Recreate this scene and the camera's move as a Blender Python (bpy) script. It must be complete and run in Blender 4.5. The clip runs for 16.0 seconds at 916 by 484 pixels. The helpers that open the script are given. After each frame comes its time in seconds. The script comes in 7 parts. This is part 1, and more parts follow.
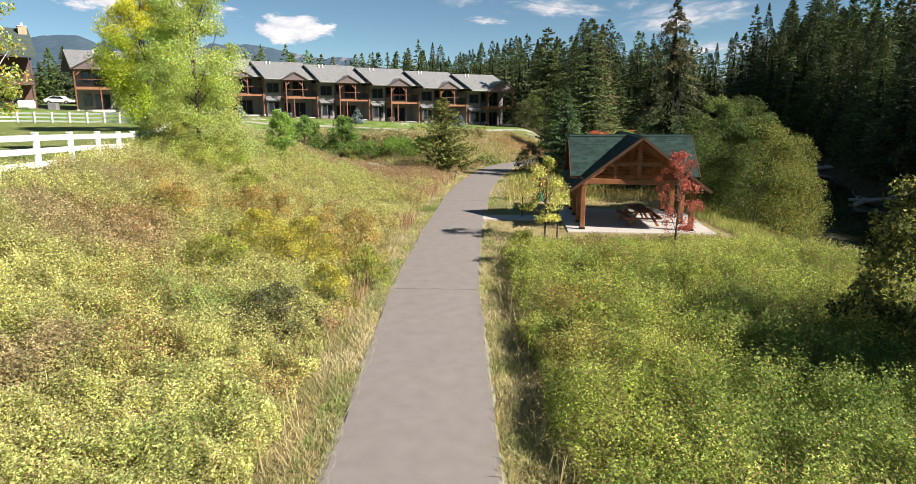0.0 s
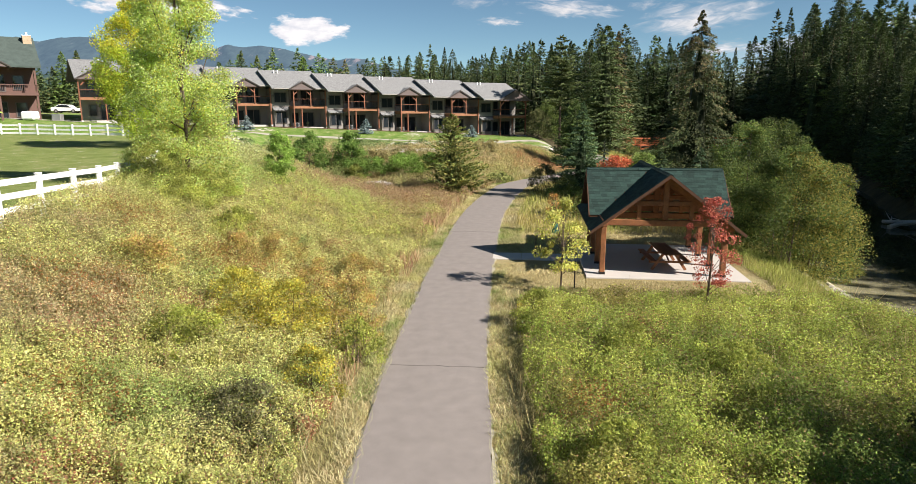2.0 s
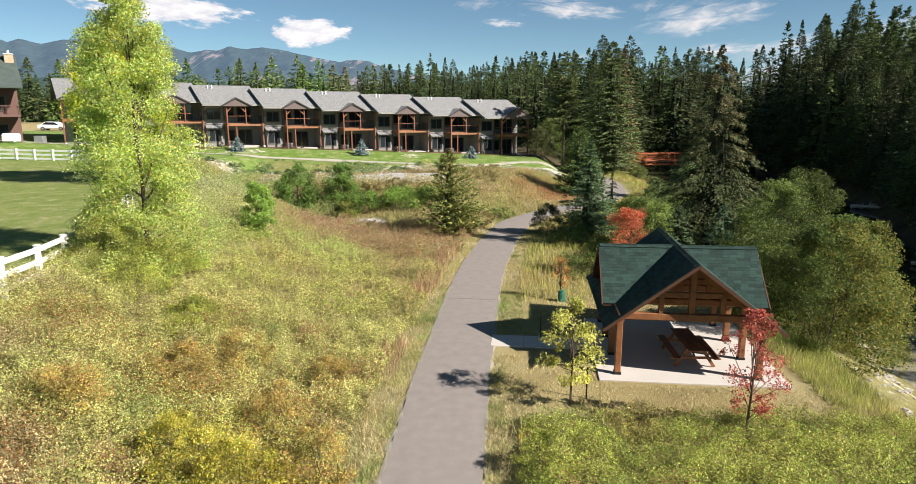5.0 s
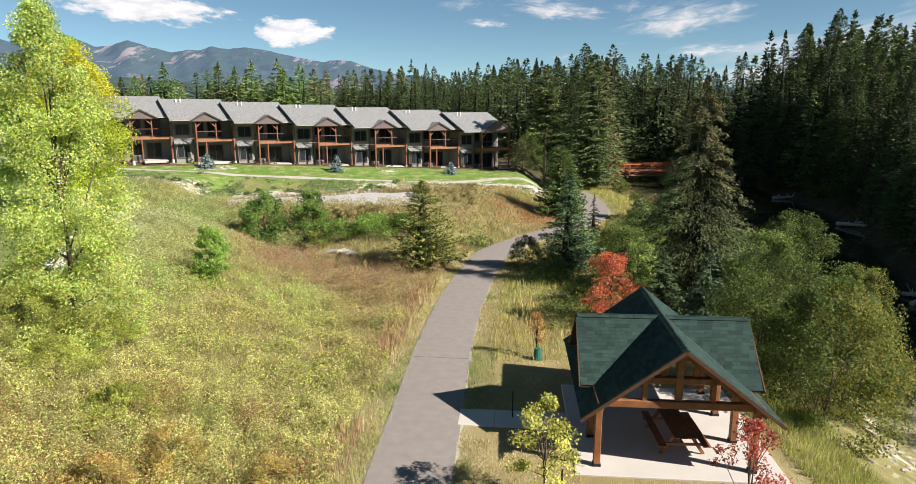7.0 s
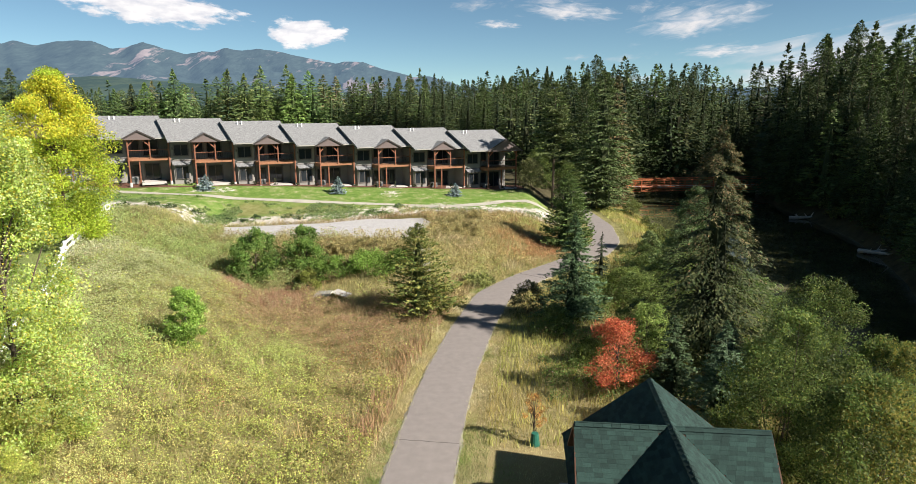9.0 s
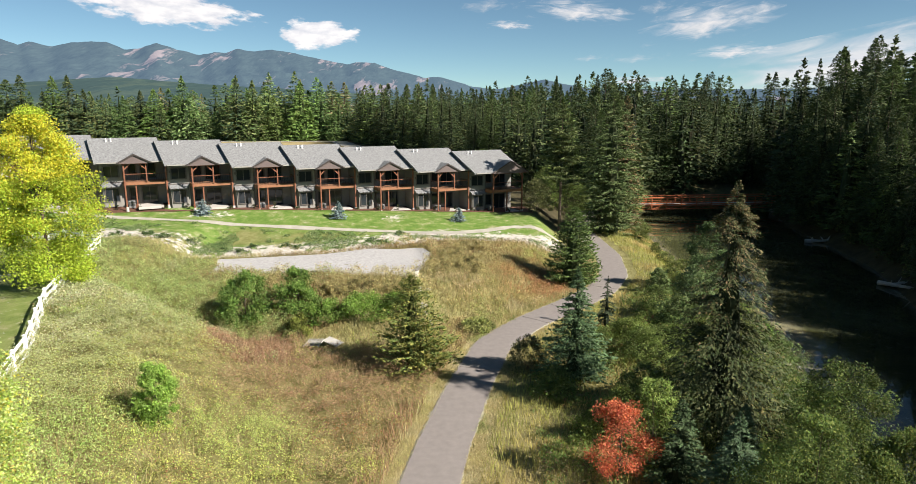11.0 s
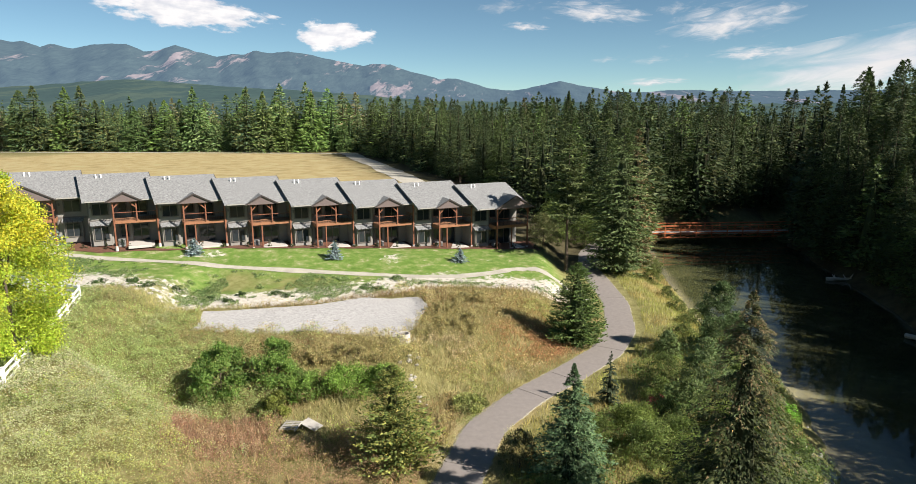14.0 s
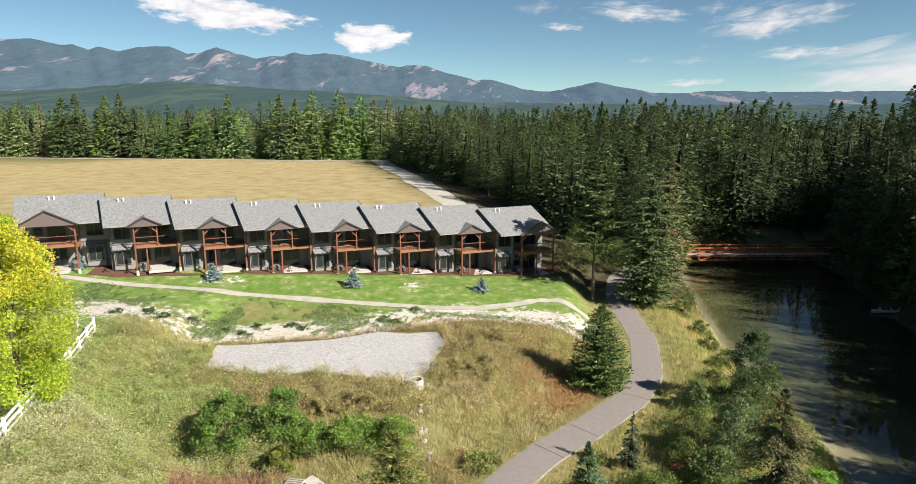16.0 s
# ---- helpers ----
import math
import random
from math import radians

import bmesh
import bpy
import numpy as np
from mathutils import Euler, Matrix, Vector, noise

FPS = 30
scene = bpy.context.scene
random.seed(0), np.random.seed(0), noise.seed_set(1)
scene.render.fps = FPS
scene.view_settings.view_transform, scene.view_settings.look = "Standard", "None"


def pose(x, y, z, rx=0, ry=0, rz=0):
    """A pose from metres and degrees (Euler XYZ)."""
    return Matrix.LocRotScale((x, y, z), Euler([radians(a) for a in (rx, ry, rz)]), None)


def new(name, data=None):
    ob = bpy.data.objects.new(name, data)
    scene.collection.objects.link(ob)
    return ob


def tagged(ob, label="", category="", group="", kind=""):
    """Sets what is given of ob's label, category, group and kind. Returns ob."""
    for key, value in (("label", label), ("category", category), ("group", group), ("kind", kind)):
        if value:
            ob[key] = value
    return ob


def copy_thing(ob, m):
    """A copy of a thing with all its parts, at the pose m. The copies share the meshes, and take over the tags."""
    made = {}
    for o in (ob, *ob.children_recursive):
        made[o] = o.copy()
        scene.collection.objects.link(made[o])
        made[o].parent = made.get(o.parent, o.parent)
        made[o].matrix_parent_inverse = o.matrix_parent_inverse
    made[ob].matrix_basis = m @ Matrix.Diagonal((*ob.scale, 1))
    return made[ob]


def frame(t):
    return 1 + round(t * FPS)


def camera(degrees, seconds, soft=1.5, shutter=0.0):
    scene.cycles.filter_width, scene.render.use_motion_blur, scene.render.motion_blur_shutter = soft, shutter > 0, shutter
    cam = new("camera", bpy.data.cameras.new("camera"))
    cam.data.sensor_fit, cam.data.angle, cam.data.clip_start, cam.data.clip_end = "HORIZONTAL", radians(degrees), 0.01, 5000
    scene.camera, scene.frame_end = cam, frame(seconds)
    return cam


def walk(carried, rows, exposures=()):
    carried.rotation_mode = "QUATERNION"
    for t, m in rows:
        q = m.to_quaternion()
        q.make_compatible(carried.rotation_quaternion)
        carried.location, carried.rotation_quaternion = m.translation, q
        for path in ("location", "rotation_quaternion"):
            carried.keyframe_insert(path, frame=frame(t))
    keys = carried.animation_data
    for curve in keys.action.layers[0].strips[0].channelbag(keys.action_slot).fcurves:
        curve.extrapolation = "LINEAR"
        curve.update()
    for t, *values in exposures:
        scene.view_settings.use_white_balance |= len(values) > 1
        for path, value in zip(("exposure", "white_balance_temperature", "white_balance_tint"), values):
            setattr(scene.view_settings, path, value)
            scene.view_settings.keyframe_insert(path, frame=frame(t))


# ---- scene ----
cam = camera(71.1, 16.0, soft=0.45)
METRES, EYE, TILT, LEAN, TURN = 31.0, 5.66, -12.0, 0.0, 0.0
ROWS = [
    (0.0, 0.0, 0.0, 0.0, -0.0, 0.0, 0.0),
    (0.5, 0.0015, 0.0213, 0.0139, 0.26, 0.0, -0.07),
    (1.0, 0.0029, 0.0419, 0.0287, 0.55, 0.02, -0.12),
    (1.5, 0.0048, 0.0624, 0.0445, 0.84, 0.05, -0.17),
    (2.0, 0.0066, 0.0832, 0.061, 1.1, 0.07, -0.22),
    (2.5, 0.0071, 0.1037, 0.0779, 1.37, 0.1, -0.27),
    (3.0, 0.0066, 0.1235, 0.095, 1.63, 0.13, -0.32),
    (3.5, 0.0079, 0.1433, 0.1134, 1.89, 0.15, -0.36),
    (4.0, 0.0094, 0.1634, 0.1324, 2.14, 0.17, -0.42),
    (6.5, 0.0326, 0.2649, 0.2313, -0.28, 0.16, 0.17),
    (7.0, 0.0403, 0.2861, 0.2524, -0.03, 0.17, 0.1),
    (7.5, 0.0478, 0.307, 0.2749, 0.24, 0.2, 0.06),
    (8.0, 0.055, 0.3279, 0.2987, 0.5, 0.2, -0.01),
    (8.5, 0.0621, 0.3492, 0.3252, 0.76, 0.22, -0.06),
    (9.0, 0.0701, 0.3709, 0.352, 1.02, 0.23, -0.11),
    (11.5, 0.1056, 0.4676, 0.4872, 2.19, 0.26, -0.46),
    (12.0, 0.1134, 0.4882, 0.5143, 2.42, 0.26, -0.53),
    (12.5, 0.1206, 0.5076, 0.5414, 2.63, 0.28, -0.57),
    (13.0, 0.1292, 0.5271, 0.5686, 2.85, 0.29, -0.63),
    (13.5, 0.1388, 0.5464, 0.5955, 3.07, 0.31, -0.67),
    (14.0, 0.1482, 0.5656, 0.6224, 3.3, 0.32, -0.72),
    (14.5, 0.1572, 0.5848, 0.6496, 3.56, 0.33, -0.82),
    (15.0, 0.1669, 0.6034, 0.6773, 4.33, 0.32, -0.97),
    (15.5, 0.1767, 0.6229, 0.7039, 5.37, 0.34, -1.2),
    (16.0, 0.1859, 0.6417, 0.731, 6.3, 0.32, -1.4),
]
walk(cam, [(t, pose(0, 0, EYE, TILT, LEAN, TURN) @ pose(METRES * x, METRES * y, METRES * z, 90 + pitch, roll, yaw)) for t, x, y, z, yaw, pitch, roll in ROWS], [(0.0, 1.05, 6500, 14), (6.5, 1.06, 6500, 13), (16.0, 1.04, 6500, 12)])

# ---- light ----
SUN_EL, SUN_AZ = radians(36), Vector((0.91, -0.41, 0)).normalized()
world = bpy.data.worlds.new("sky")
scene.world = world
world.use_nodes = True
wn = world.node_tree.nodes
sky = wn.new("ShaderNodeTexSky")
sky.sky_type = "NISHITA"
sky.sun_disc = False
sky.sun_elevation = SUN_EL
sky.sun_rotation = math.atan2(SUN_AZ.x, SUN_AZ.y)
sky.altitude = 900
sky.air_density, sky.dust_density, sky.ozone_density = 0.65, 0.0, 1.3
wn["Background"].inputs["Strength"].default_value = 0.051
hue = wn.new("ShaderNodeMix")
hue.data_type, hue.blend_type = "RGBA", "MULTIPLY"
hue.inputs["Factor"].default_value, hue.inputs["B"].default_value = 1.0, (0.865, 1.02, 0.92, 1)
world.node_tree.links.new(sky.outputs[0], hue.inputs["A"])
world.node_tree.links.new(hue.outputs["Result"], wn["Background"].inputs[0])
sun_data = bpy.data.lights.new("sun", "SUN")
sun_data.energy, sun_data.angle, sun_data.color = 5.0, radians(0.53), (1.0, 0.94, 0.85)
sun = new("sun", sun_data)
sun_way = Vector((SUN_AZ.x * math.cos(SUN_EL), SUN_AZ.y * math.cos(SUN_EL), math.sin(SUN_EL)))
sun.matrix_world = Matrix.Translation((60, -30, 90)) @ (-sun_way).to_track_quat("-Z", "Y").to_matrix().to_4x4()


# ---- materials ----
def mat(name, base, rough=0.8, spread=0.25, scale=4.0, fine=60.0, bump=0.3, metal=0.0, spec=0.3, second=None, per_piece=0.0, island=False):
    """A surface with a base colour, two scales of variation and a fine relief."""
    m = bpy.data.materials.new(name)
    m.use_nodes = True
    t = m.node_tree
    n, l = t.nodes, t.links
    b = n["Principled BSDF"]
    geo = n.new("ShaderNodeNewGeometry")
    big = n.new("ShaderNodeTexNoise")
    big.inputs["Scale"].default_value, big.inputs["Detail"].default_value = scale, 5
    small = n.new("ShaderNodeTexNoise")
    small.inputs["Scale"].default_value, small.inputs["Detail"].default_value = fine, 3
    l.new(geo.outputs["Position"], big.inputs["Vector"])
    l.new(geo.outputs["Position"], small.inputs["Vector"])
    dark = [c * (1 - spread) for c in base]
    light = [min(1, c * (1 + spread)) for c in (second or base)]
    mix = n.new("ShaderNodeMix")
    mix.data_type = "RGBA"
    mix.inputs["A"].default_value, mix.inputs["B"].default_value = (*dark, 1), (*light, 1)
    ramp = n.new("ShaderNodeMapRange")
    ramp.inputs["From Min"].default_value, ramp.inputs["From Max"].default_value = 0.3, 0.7
    add = n.new("ShaderNodeMath")
    add.operation = "MULTIPLY_ADD"
    add.inputs[1].default_value, add.inputs[2].default_value = 0.5, 0.0
    l.new(small.outputs["Fac"], add.inputs[0])
    half = n.new("ShaderNodeMath")
    half.operation = "MULTIPLY_ADD"
    half.inputs[1].default_value = 0.5
    l.new(big.outputs["Fac"], half.inputs[0])
    l.new(add.outputs[0], half.inputs[2])
    l.new(half.outputs[0], ramp.inputs["Value"])
    l.new(ramp.outputs[0], mix.inputs["Factor"])
    out = mix.outputs["Result"]
    if per_piece:
        info = n.new("ShaderNodeNewGeometry" if island else "ShaderNodeObjectInfo")
        rng = n.new("ShaderNodeMapRange")
        rng.inputs["To Min"].default_value, rng.inputs["To Max"].default_value = 1 - per_piece, 1 + per_piece
        l.new(info.outputs["Random Per Island" if island else "Random"], rng.inputs["Value"])
        mul = n.new("ShaderNodeVectorMath")
        mul.operation = "SCALE"
        l.new(out, mul.inputs[0])
        l.new(rng.outputs[0], mul.inputs["Scale"])
        out = mul.outputs[0]
    l.new(out, b.inputs["Base Color"])
    b.inputs["Roughness"].default_value = rough
    b.inputs["Metallic"].default_value = metal
    b.inputs["Specular IOR Level"].default_value = spec
    if bump:
        bp = n.new("ShaderNodeBump")
        bp.inputs["Strength"].default_value, bp.inputs["Distance"].default_value = bump, 0.01
        l.new(small.outputs["Fac"], bp.inputs["Height"])
        l.new(bp.outputs[0], b.inputs["Normal"])
    return m


def leaf_mat(name, through_share=0.35, rough=0.6):
    """Leaves and blades: their colour is kept with each leaf; light also passes through them."""
    m = bpy.data.materials.new(name)
    m.use_nodes = True
    n, l = m.node_tree.nodes, m.node_tree.links
    b, out = n["Principled BSDF"], n["Material Output"]
    at = n.new("ShaderNodeAttribute")
    at.attribute_name = "tint"
    l.new(at.outputs["Color"], b.inputs["Base Color"])
    b.inputs["Roughness"].default_value = rough
    b.inputs["Specular IOR Level"].default_value = 0.25
    tr = n.new("ShaderNodeBsdfTranslucent")
    l.new(at.outputs["Color"], tr.inputs["Color"])
    mx = n.new("ShaderNodeMixShader")
    mx.inputs[0].default_value = through_share
    l.new(b.outputs[0], mx.inputs[1])
    l.new(tr.outputs[0], mx.inputs[2])
    l.new(mx.outputs[0], out.inputs["Surface"])
    return m


def glass_mat(name, tint=(0.02, 0.025, 0.03)):
    m = bpy.data.materials.new(name)
    m.use_nodes = True
    b = m.node_tree.nodes["Principled BSDF"]
    b.inputs["Base Color"].default_value = (*tint, 1)
    b.inputs["Roughness"].default_value = 0.03
    b.inputs["Specular IOR Level"].default_value = 0.45
    return m


M_ASPHALT = mat("asphalt", (0.212, 0.188, 0.170), 0.92, 0.12, 2.5, 70, 0.35, second=(0.225, 0.20, 0.182))
M_SHOULDER = mat("dry_grit", (0.27, 0.25, 0.185), 0.95, 0.4, 3, 60, 0.5)
M_CONCRETE = mat("concrete", (0.46, 0.43, 0.39), 0.85, 0.1, 0.8, 120, 0.15)
M_LOG = mat("stained_log", (0.17, 0.07, 0.03), 0.6, 0.35, 3, 45, 0.3, second=(0.25, 0.105, 0.045))
M_BEAM = mat("cedar_beam", (0.17, 0.068, 0.038), 0.65, 0.25, 2, 40, 0.25, second=(0.22, 0.09, 0.05))
M_BARGE = mat("dark_barge_board", (0.085, 0.04, 0.022), 0.7, 0.25, 2, 40, 0.2)
M_ROOF_SAGE = mat("grey_green_shingle", (0.060, 0.080, 0.070), 0.95, 0.3, 1.6, 40, 0.5)
M_DECK = mat("deck_board", (0.30, 0.15, 0.085), 0.6, 0.2, 2, 50, 0.2)
M_SHINGLE_GREEN = mat("green_shingle", (0.019, 0.041, 0.034), 0.95, 0.35, 1.6, 150, 0.5, per_piece=0.3)
M_SHINGLE_GREEN_ROWS = mat("green_shingle_rows", (0.019, 0.041, 0.034), 0.95, 0.35, 1.6, 150, 0.5, per_piece=0.3, island=True)
M_SHINGLE_GREY = mat("grey_shingle", (0.145, 0.148, 0.148), 0.92, 0.5, 5, 18, 0.7, second=(0.21, 0.212, 0.208))
M_SIDING = mat("taupe_siding", (0.235, 0.222, 0.198), 0.8, 0.08, 0.8, 30, 0.1)
M_GABLE = mat("plum_siding", (0.135, 0.105, 0.098), 0.8, 0.1, 0.8, 30, 0.1)
M_FASCIA = mat("fascia", (0.055, 0.045, 0.042), 0.6, 0.12, 1, 20, 0.05)
M_TRIM = mat("window_trim", (0.115, 0.103, 0.092), 0.6, 0.06, 1, 20, 0.05)
M_GUTTER = mat("pale_gutter", (0.30, 0.285, 0.26), 0.5, 0.06, 1, 20, 0.05)
M_RIM = mat("rim_board", (0.27, 0.125, 0.065), 0.65, 0.2, 2, 40, 0.2)
M_GLASS = glass_mat("window_glass")
M_WHITE = mat("white_vinyl", (0.82, 0.82, 0.80), 0.45, 0.05, 1, 20, 0.05)
M_RAIL = mat("dark_rail", (0.03, 0.028, 0.027), 0.4, 0.1, 1, 20, 0.05, metal=0.5)
M_RUST = mat("weathered_steel", (0.40, 0.12, 0.045), 0.7, 0.3, 2, 30, 0.3)
M_BARK = mat("bark", (0.10, 0.075, 0.055), 0.95, 0.4, 4, 40, 0.8)
M_ASPEN_BARK = mat("pale_bark", (0.42, 0.41, 0.36), 0.85, 0.35, 5, 30, 0.5)
M_MULCH = mat("bark_mulch", (0.115, 0.055, 0.035), 0.95, 0.4, 3, 25, 0.9)
M_GRAVEL = mat("grey_gravel", (0.375, 0.365, 0.35), 0.95, 0.45, 5, 16, 1.0)
M_TRACK = mat("gravel_track", (0.38, 0.355, 0.295), 0.95, 0.25, 0.9, 25, 0.6)
M_ROCK = mat("pale_rock", (0.36, 0.34, 0.29), 0.9, 0.3, 1.5, 20, 0.7)
M_RED_HOUSE = mat("maroon_siding", (0.125, 0.07, 0.056), 0.75, 0.12, 1, 25, 0.1)
M_STONE = mat("chimney_stone", (0.40, 0.30, 0.20), 0.9, 0.25, 2, 12, 0.5)
M_METAL = mat("grey_metal", (0.35, 0.35, 0.34), 0.45, 0.1, 1, 20, 0.05, metal=0.6)
M_WOOD_GREY = mat("weathered_wood", (0.38, 0.36, 0.32), 0.9, 0.25, 2, 30, 0.4)
M_TYRE = mat("rubber", (0.02, 0.02, 0.02), 0.85, 0.1, 4, 40, 0.1)
M_CARPAINT = mat("white_paint", (0.78, 0.78, 0.77), 0.25, 0.02, 1, 20, 0.0, spec=0.6)
M_LEAF = leaf_mat("leaf", 0.46)
M_BLADE = leaf_mat("grass_blade", 0.3, 0.75)
M_NEEDLE = leaf_mat("needle", 0.15, 0.7)


# ---- mesh helpers ----
def part(name, bm, material, parent=None, label=""):
    """One mesh object from a bmesh, under a thing or a part."""
    me = bpy.data.meshes.new(name)
    bm.to_mesh(me)
    bm.free()
    me.materials.append(material)
    ob = new(name, me)
    if parent is not None:
        ob.parent = parent
    if label:
        ob["label"] = label
    return ob


def box(bm, x0, y0, z0, x1, y1, z1, bevel=0.0):
    """An axis-aligned box with softened edges."""
    made = bmesh.ops.create_cube(bm, size=1.0)
    vs = made["verts"]
    for v in vs:
        v.co = Vector((x0 + (v.co.x + 0.5) * (x1 - x0), y0 + (v.co.y + 0.5) * (y1 - y0), z0 + (v.co.z + 0.5) * (z1 - z0)))
    if bevel:
        es = list({e for v in vs for e in v.link_edges})
        bmesh.ops.bevel(bm, geom=es, offset=bevel, segments=1, affect="EDGES")
    return vs


def beam(bm, a, b, w, h, bevel=0.0):
    """A squared timber from a to b."""
    a, b = Vector(a), Vector(b)
    made = bmesh.ops.create_cube(bm, size=1.0)
    d = b - a
    up = Vector((0, 0, 1)) if abs(d.normalized().z) < 0.95 else Vector((0, 1, 0))
    x = d.normalized()
    y = up.cross(x).normalized()
    z = x.cross(y)
    m = Matrix((x * d.length, y * w, z * h)).transposed().to_4x4()
    m.translation = (a + b) / 2
    for v in made["verts"]:
        v.co = m @ v.co
    if bevel:
        es = list({e for v in made["verts"] for e in v.link_edges})
        bmesh.ops.bevel(bm, geom=es, offset=bevel, segments=1, affect="EDGES")


def pole(bm, a, b, r0, r1, seg=8):
    """A round, tapered pole from a to b."""
    a, b = Vector(a), Vector(b)
    d = b - a
    made = bmesh.ops.create_cone(bm, cap_ends=True, segments=seg, radius1=r0, radius2=r1, depth=d.length)
    m = d.to_track_quat("Z", "Y").to_matrix().to_4x4()
    m.translation = (a + b) / 2
    for v in made["verts"]:
        v.co = m @ v.co
    return made["verts"]


def prism(bm, pts, depth_way):
    """A flat polygon given thickness along depth_way."""
    vs = [bm.verts.new(p) for p in pts]
    f = bm.faces.new(vs)
    r = bmesh.ops.extrude_face_region(bm, geom=[f])
    for v in [g for g in r["geom"] if isinstance(g, bmesh.types.BMVert)]:
        v.co += Vector(depth_way)
    bmesh.ops.recalc_face_normals(bm, faces=bm.faces[:])


def thing(name, at, label, category, group="", kind="", turn=0.0):
    """An empty at the base of a thing that carries its parts."""
    e = new(name)
    e.empty_display_size = 0.2
    e.matrix_basis = Matrix.Translation(at) @ pose(0, 0, 0, 0, 0, turn)
    return tagged(e, label, category, group, kind)


def quads(name, corners, tints, material, parent=None):
    """Many loose quads or triangles (n, 4 or 3, 3) with a colour each, as one mesh."""
    n, w = corners.shape[:2]
    me = bpy.data.meshes.new(name)
    me.vertices.add(n * w)
    me.vertices.foreach_set("co", np.ascontiguousarray(corners, dtype=np.float32).ravel())
    me.loops.add(n * w)
    me.loops.foreach_set("vertex_index", np.arange(n * w, dtype=np.int32))
    me.polygons.add(n)
    me.polygons.foreach_set("loop_start", np.arange(0, n * w, w, dtype=np.int32))
    me.update(calc_edges=True)
    at = me.attributes.new("tint", "FLOAT_COLOR", "FACE")
    at.data.foreach_set("color", np.c_[tints, np.ones(n)].astype(np.float32).ravel())
    me.materials.append(material)
    ob = new(name, me)
    if parent is not None:
        ob.parent = parent
    return ob


def unit(v):
    return v / np.maximum(np.linalg.norm(v, axis=-1, keepdims=True), 1e-9)


def leaves_at(rng, p, length, width, upward=0.5, way=None):
    """A pointed leaf at each point p, tilted at random, more or less facing up."""
    n = len(p)
    nrm = unit(rng.normal(size=(n, 3)) + np.array([0, 0, 1.0]) * upward * 2)
    a = rng.normal(size=(n, 3)) if way is None else way + rng.normal(size=(n, 3)) * 0.35
    a = unit(a - nrm * np.sum(a * nrm, 1, keepdims=True))
    b = np.cross(nrm, a)
    ln = (np.asarray(length) * rng.uniform(0.7, 1.3, n))[:, None]
    wd = (np.asarray(width) * rng.uniform(0.7, 1.3, n))[:, None]
    return np.stack([p - a * ln * 0.45 - b * wd / 2, p - a * ln * 0.3 + b * wd / 2, p + a * ln * 0.55], 1)


def shades(rng, n, base, spread=0.25):
    """n colours round one or several base colours."""
    base = np.atleast_2d(np.array(base, float))
    c = base[rng.integers(0, len(base), n)]
    return np.clip(c * rng.uniform(1 - spread, 1 + spread, (n, 1)) * rng.uniform(0.92, 1.08, (n, 3)), 0.004, 0.9)


def hash2(ix, iy, seed):
    h = (ix.astype(np.int64) * 374761393 + iy.astype(np.int64) * 668265263 + seed * 974711) & 0xFFFFFFFF
    h = ((h ^ (h >> 13)) * 1274126177) & 0xFFFFFFFF
    return ((h ^ (h >> 16)) & 0xFFFFFF) / float(0xFFFFFF)


def noise2(x, y, size, seed=0, octaves=3):
    """Smooth noise over the plan, 0 to 1."""
    tot, amp, norm = 0.0, 1.0, 0.0
    for o in range(octaves):
        u, v = np.asarray(x, float) / size * 2**o, np.asarray(y, float) / size * 2**o
        iu, iv = np.floor(u), np.floor(v)
        fu, fv = u - iu, v - iv
        fu, fv = fu * fu * (3 - 2 * fu), fv * fv * (3 - 2 * fv)
        s = seed + o * 17
        top = hash2(iu, iv, s) * (1 - fu) + hash2(iu + 1, iv, s) * fu
        bot = hash2(iu, iv + 1, s) * (1 - fu) + hash2(iu + 1, iv + 1, s) * fu
        tot = tot + amp * (top * (1 - fv) + bot * fv)
        norm += amp
        amp *= 0.5
    return tot / norm


def step(a, b, v):
    t = np.clip((np.asarray(v, float) - a) / (b - a), 0, 1)
    return t * t * (3 - 2 * t)


# ---- the lie of the land ----
PATH_Y = [-60, 8, 12, 19.5, 28.5, 33, 40, 46, 53, 60.8, 65.6, 70.2, 75.3, 81, 90, 98, 105, 115, 125, 137]
PATH_X = [-0.7, -0.7, -0.7, -0.72, -0.3, 0.05, 0.55, 1.2, 2.35, 4.1, 7.0, 10.8, 14.6, 16.9, 18.0, 17.6, 17.2, 18.5, 22.0, 31.0]
SHORE_Y = [-60, 10, 28, 37, 45, 60, 70, 75, 87, 97, 110, 125, 140, 150, 162, 176, 200]
SHORE_X = [25, 21, 19.5, 20.5, 22.5, 27, 29.5, 30, 28.2, 28, 29, 30, 32.5, 40, 62, 90, 110]
FAR_X = [34, 33, 34.5, 35.5, 36.5, 39, 43, 45.5, 50, 53, 54.5, 56, 59.5, 64, 72, 92, 111]
WATER = -3.0


def path_x(y):
    return np.interp(y, PATH_Y, PATH_X)


def lawn_z(x):
    return np.clip(3.75 - 0.0485 * (x + 21.5), 2.3, 5.9)


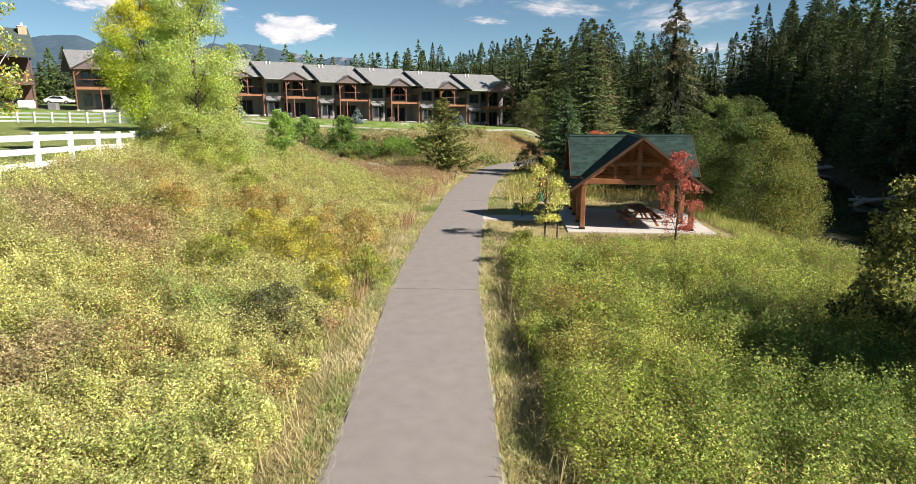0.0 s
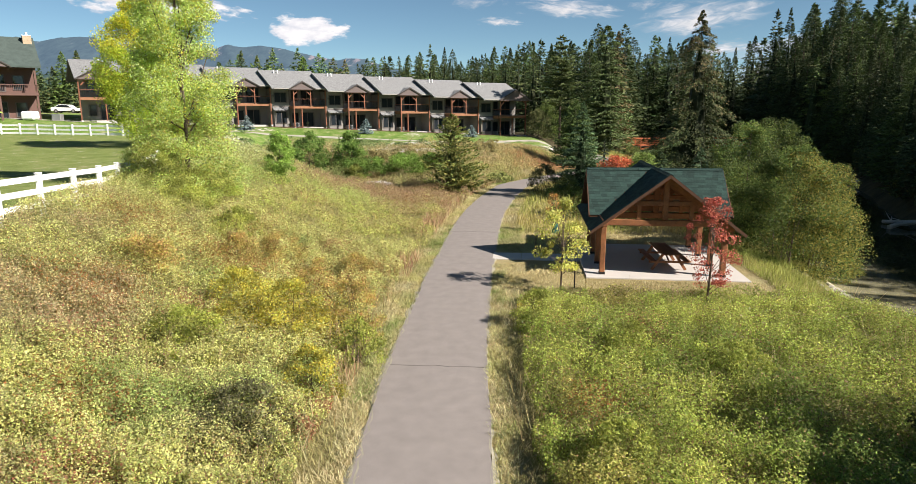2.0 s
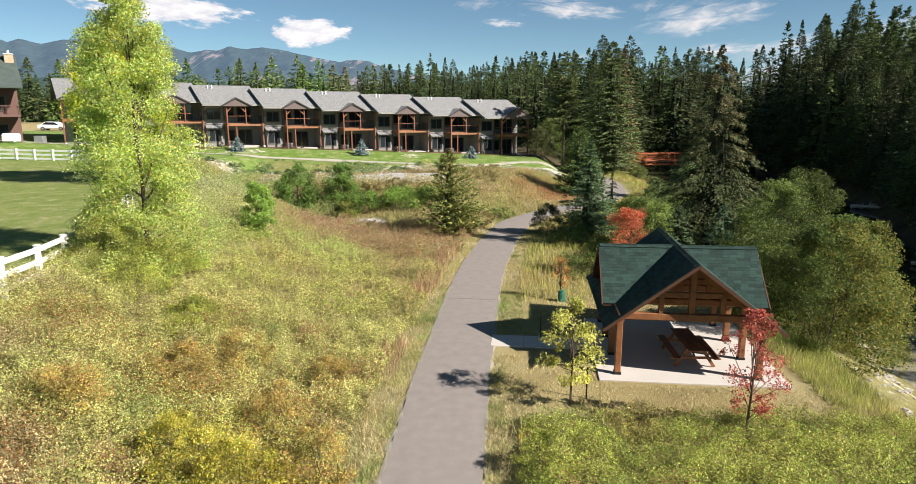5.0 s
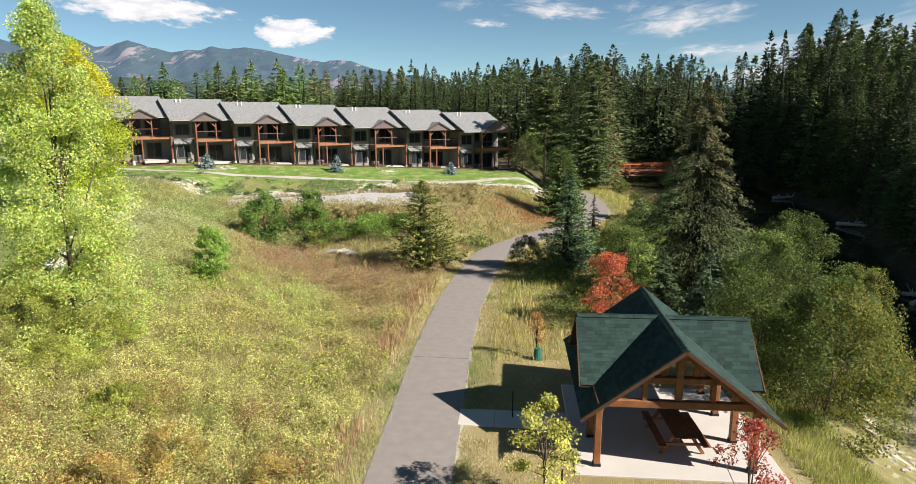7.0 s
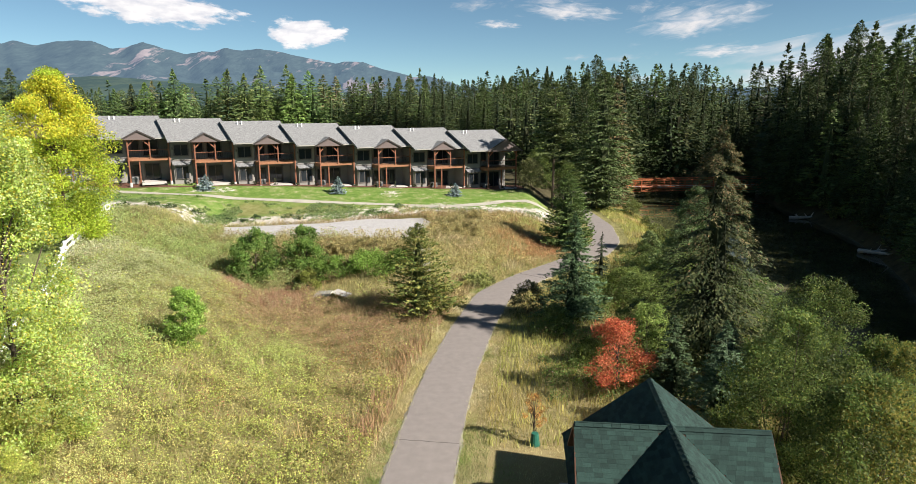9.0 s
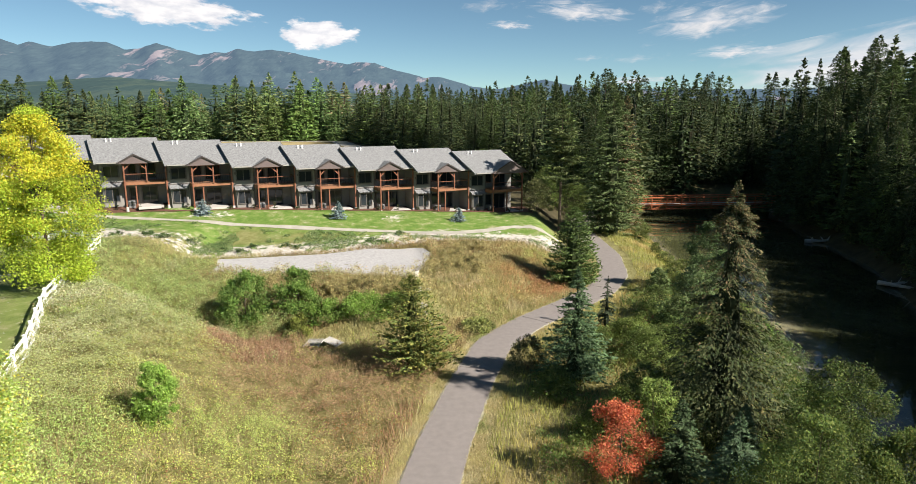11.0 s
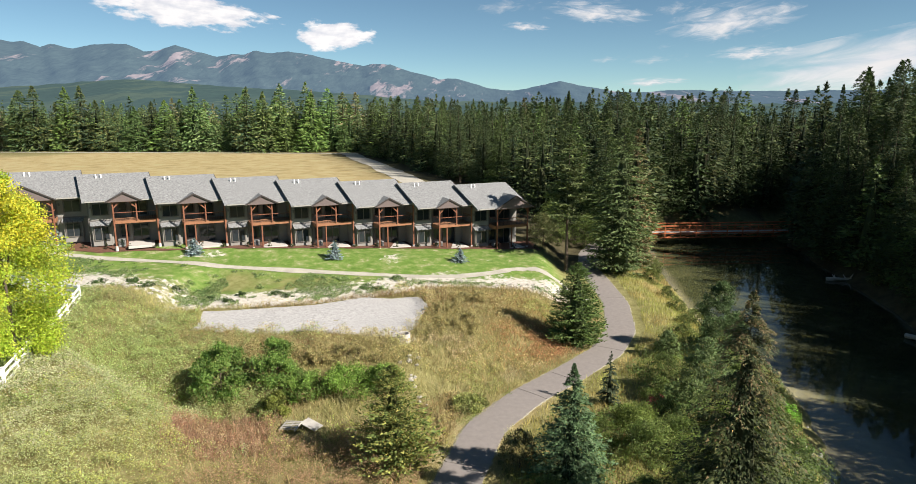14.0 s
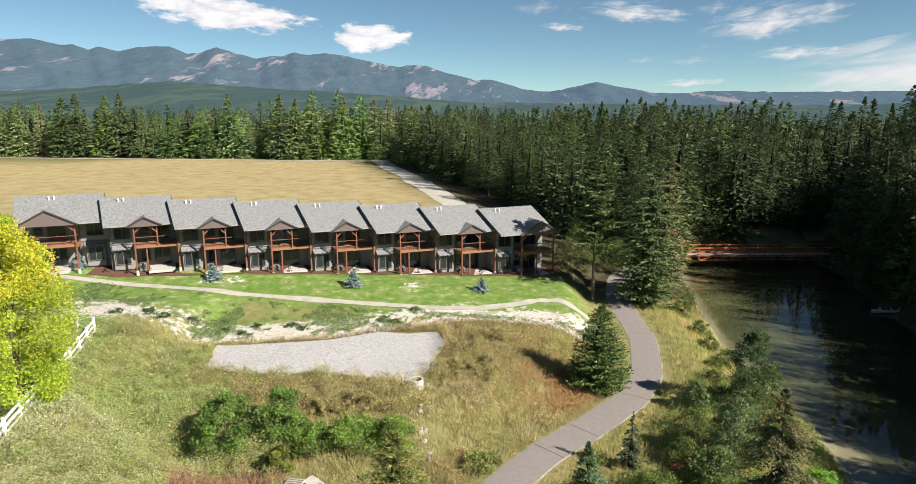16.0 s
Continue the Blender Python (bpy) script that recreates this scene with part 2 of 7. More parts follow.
def land(x, y):
    x, y = np.asarray(x, float), np.asarray(y, float)
    d = x - path_x(y)
    dl = x - np.minimum(path_x(y), 3.5)
    a = np.interp(y, [20, 45, 55, 66], [3.0, 4.5, 10, 26.5])
    b = np.interp(y, [20, 45, 55, 66], [16, 18, 22, 34])
    z = step(0, 1, (-dl - a) / (b - a)) * np.interp(y, [0, 30, 60, 80], [3.4, 3.1, 3.3, 3.6])
    z = np.maximum(z, 1.85 * step(60.5, 68.0, y) * step(4, 11, -d))
    mound = 0.12 * step(64, 67, y) * (1 - step(69.5, 72.5, y)) * step(5, 9, -d) * (1 - step(24, 30, -d))
    z = z + mound
    up = step(0, 1, (y - np.interp(x, [-50, -40], [83, 84.5])) / np.interp(x, [-50, -40], [6, 8.5])) * step(3, 8, -d)
    z = z * (1 - up) + (lawn_z(x) - (0.30 + 0.35 * step(-50, -40, x)) * (1 - step(92.5, 98, y))) * up
    far = step(118, 150, y)
    z = z * (1 - far) + far * (0.8 + 3.0 * (1 - step(-20, 25, x)))
    z = z + (noise2(x, y, 7, 3) - 0.5) * 0.3 * step(2.6, 6, np.abs(d)) * (1 - up) * (1 - step(1, 3, x) * (1 - step(13.5, 16, x)) * step(25, 27, y) * (1 - step(37, 40, y)))
    sx, fx = np.interp(y, SHORE_Y, SHORE_X), np.interp(y, SHORE_Y, FAR_X)
    top = np.maximum(sx - 7, path_x(y) + 2.5)
    bank = np.where(x < top, 0, -3.0 * np.clip((x - top) / np.maximum(sx - top, 0.5), 0, 1) ** 1.5)
    shelf = np.interp(y, [15, 22, 56, 62, 71, 82], [0.3, 3.6, 3.6, 5.0, 2.4, 0.3])
    near = np.where(x < sx, z + bank, -3.0 - 0.1 * np.clip((x - sx) / 1.0, 0, 1) - 0.8 * np.clip((x - sx - shelf) / 3, 0, 1))
    rise = np.clip((x - fx) / 5, 0, 1)
    beyond = -3.9 + 2.2 * np.clip((x - fx + 2) / 4, 0, 1) + 1.2 * rise + 1.5 * step(5, 40, x - fx)
    beyond = beyond + (noise2(x, y, 9, 5) - 0.5) * 0.6 * rise
    mid = (sx + fx) / 2
    return np.where(x < mid, near, beyond)


def spread_axis(lo, hi, step_in, reach):
    """Even steps in the middle, growing ones out to the horizon."""
    mid = list(np.arange(lo, hi + 0.01, step_in))
    out, s, v = [], step_in, hi
    while v < reach[1]:
        s *= 1.25
        v += s
        out.append(v)
    low, s, v = [], step_in, lo
    while v > reach[0]:
        s *= 1.25
        v -= s
        low.append(v)
    return np.array(low[::-1] + mid + out)


GX = spread_axis(-64, 66, 1.0, (-4800, 4800))
GY = spread_axis(-14, 130, 1.0, (-900, 4900))
GZ = land(*np.meshgrid(GX, GY))


def ground_z(x, y):
    """Height of the ground sheet as it is meshed."""
    x, y = np.asarray(x, float), np.asarray(y, float)
    i = np.clip(np.searchsorted(GX, x) - 1, 0, len(GX) - 2)
    j = np.clip(np.searchsorted(GY, y) - 1, 0, len(GY) - 2)
    u, v = (x - GX[i]) / (GX[i + 1] - GX[i]), (y - GY[j]) / (GY[j + 1] - GY[j])
    return (GZ[j, i] * (1 - u) + GZ[j, i + 1] * u) * (1 - v) + (GZ[j + 1, i] * (1 - u) + GZ[j + 1, i + 1] * u) * v


def gz(x, y):
    return float(ground_z(x, y))


def inside(x, y, poly):
    """Which points lie in a polygon of the plan."""
    x, y = np.asarray(x, float), np.asarray(y, float)
    res = np.zeros(x.shape, bool)
    for (x0, y0), (x1, y1) in zip(poly, poly[1:] + poly[:1]):
        if y0 == y1:
            continue
        res ^= ((y0 > y) != (y1 > y)) & (x < (x1 - x0) * (y - y0) / (y1 - y0) + x0)
    return res


GRAVEL_POLY = [(-21.7, 73.7), (-23.4, 78.7), (-18.0, 79.6), (-13.4, 81.4), (-8.9, 84.1), (-3.4, 84.7), (-2.2, 82.8), (-1.9, 79.7), (-2.4, 75.5), (-3.2, 73.0), (-3.5, 71.6), (-4.3, 72.6), (-6.9, 73.0), (-11.2, 73.6), (-15.3, 72.6), (-19.1, 73.0)]
FIELD_POLY = [(-400, 112), (-60, 112), (-44, 108), (0, 122), (6, 130), (-14, 178), (-34, 222), (-56, 280), (-120, 268), (-400, 262)]


def bank_line(x):
    """Where the tall grass ends below the lawn."""
    return np.interp(x, [-40, -36, -25, -18, -13, -8.4, -4.4, -1, 5, 12], [81, 80.5, 79.0, 81.0, 82.8, 85.2, 87.2, 88.9, 88.8, 88.2])


def zone(x, y):
    """Shares of lawn, dry field, bare pale soil and forest floor."""
    x, y = np.asarray(x, float), np.asarray(y, float)
    d = x - path_x(y)
    wob = (noise2(x, y, 5, 21) - 0.5) * 3
    lawn = step(0, 1.2, y - bank_line(x) + wob * 0.3) * (1 - step(112, 118, y)) * step(3.5, 6.5, -d + wob * 0.5) * step(-90, -70, x)
    lawn = lawn * (1 - (0.2 + 0.6 * step(0.4, 0.6, noise2(x, y, 1.8, 57, 4))) * (1 - step(89.3, 90.6, y)) * (x > -46))
    past = step(24.5, 26.5, -x + (y - 57) * -0.34 * (y < 85)) * step(10, 18, y) * (1 - step(110, 114, y))
    lawn = np.maximum(lawn, past * (0.68 + 0.29 * step(76, 84, y)) * (x < -14))
    field = inside(x, y, FIELD_POLY).astype(float) * step(108, 114, y)
    field = np.maximum(field, past * 0.05 * (1 - step(76, 84, y)) * (x < -14))
    field = np.maximum(field, 0.8 * step(1.2, 2.0, d) * (1 - step(12.5, 14.5, x)) * step(25.0, 26.5, y + wob * 0.3) * (1 - step(38, 52, y)))
    field = np.maximum(field, 0.85 * (1 - step(1.7, 2.9, np.abs(d) + wob * 0.15)) * (1 - step(64, 72, y)))
    up_bank = y - bank_line(x)
    bare = step(-1.2, 0.4, up_bank) * (0.86 * np.exp(-np.maximum(up_bank - 0.8, 0) ** 2 / 4.5) * step(0.25, 0.5, noise2(x, y, 4.5, 8, 2)) + 0.48 * (1 - step(4.5, 8.0, up_bank))) * step(3, 7, -d) * (x > -45) * (y < 100)
    bare = np.maximum(np.clip(bare, 0, 1), 0.5 * step(92.2, 93.2, y) * step(0.56, 0.7, noise2(x, y, 4.0, 55, 3)) * (y < 100) * step(3, 7, -d))
    bare = np.maximum(bare, past * 0.33 * (1 - step(76, 84, y)) * (x < -14))
    fx = np.interp(y, SHORE_Y, FAR_X)
    wood = np.maximum(step(-2.5, -0.5, x - fx), step(100, 112, y) * step(4, 9, x))
    wood = np.maximum(wood, step(262, 275, y) * (1 - inside(x, y, FIELD_POLY)))
    wood = np.maximum(wood, step(-30, -5, x + (y - 178) * 0.45) * step(128, 140, y))
    sx = np.interp(y, SHORE_Y, SHORE_X)
    beach = 0.46 * (1 - step(0.8, 2.4, np.abs(x - sx + 0.4) - 1.3 * step(38, 44, y) * (1 - step(60, 66, y)))) * step(0.25, 0.5, noise2(x, y, 6, 18) + 0.1 * (y < 45)) * (1 - step(62, 72, y))
    stony = 0.40 * (1 - step(4.0, 5.6, sx - x)) * (1 - step(2, 4, x - sx)) * step(20, 23, y) * (1 - step(33.5, 36.5, y))
    beach = np.maximum(beach, stony)
    bed = step(0, 1.5, x - sx) * step(1.8, 3.2, fx - x) * 0.36
    bare = np.maximum(bare, np.maximum(beach, bed))
    return lawn, field, bare, np.clip(wood, 0, 1) * (1 - np.clip(bed * 2.8, 0, 1))


gxx, gyy = np.meshgrid(GX, GY)
nx, ny = len(GX), len(GY)
me = bpy.data.meshes.new("ground")
idx = np.arange(nx * ny).reshape(ny, nx)
faces = np.stack([idx[:-1, :-1], idx[:-1, 1:], idx[1:, 1:], idx[1:, :-1]], -1).reshape(-1, 4)
me.from_pydata(np.c_[gxx.ravel(), gyy.ravel(), GZ.ravel()].tolist(), [], faces.tolist())
at = me.attributes.new("zones", "FLOAT_COLOR", "POINT")
at.data.foreach_set("color", np.stack([v.ravel() for v in zone(gxx, gyy)], 1).astype(np.float32).ravel())
me.polygons.foreach_set("use_smooth", np.ones(len(me.polygons), bool))
ground = tagged(new("ground", me), "meadow soil, lawn and dry field under low growth", "ground", kind="structure")

m = bpy.data.materials.new("ground_cover")
m.use_nodes = True
n, l = m.node_tree.nodes, m.node_tree.links
bsdf = n["Principled BSDF"]
bsdf.inputs["Roughness"].default_value = 0.95
bsdf.inputs["Specular IOR Level"].default_value = 0.1
geo = n.new("ShaderNodeNewGeometry")
zones = n.new("ShaderNodeAttribute")
zones.attribute_name = "zones"
sep = n.new("ShaderNodeSeparateColor")
l.new(zones.outputs["Color"], sep.inputs[0])


def ramp_noise(scale, detail, stops):
    t = n.new("ShaderNodeTexNoise")
    t.inputs["Scale"].default_value, t.inputs["Detail"].default_value = scale, detail
    t.inputs["Roughness"].default_value = 0.68
    l.new(geo.outputs["Position"], t.inputs["Vector"])
    r = n.new("ShaderNodeValToRGB")
    r.color_ramp.elements[0].position, r.color_ramp.elements[0].color = stops[0][0], (*stops[0][1], 1)
    r.color_ramp.elements[1].position, r.color_ramp.elements[1].color = stops[-1][0], (*stops[-1][1], 1)
    for p, c in stops[1:-1]:
        e = r.color_ramp.elements.new(p)
        e.color = (*c, 1)
    l.new(t.outputs["Fac"], r.inputs[0])
    return r.outputs[0], t.outputs["Fac"]


def over(a, b, fac):
    x = n.new("ShaderNodeMix")
    x.data_type = "RGBA"
    l.new(fac, x.inputs["Factor"])
    l.new(a, x.inputs["A"])
    l.new(b, x.inputs["B"])
    return x.outputs["Result"]


meadow, _ = ramp_noise(0.9, 8, [(0.3, (0.14, 0.125, 0.05)), (0.5, (0.22, 0.205, 0.08)), (0.7, (0.31, 0.275, 0.13))])
lawn_c, _ = ramp_noise(0.8, 14, [(0.34, (0.095, 0.17, 0.03)), (0.48, (0.14, 0.225, 0.046)), (0.58, (0.21, 0.255, 0.085)), (0.68, (0.40, 0.38, 0.24))])
field_c, _ = ramp_noise(0.22, 14, [(0.32, (0.25, 0.195, 0.09)), (0.48, (0.34, 0.27, 0.13)), (0.58, (0.38, 0.315, 0.165)), (0.70, (0.33, 0.32, 0.15))])
bare_c, _ = ramp_noise(2.6, 8, [(0.3, (0.34, 0.31, 0.22)), (0.45, (0.50, 0.46, 0.39)), (0.65, (0.66, 0.62, 0.55))])
_, fray = ramp_noise(1.3, 10, [(0, (0, 0, 0)), (1, (1, 1, 1))])
frayed = n.new("ShaderNodeMath")
frayed.operation = "ADD"
l.new(fray, frayed.inputs[0])
l.new(sep.outputs["Blue"], frayed.inputs[1])
edge = n.new("ShaderNodeMapRange")
edge.inputs["From Min"].default_value, edge.inputs["From Max"].default_value = 0.94, 1.08
l.new(frayed.outputs[0], edge.inputs["Value"])
wood_c, _ = ramp_noise(0.6, 8, [(0.3, (0.035, 0.032, 0.018)), (0.7, (0.10, 0.085, 0.045))])
c = over(meadow, lawn_c, sep.outputs["Red"])
c = over(c, field_c, sep.outputs["Green"])
c = over(c, bare_c, edge.outputs[0])
c = over(c, wood_c, zones.outputs["Alpha"])
l.new(c, bsdf.inputs["Base Color"])
_, fine = ramp_noise(14, 6, [(0, (0, 0, 0)), (1, (1, 1, 1))])
bp = n.new("ShaderNodeBump")
bp.inputs["Strength"].default_value, bp.inputs["Distance"].default_value = 0.8, 0.12
l.new(fine, bp.inputs["Height"])
l.new(bp.outputs[0], bsdf.inputs["Normal"])
ground.data.materials.append(m)


def drape(name, poly_rows, lift, material, label, category, kind="structure", lifts=None):
    """A sheet over the ground from rows of plan points, each row of the same length."""
    rows = [[(x, y, gz(x, y) + (lifts[j] if lifts else lift)) for j, (x, y) in enumerate(row)] for row in poly_rows]
    w = len(rows[0])
    vs = [p for r in rows for p in r]
    fs = [(i * w + j, i * w + j + 1, (i + 1) * w + j + 1, (i + 1) * w + j) for i in range(len(rows) - 1) for j in range(w - 1)]
    me = bpy.data.meshes.new(name)
    me.from_pydata(vs, [], fs)
    me.materials.append(material)
    return tagged(new(name, me), label, category, kind=kind)


# water
wm = bpy.data.materials.new("river_water")
wm.use_nodes = True
n, l = wm.node_tree.nodes, wm.node_tree.links
b = n["Principled BSDF"]
b.inputs["Base Color"].default_value = (0.012, 0.016, 0.009, 1)
b.inputs["Roughness"].default_value = 0.02
b.inputs["IOR"].default_value = 1.33
b.inputs["Specular IOR Level"].default_value = 0.12
b.inputs["Transmission Weight"].default_value = 0.6
geo = n.new("ShaderNodeNewGeometry")
t1 = n.new("ShaderNodeTexNoise")
t1.inputs["Scale"].default_value, t1.inputs["Detail"].default_value = 1.2, 4
l.new(geo.outputs["Position"], t1.inputs["Vector"])
bp = n.new("ShaderNodeBump")
bp.inputs["Strength"].default_value, bp.inputs["Distance"].default_value = 0.05, 0.05
l.new(t1.outputs["Fac"], bp.inputs["Height"])
l.new(bp.outputs[0], b.inputs["Normal"])
shoal = n.new("ShaderNodeTexNoise")
shoal.inputs["Scale"].default_value, shoal.inputs["Detail"].default_value = 0.16, 5
l.new(geo.outputs["Position"], shoal.inputs["Vector"])
rmp = n.new("ShaderNodeValToRGB")
rmp.color_ramp.elements[0].position, rmp.color_ramp.elements[0].color = 0.42, (0.05, 0.06, 0.035, 1)
rmp.color_ramp.elements[1].position, rmp.color_ramp.elements[1].color = 0.66, (0.13, 0.14, 0.08, 1)
l.new(shoal.outputs["Fac"], rmp.inputs[0])
shal = n.new("ShaderNodeAttribute")
shal.attribute_name = "shallow"
clear = n.new("ShaderNodeMix")
clear.data_type = "RGBA"
clear.inputs["B"].default_value = (0.40, 0.375, 0.28, 1)
l.new(shal.outputs["Fac"], clear.inputs["Factor"])
l.new(rmp.outputs[0], clear.inputs["A"])
l.new(clear.outputs["Result"], b.inputs["Base Color"])
me = bpy.data.meshes.new("water")
wx, wy = np.meshgrid(np.arange(14, 121, 1.0), np.arange(-60, 186, 1.0))
wi = np.arange(wx.size).reshape(wx.shape)
me.from_pydata(np.c_[wx.ravel(), wy.ravel(), np.full(wx.size, WATER)].tolist(), [], np.stack([wi[:-1, :-1], wi[:-1, 1:], wi[1:, 1:], wi[1:, :-1]], -1).reshape(-1, 4).tolist())
at = me.attributes.new("shallow", "FLOAT", "POINT")
at.data.foreach_set("value", np.clip(1 - (WATER - ground_z(wx, wy)) / 0.4, 0, 1).astype(np.float32).ravel())
me.materials.append(wm)
water = tagged(new("water", me), "dark still river water with shallow green-brown shoals", "water", kind="structure")
water.visible_shadow = False

# asphalt path in panels between cracks
bike_path = thing("path", (0, 0, 0), "winding grey asphalt path with crack lines", "path", kind="structure")
arc_y = np.arange(-12, 136.5, 0.5)
arc = np.c_[path_x(arc_y), arc_y]
for _ in range(4):
    arc[1:-1, 0] = (arc[:-2, 0] + 2 * arc[1:-1, 0] + arc[2:, 0]) / 4
tang = unit(np.gradient(arc, axis=0))
side = np.c_[tang[:, 1], -tang[:, 0]]
CRACKS = [19.3, 38.5, 56.0, 66.2, 69.5, 76.0, 92.0]
HALF = 1.36
rng = np.random.default_rng(11)
cuts = [-12.0] + CRACKS + [136.0]
for y0, y1 in zip(cuts, cuts[1:]):
    ys = [y0 + 0.02] + [v for v in arc_y if y0 + 0.3 < v < y1 - 0.3] + [y1 - 0.02]
    verts, cols = [], 9
    for k, yy in enumerate(ys):
        cx, sx_, sy_ = np.interp(yy, arc[:, 1], arc[:, 0]), np.interp(yy, arc[:, 1], side[:, 0]), np.interp(yy, arc[:, 1], side[:, 1])
        for j in range(cols):
            u = (j / (cols - 1) * 2 - 1)
            o = u * (HALF + (noise2(yy, u * 3, 1.5, 31) - 0.5) * 0.10 * (abs(u) == 1))
            jag = (noise2(u * 3, y0 if k == 0 else y1, 0.4, 7) - 0.5) * 0.10 if k in (0, len(ys) - 1) else 0
            verts.append((cx + sx_ * o + jag * sy_, yy + sy_ * o + jag - 0.05 * u, 0.045 + 0.015 * (1 - u * u)))
    fs = [(i * cols + j, i * cols + j + 1, (i + 1) * cols + j + 1, (i + 1) * cols + j) for i in range(len(ys) - 1) for j in range(cols - 1)]
    rim = [j for j in range(cols)] + [i * cols + cols - 1 for i in range(1, len(ys))] + [(len(ys) - 1) * cols + j for j in range(cols - 2, -1, -1)] + [i * cols for i in range(len(ys) - 2, 0, -1)]
    base = len(verts)
    verts += [(verts[i][0], verts[i][1], verts[i][2] - 0.09) for i in rim]
    fs += [(rim[i], base + i, base + (i + 1) % len(rim), rim[(i + 1) % len(rim)]) for i in range(len(rim))]
    me = bpy.data.meshes.new("asphalt_panel")
    me.from_pydata(verts, [], fs)
    me.materials.append(M_ASPHALT)
    ob = new("asphalt_panel", me)
    ob.parent = bike_path


def strip(name, o0, o1, y0, y1, lift, material, label, category, wob=0.2):
    rows = []
    for yy in np.arange(y0, y1, 0.25):
        cx, sx_, sy_ = np.interp(yy, arc[:, 1], arc[:, 0]), np.interp(yy, arc[:, 1], side[:, 0]), np.interp(yy, arc[:, 1], side[:, 1])
        rows.append([(cx + sx_ * o, yy + sy_ * o) for o in (o0 + (noise2(yy, 0, 0.45, 41) - 0.5) * wob, (o0 + o1) / 2, o1 + (noise2(yy, 9, 0.45, 43) - 0.5) * wob)])
    return drape(name, rows, lift, material, label, category, lifts=(0.004, lift * 0.8, lift) if o0 < 0 else (lift, lift * 0.8, 0.004))


strip("verge", -1.48, -1.31, -10, 120, 0.049, M_SHOULDER, "pale dry grit along the asphalt edge", "verge", 0.26)
strip("verge", 1.34, 1.43, -10, 120, 0.047, M_SHOULDER, "pale dry grit along the asphalt edge", "verge", 0.26)

# gravel basin
pts = np.array(GRAVEL_POLY)
cen = pts.mean(0)
ring = []
for k in range(len(pts)):
    a, b2 = pts[k], pts[(k + 1) % len(pts)]
    for s in np.linspace(0, 1, 6)[:-1]:
        q = a + (b2 - a) * s
        ring.append(q + (noise2(q[0], q[1], 2.0, 15) - 0.5) * 1.2)
rows = [[tuple(cen + (q - cen) * f) for q in ring + ring[:1]] for f in (0.02, 0.2, 0.4, 0.6, 0.8, 1.0)]
drape("gravel_basin", rows, 0.05, M_GRAVEL, "dry basin floor of grey crushed gravel", "gravel")

# gravel track over the lawn
tx = np.array([-95, -70, -46, -37, -29, -20, -11.5, -4, 0.4, 4, 7, 9.5, 12.5, 15.5])
ty = np.array([88, 89.5, 90.8, 91, 91.2, 91.2, 91.3, 91.6, 92.6, 94.3, 96, 96.3, 94.0, 90.5])
rows = []
for s in np.linspace(0, 1, 120):
    x = np.interp(s, np.linspace(0, 1, len(tx)), tx)
    y = np.interp(s, np.linspace(0, 1, len(tx)), ty)
    w = 0.62 + (noise2(s * 60, 0, 2, 3) - 0.5) * 0.6
    rows.append([(x + 0.1 * w, y - w), (x, y), (x - 0.1 * w, y + w)])
drape("gravel_track", rows, 0.04, M_TRACK, "narrow gravel footpath across the lawn", "footpath")

# dirt road at the edge of the dry field
rows = []
for s in np.linspace(0, 1, 60):
    x = np.interp(s, [0, 0.2, 0.4, 0.6, 0.8, 1], [2, -9, -17, -28, -42, -55])
    y = np.interp(s, [0, 0.2, 0.4, 0.6, 0.8, 1], [138, 158, 180, 210, 244, 279])
    rows.append([(x - 2.6 - noise2(y, 1, 6, 2) * 2, y), (x - 1.5, y), (x + 1.5, y), (x + 2.2 + noise2(y, 5, 6, 2) * 2, y)])
drape("dirt_road", rows, 0.06, M_TRACK, "pale dirt road beside the dry field", "road")
rows = [[(x, 268 + 0.012 * x + 8 - 1.6), (x, 268 + 0.012 * x + 8 + 1.6)] for x in np.linspace(-330, -56, 40)]
drape("dirt_road", rows, 0.06, M_TRACK, "pale dirt road beside the dry field", "road")


# ---- the row of townhouses ----
def window(name, parent, x0, x1, z0, z1, y, panes=2, label=""):
    """A framed window on a wall that faces -y."""
    bm = bmesh.new()
    w = 0.09
    box(bm, x0 - w, y - 0.07, z0 - w, x0, y + 0.05, z1 + w)
    box(bm, x1, y - 0.07, z0 - w, x1 + w, y + 0.05, z1 + w)
    box(bm, x0, y - 0.07, z1, x1, y + 0.05, z1 + w)
    box(bm, x0, y - 0.09, z0 - w, x1, y + 0.05, z0)
    for k in range(1, panes):
        c = x0 + (x1 - x0) * k / panes
        box(bm, c - 0.035, y - 0.05, z0, c + 0.035, y + 0.05, z1)
    fr = part(name, bm, M_TRIM, parent, label)
    for k in range(panes):
        a, b = x0 + (x1 - x0) * k / panes, x0 + (x1 - x0) * (k + 1) / panes
        bm = bmesh.new()
        box(bm, a + 0.036, y - 0.012, z0 + 0.002, b - 0.036, y + 0.03, z1 - 0.002)
        part("pane", bm, M_GLASS, fr)
    return fr


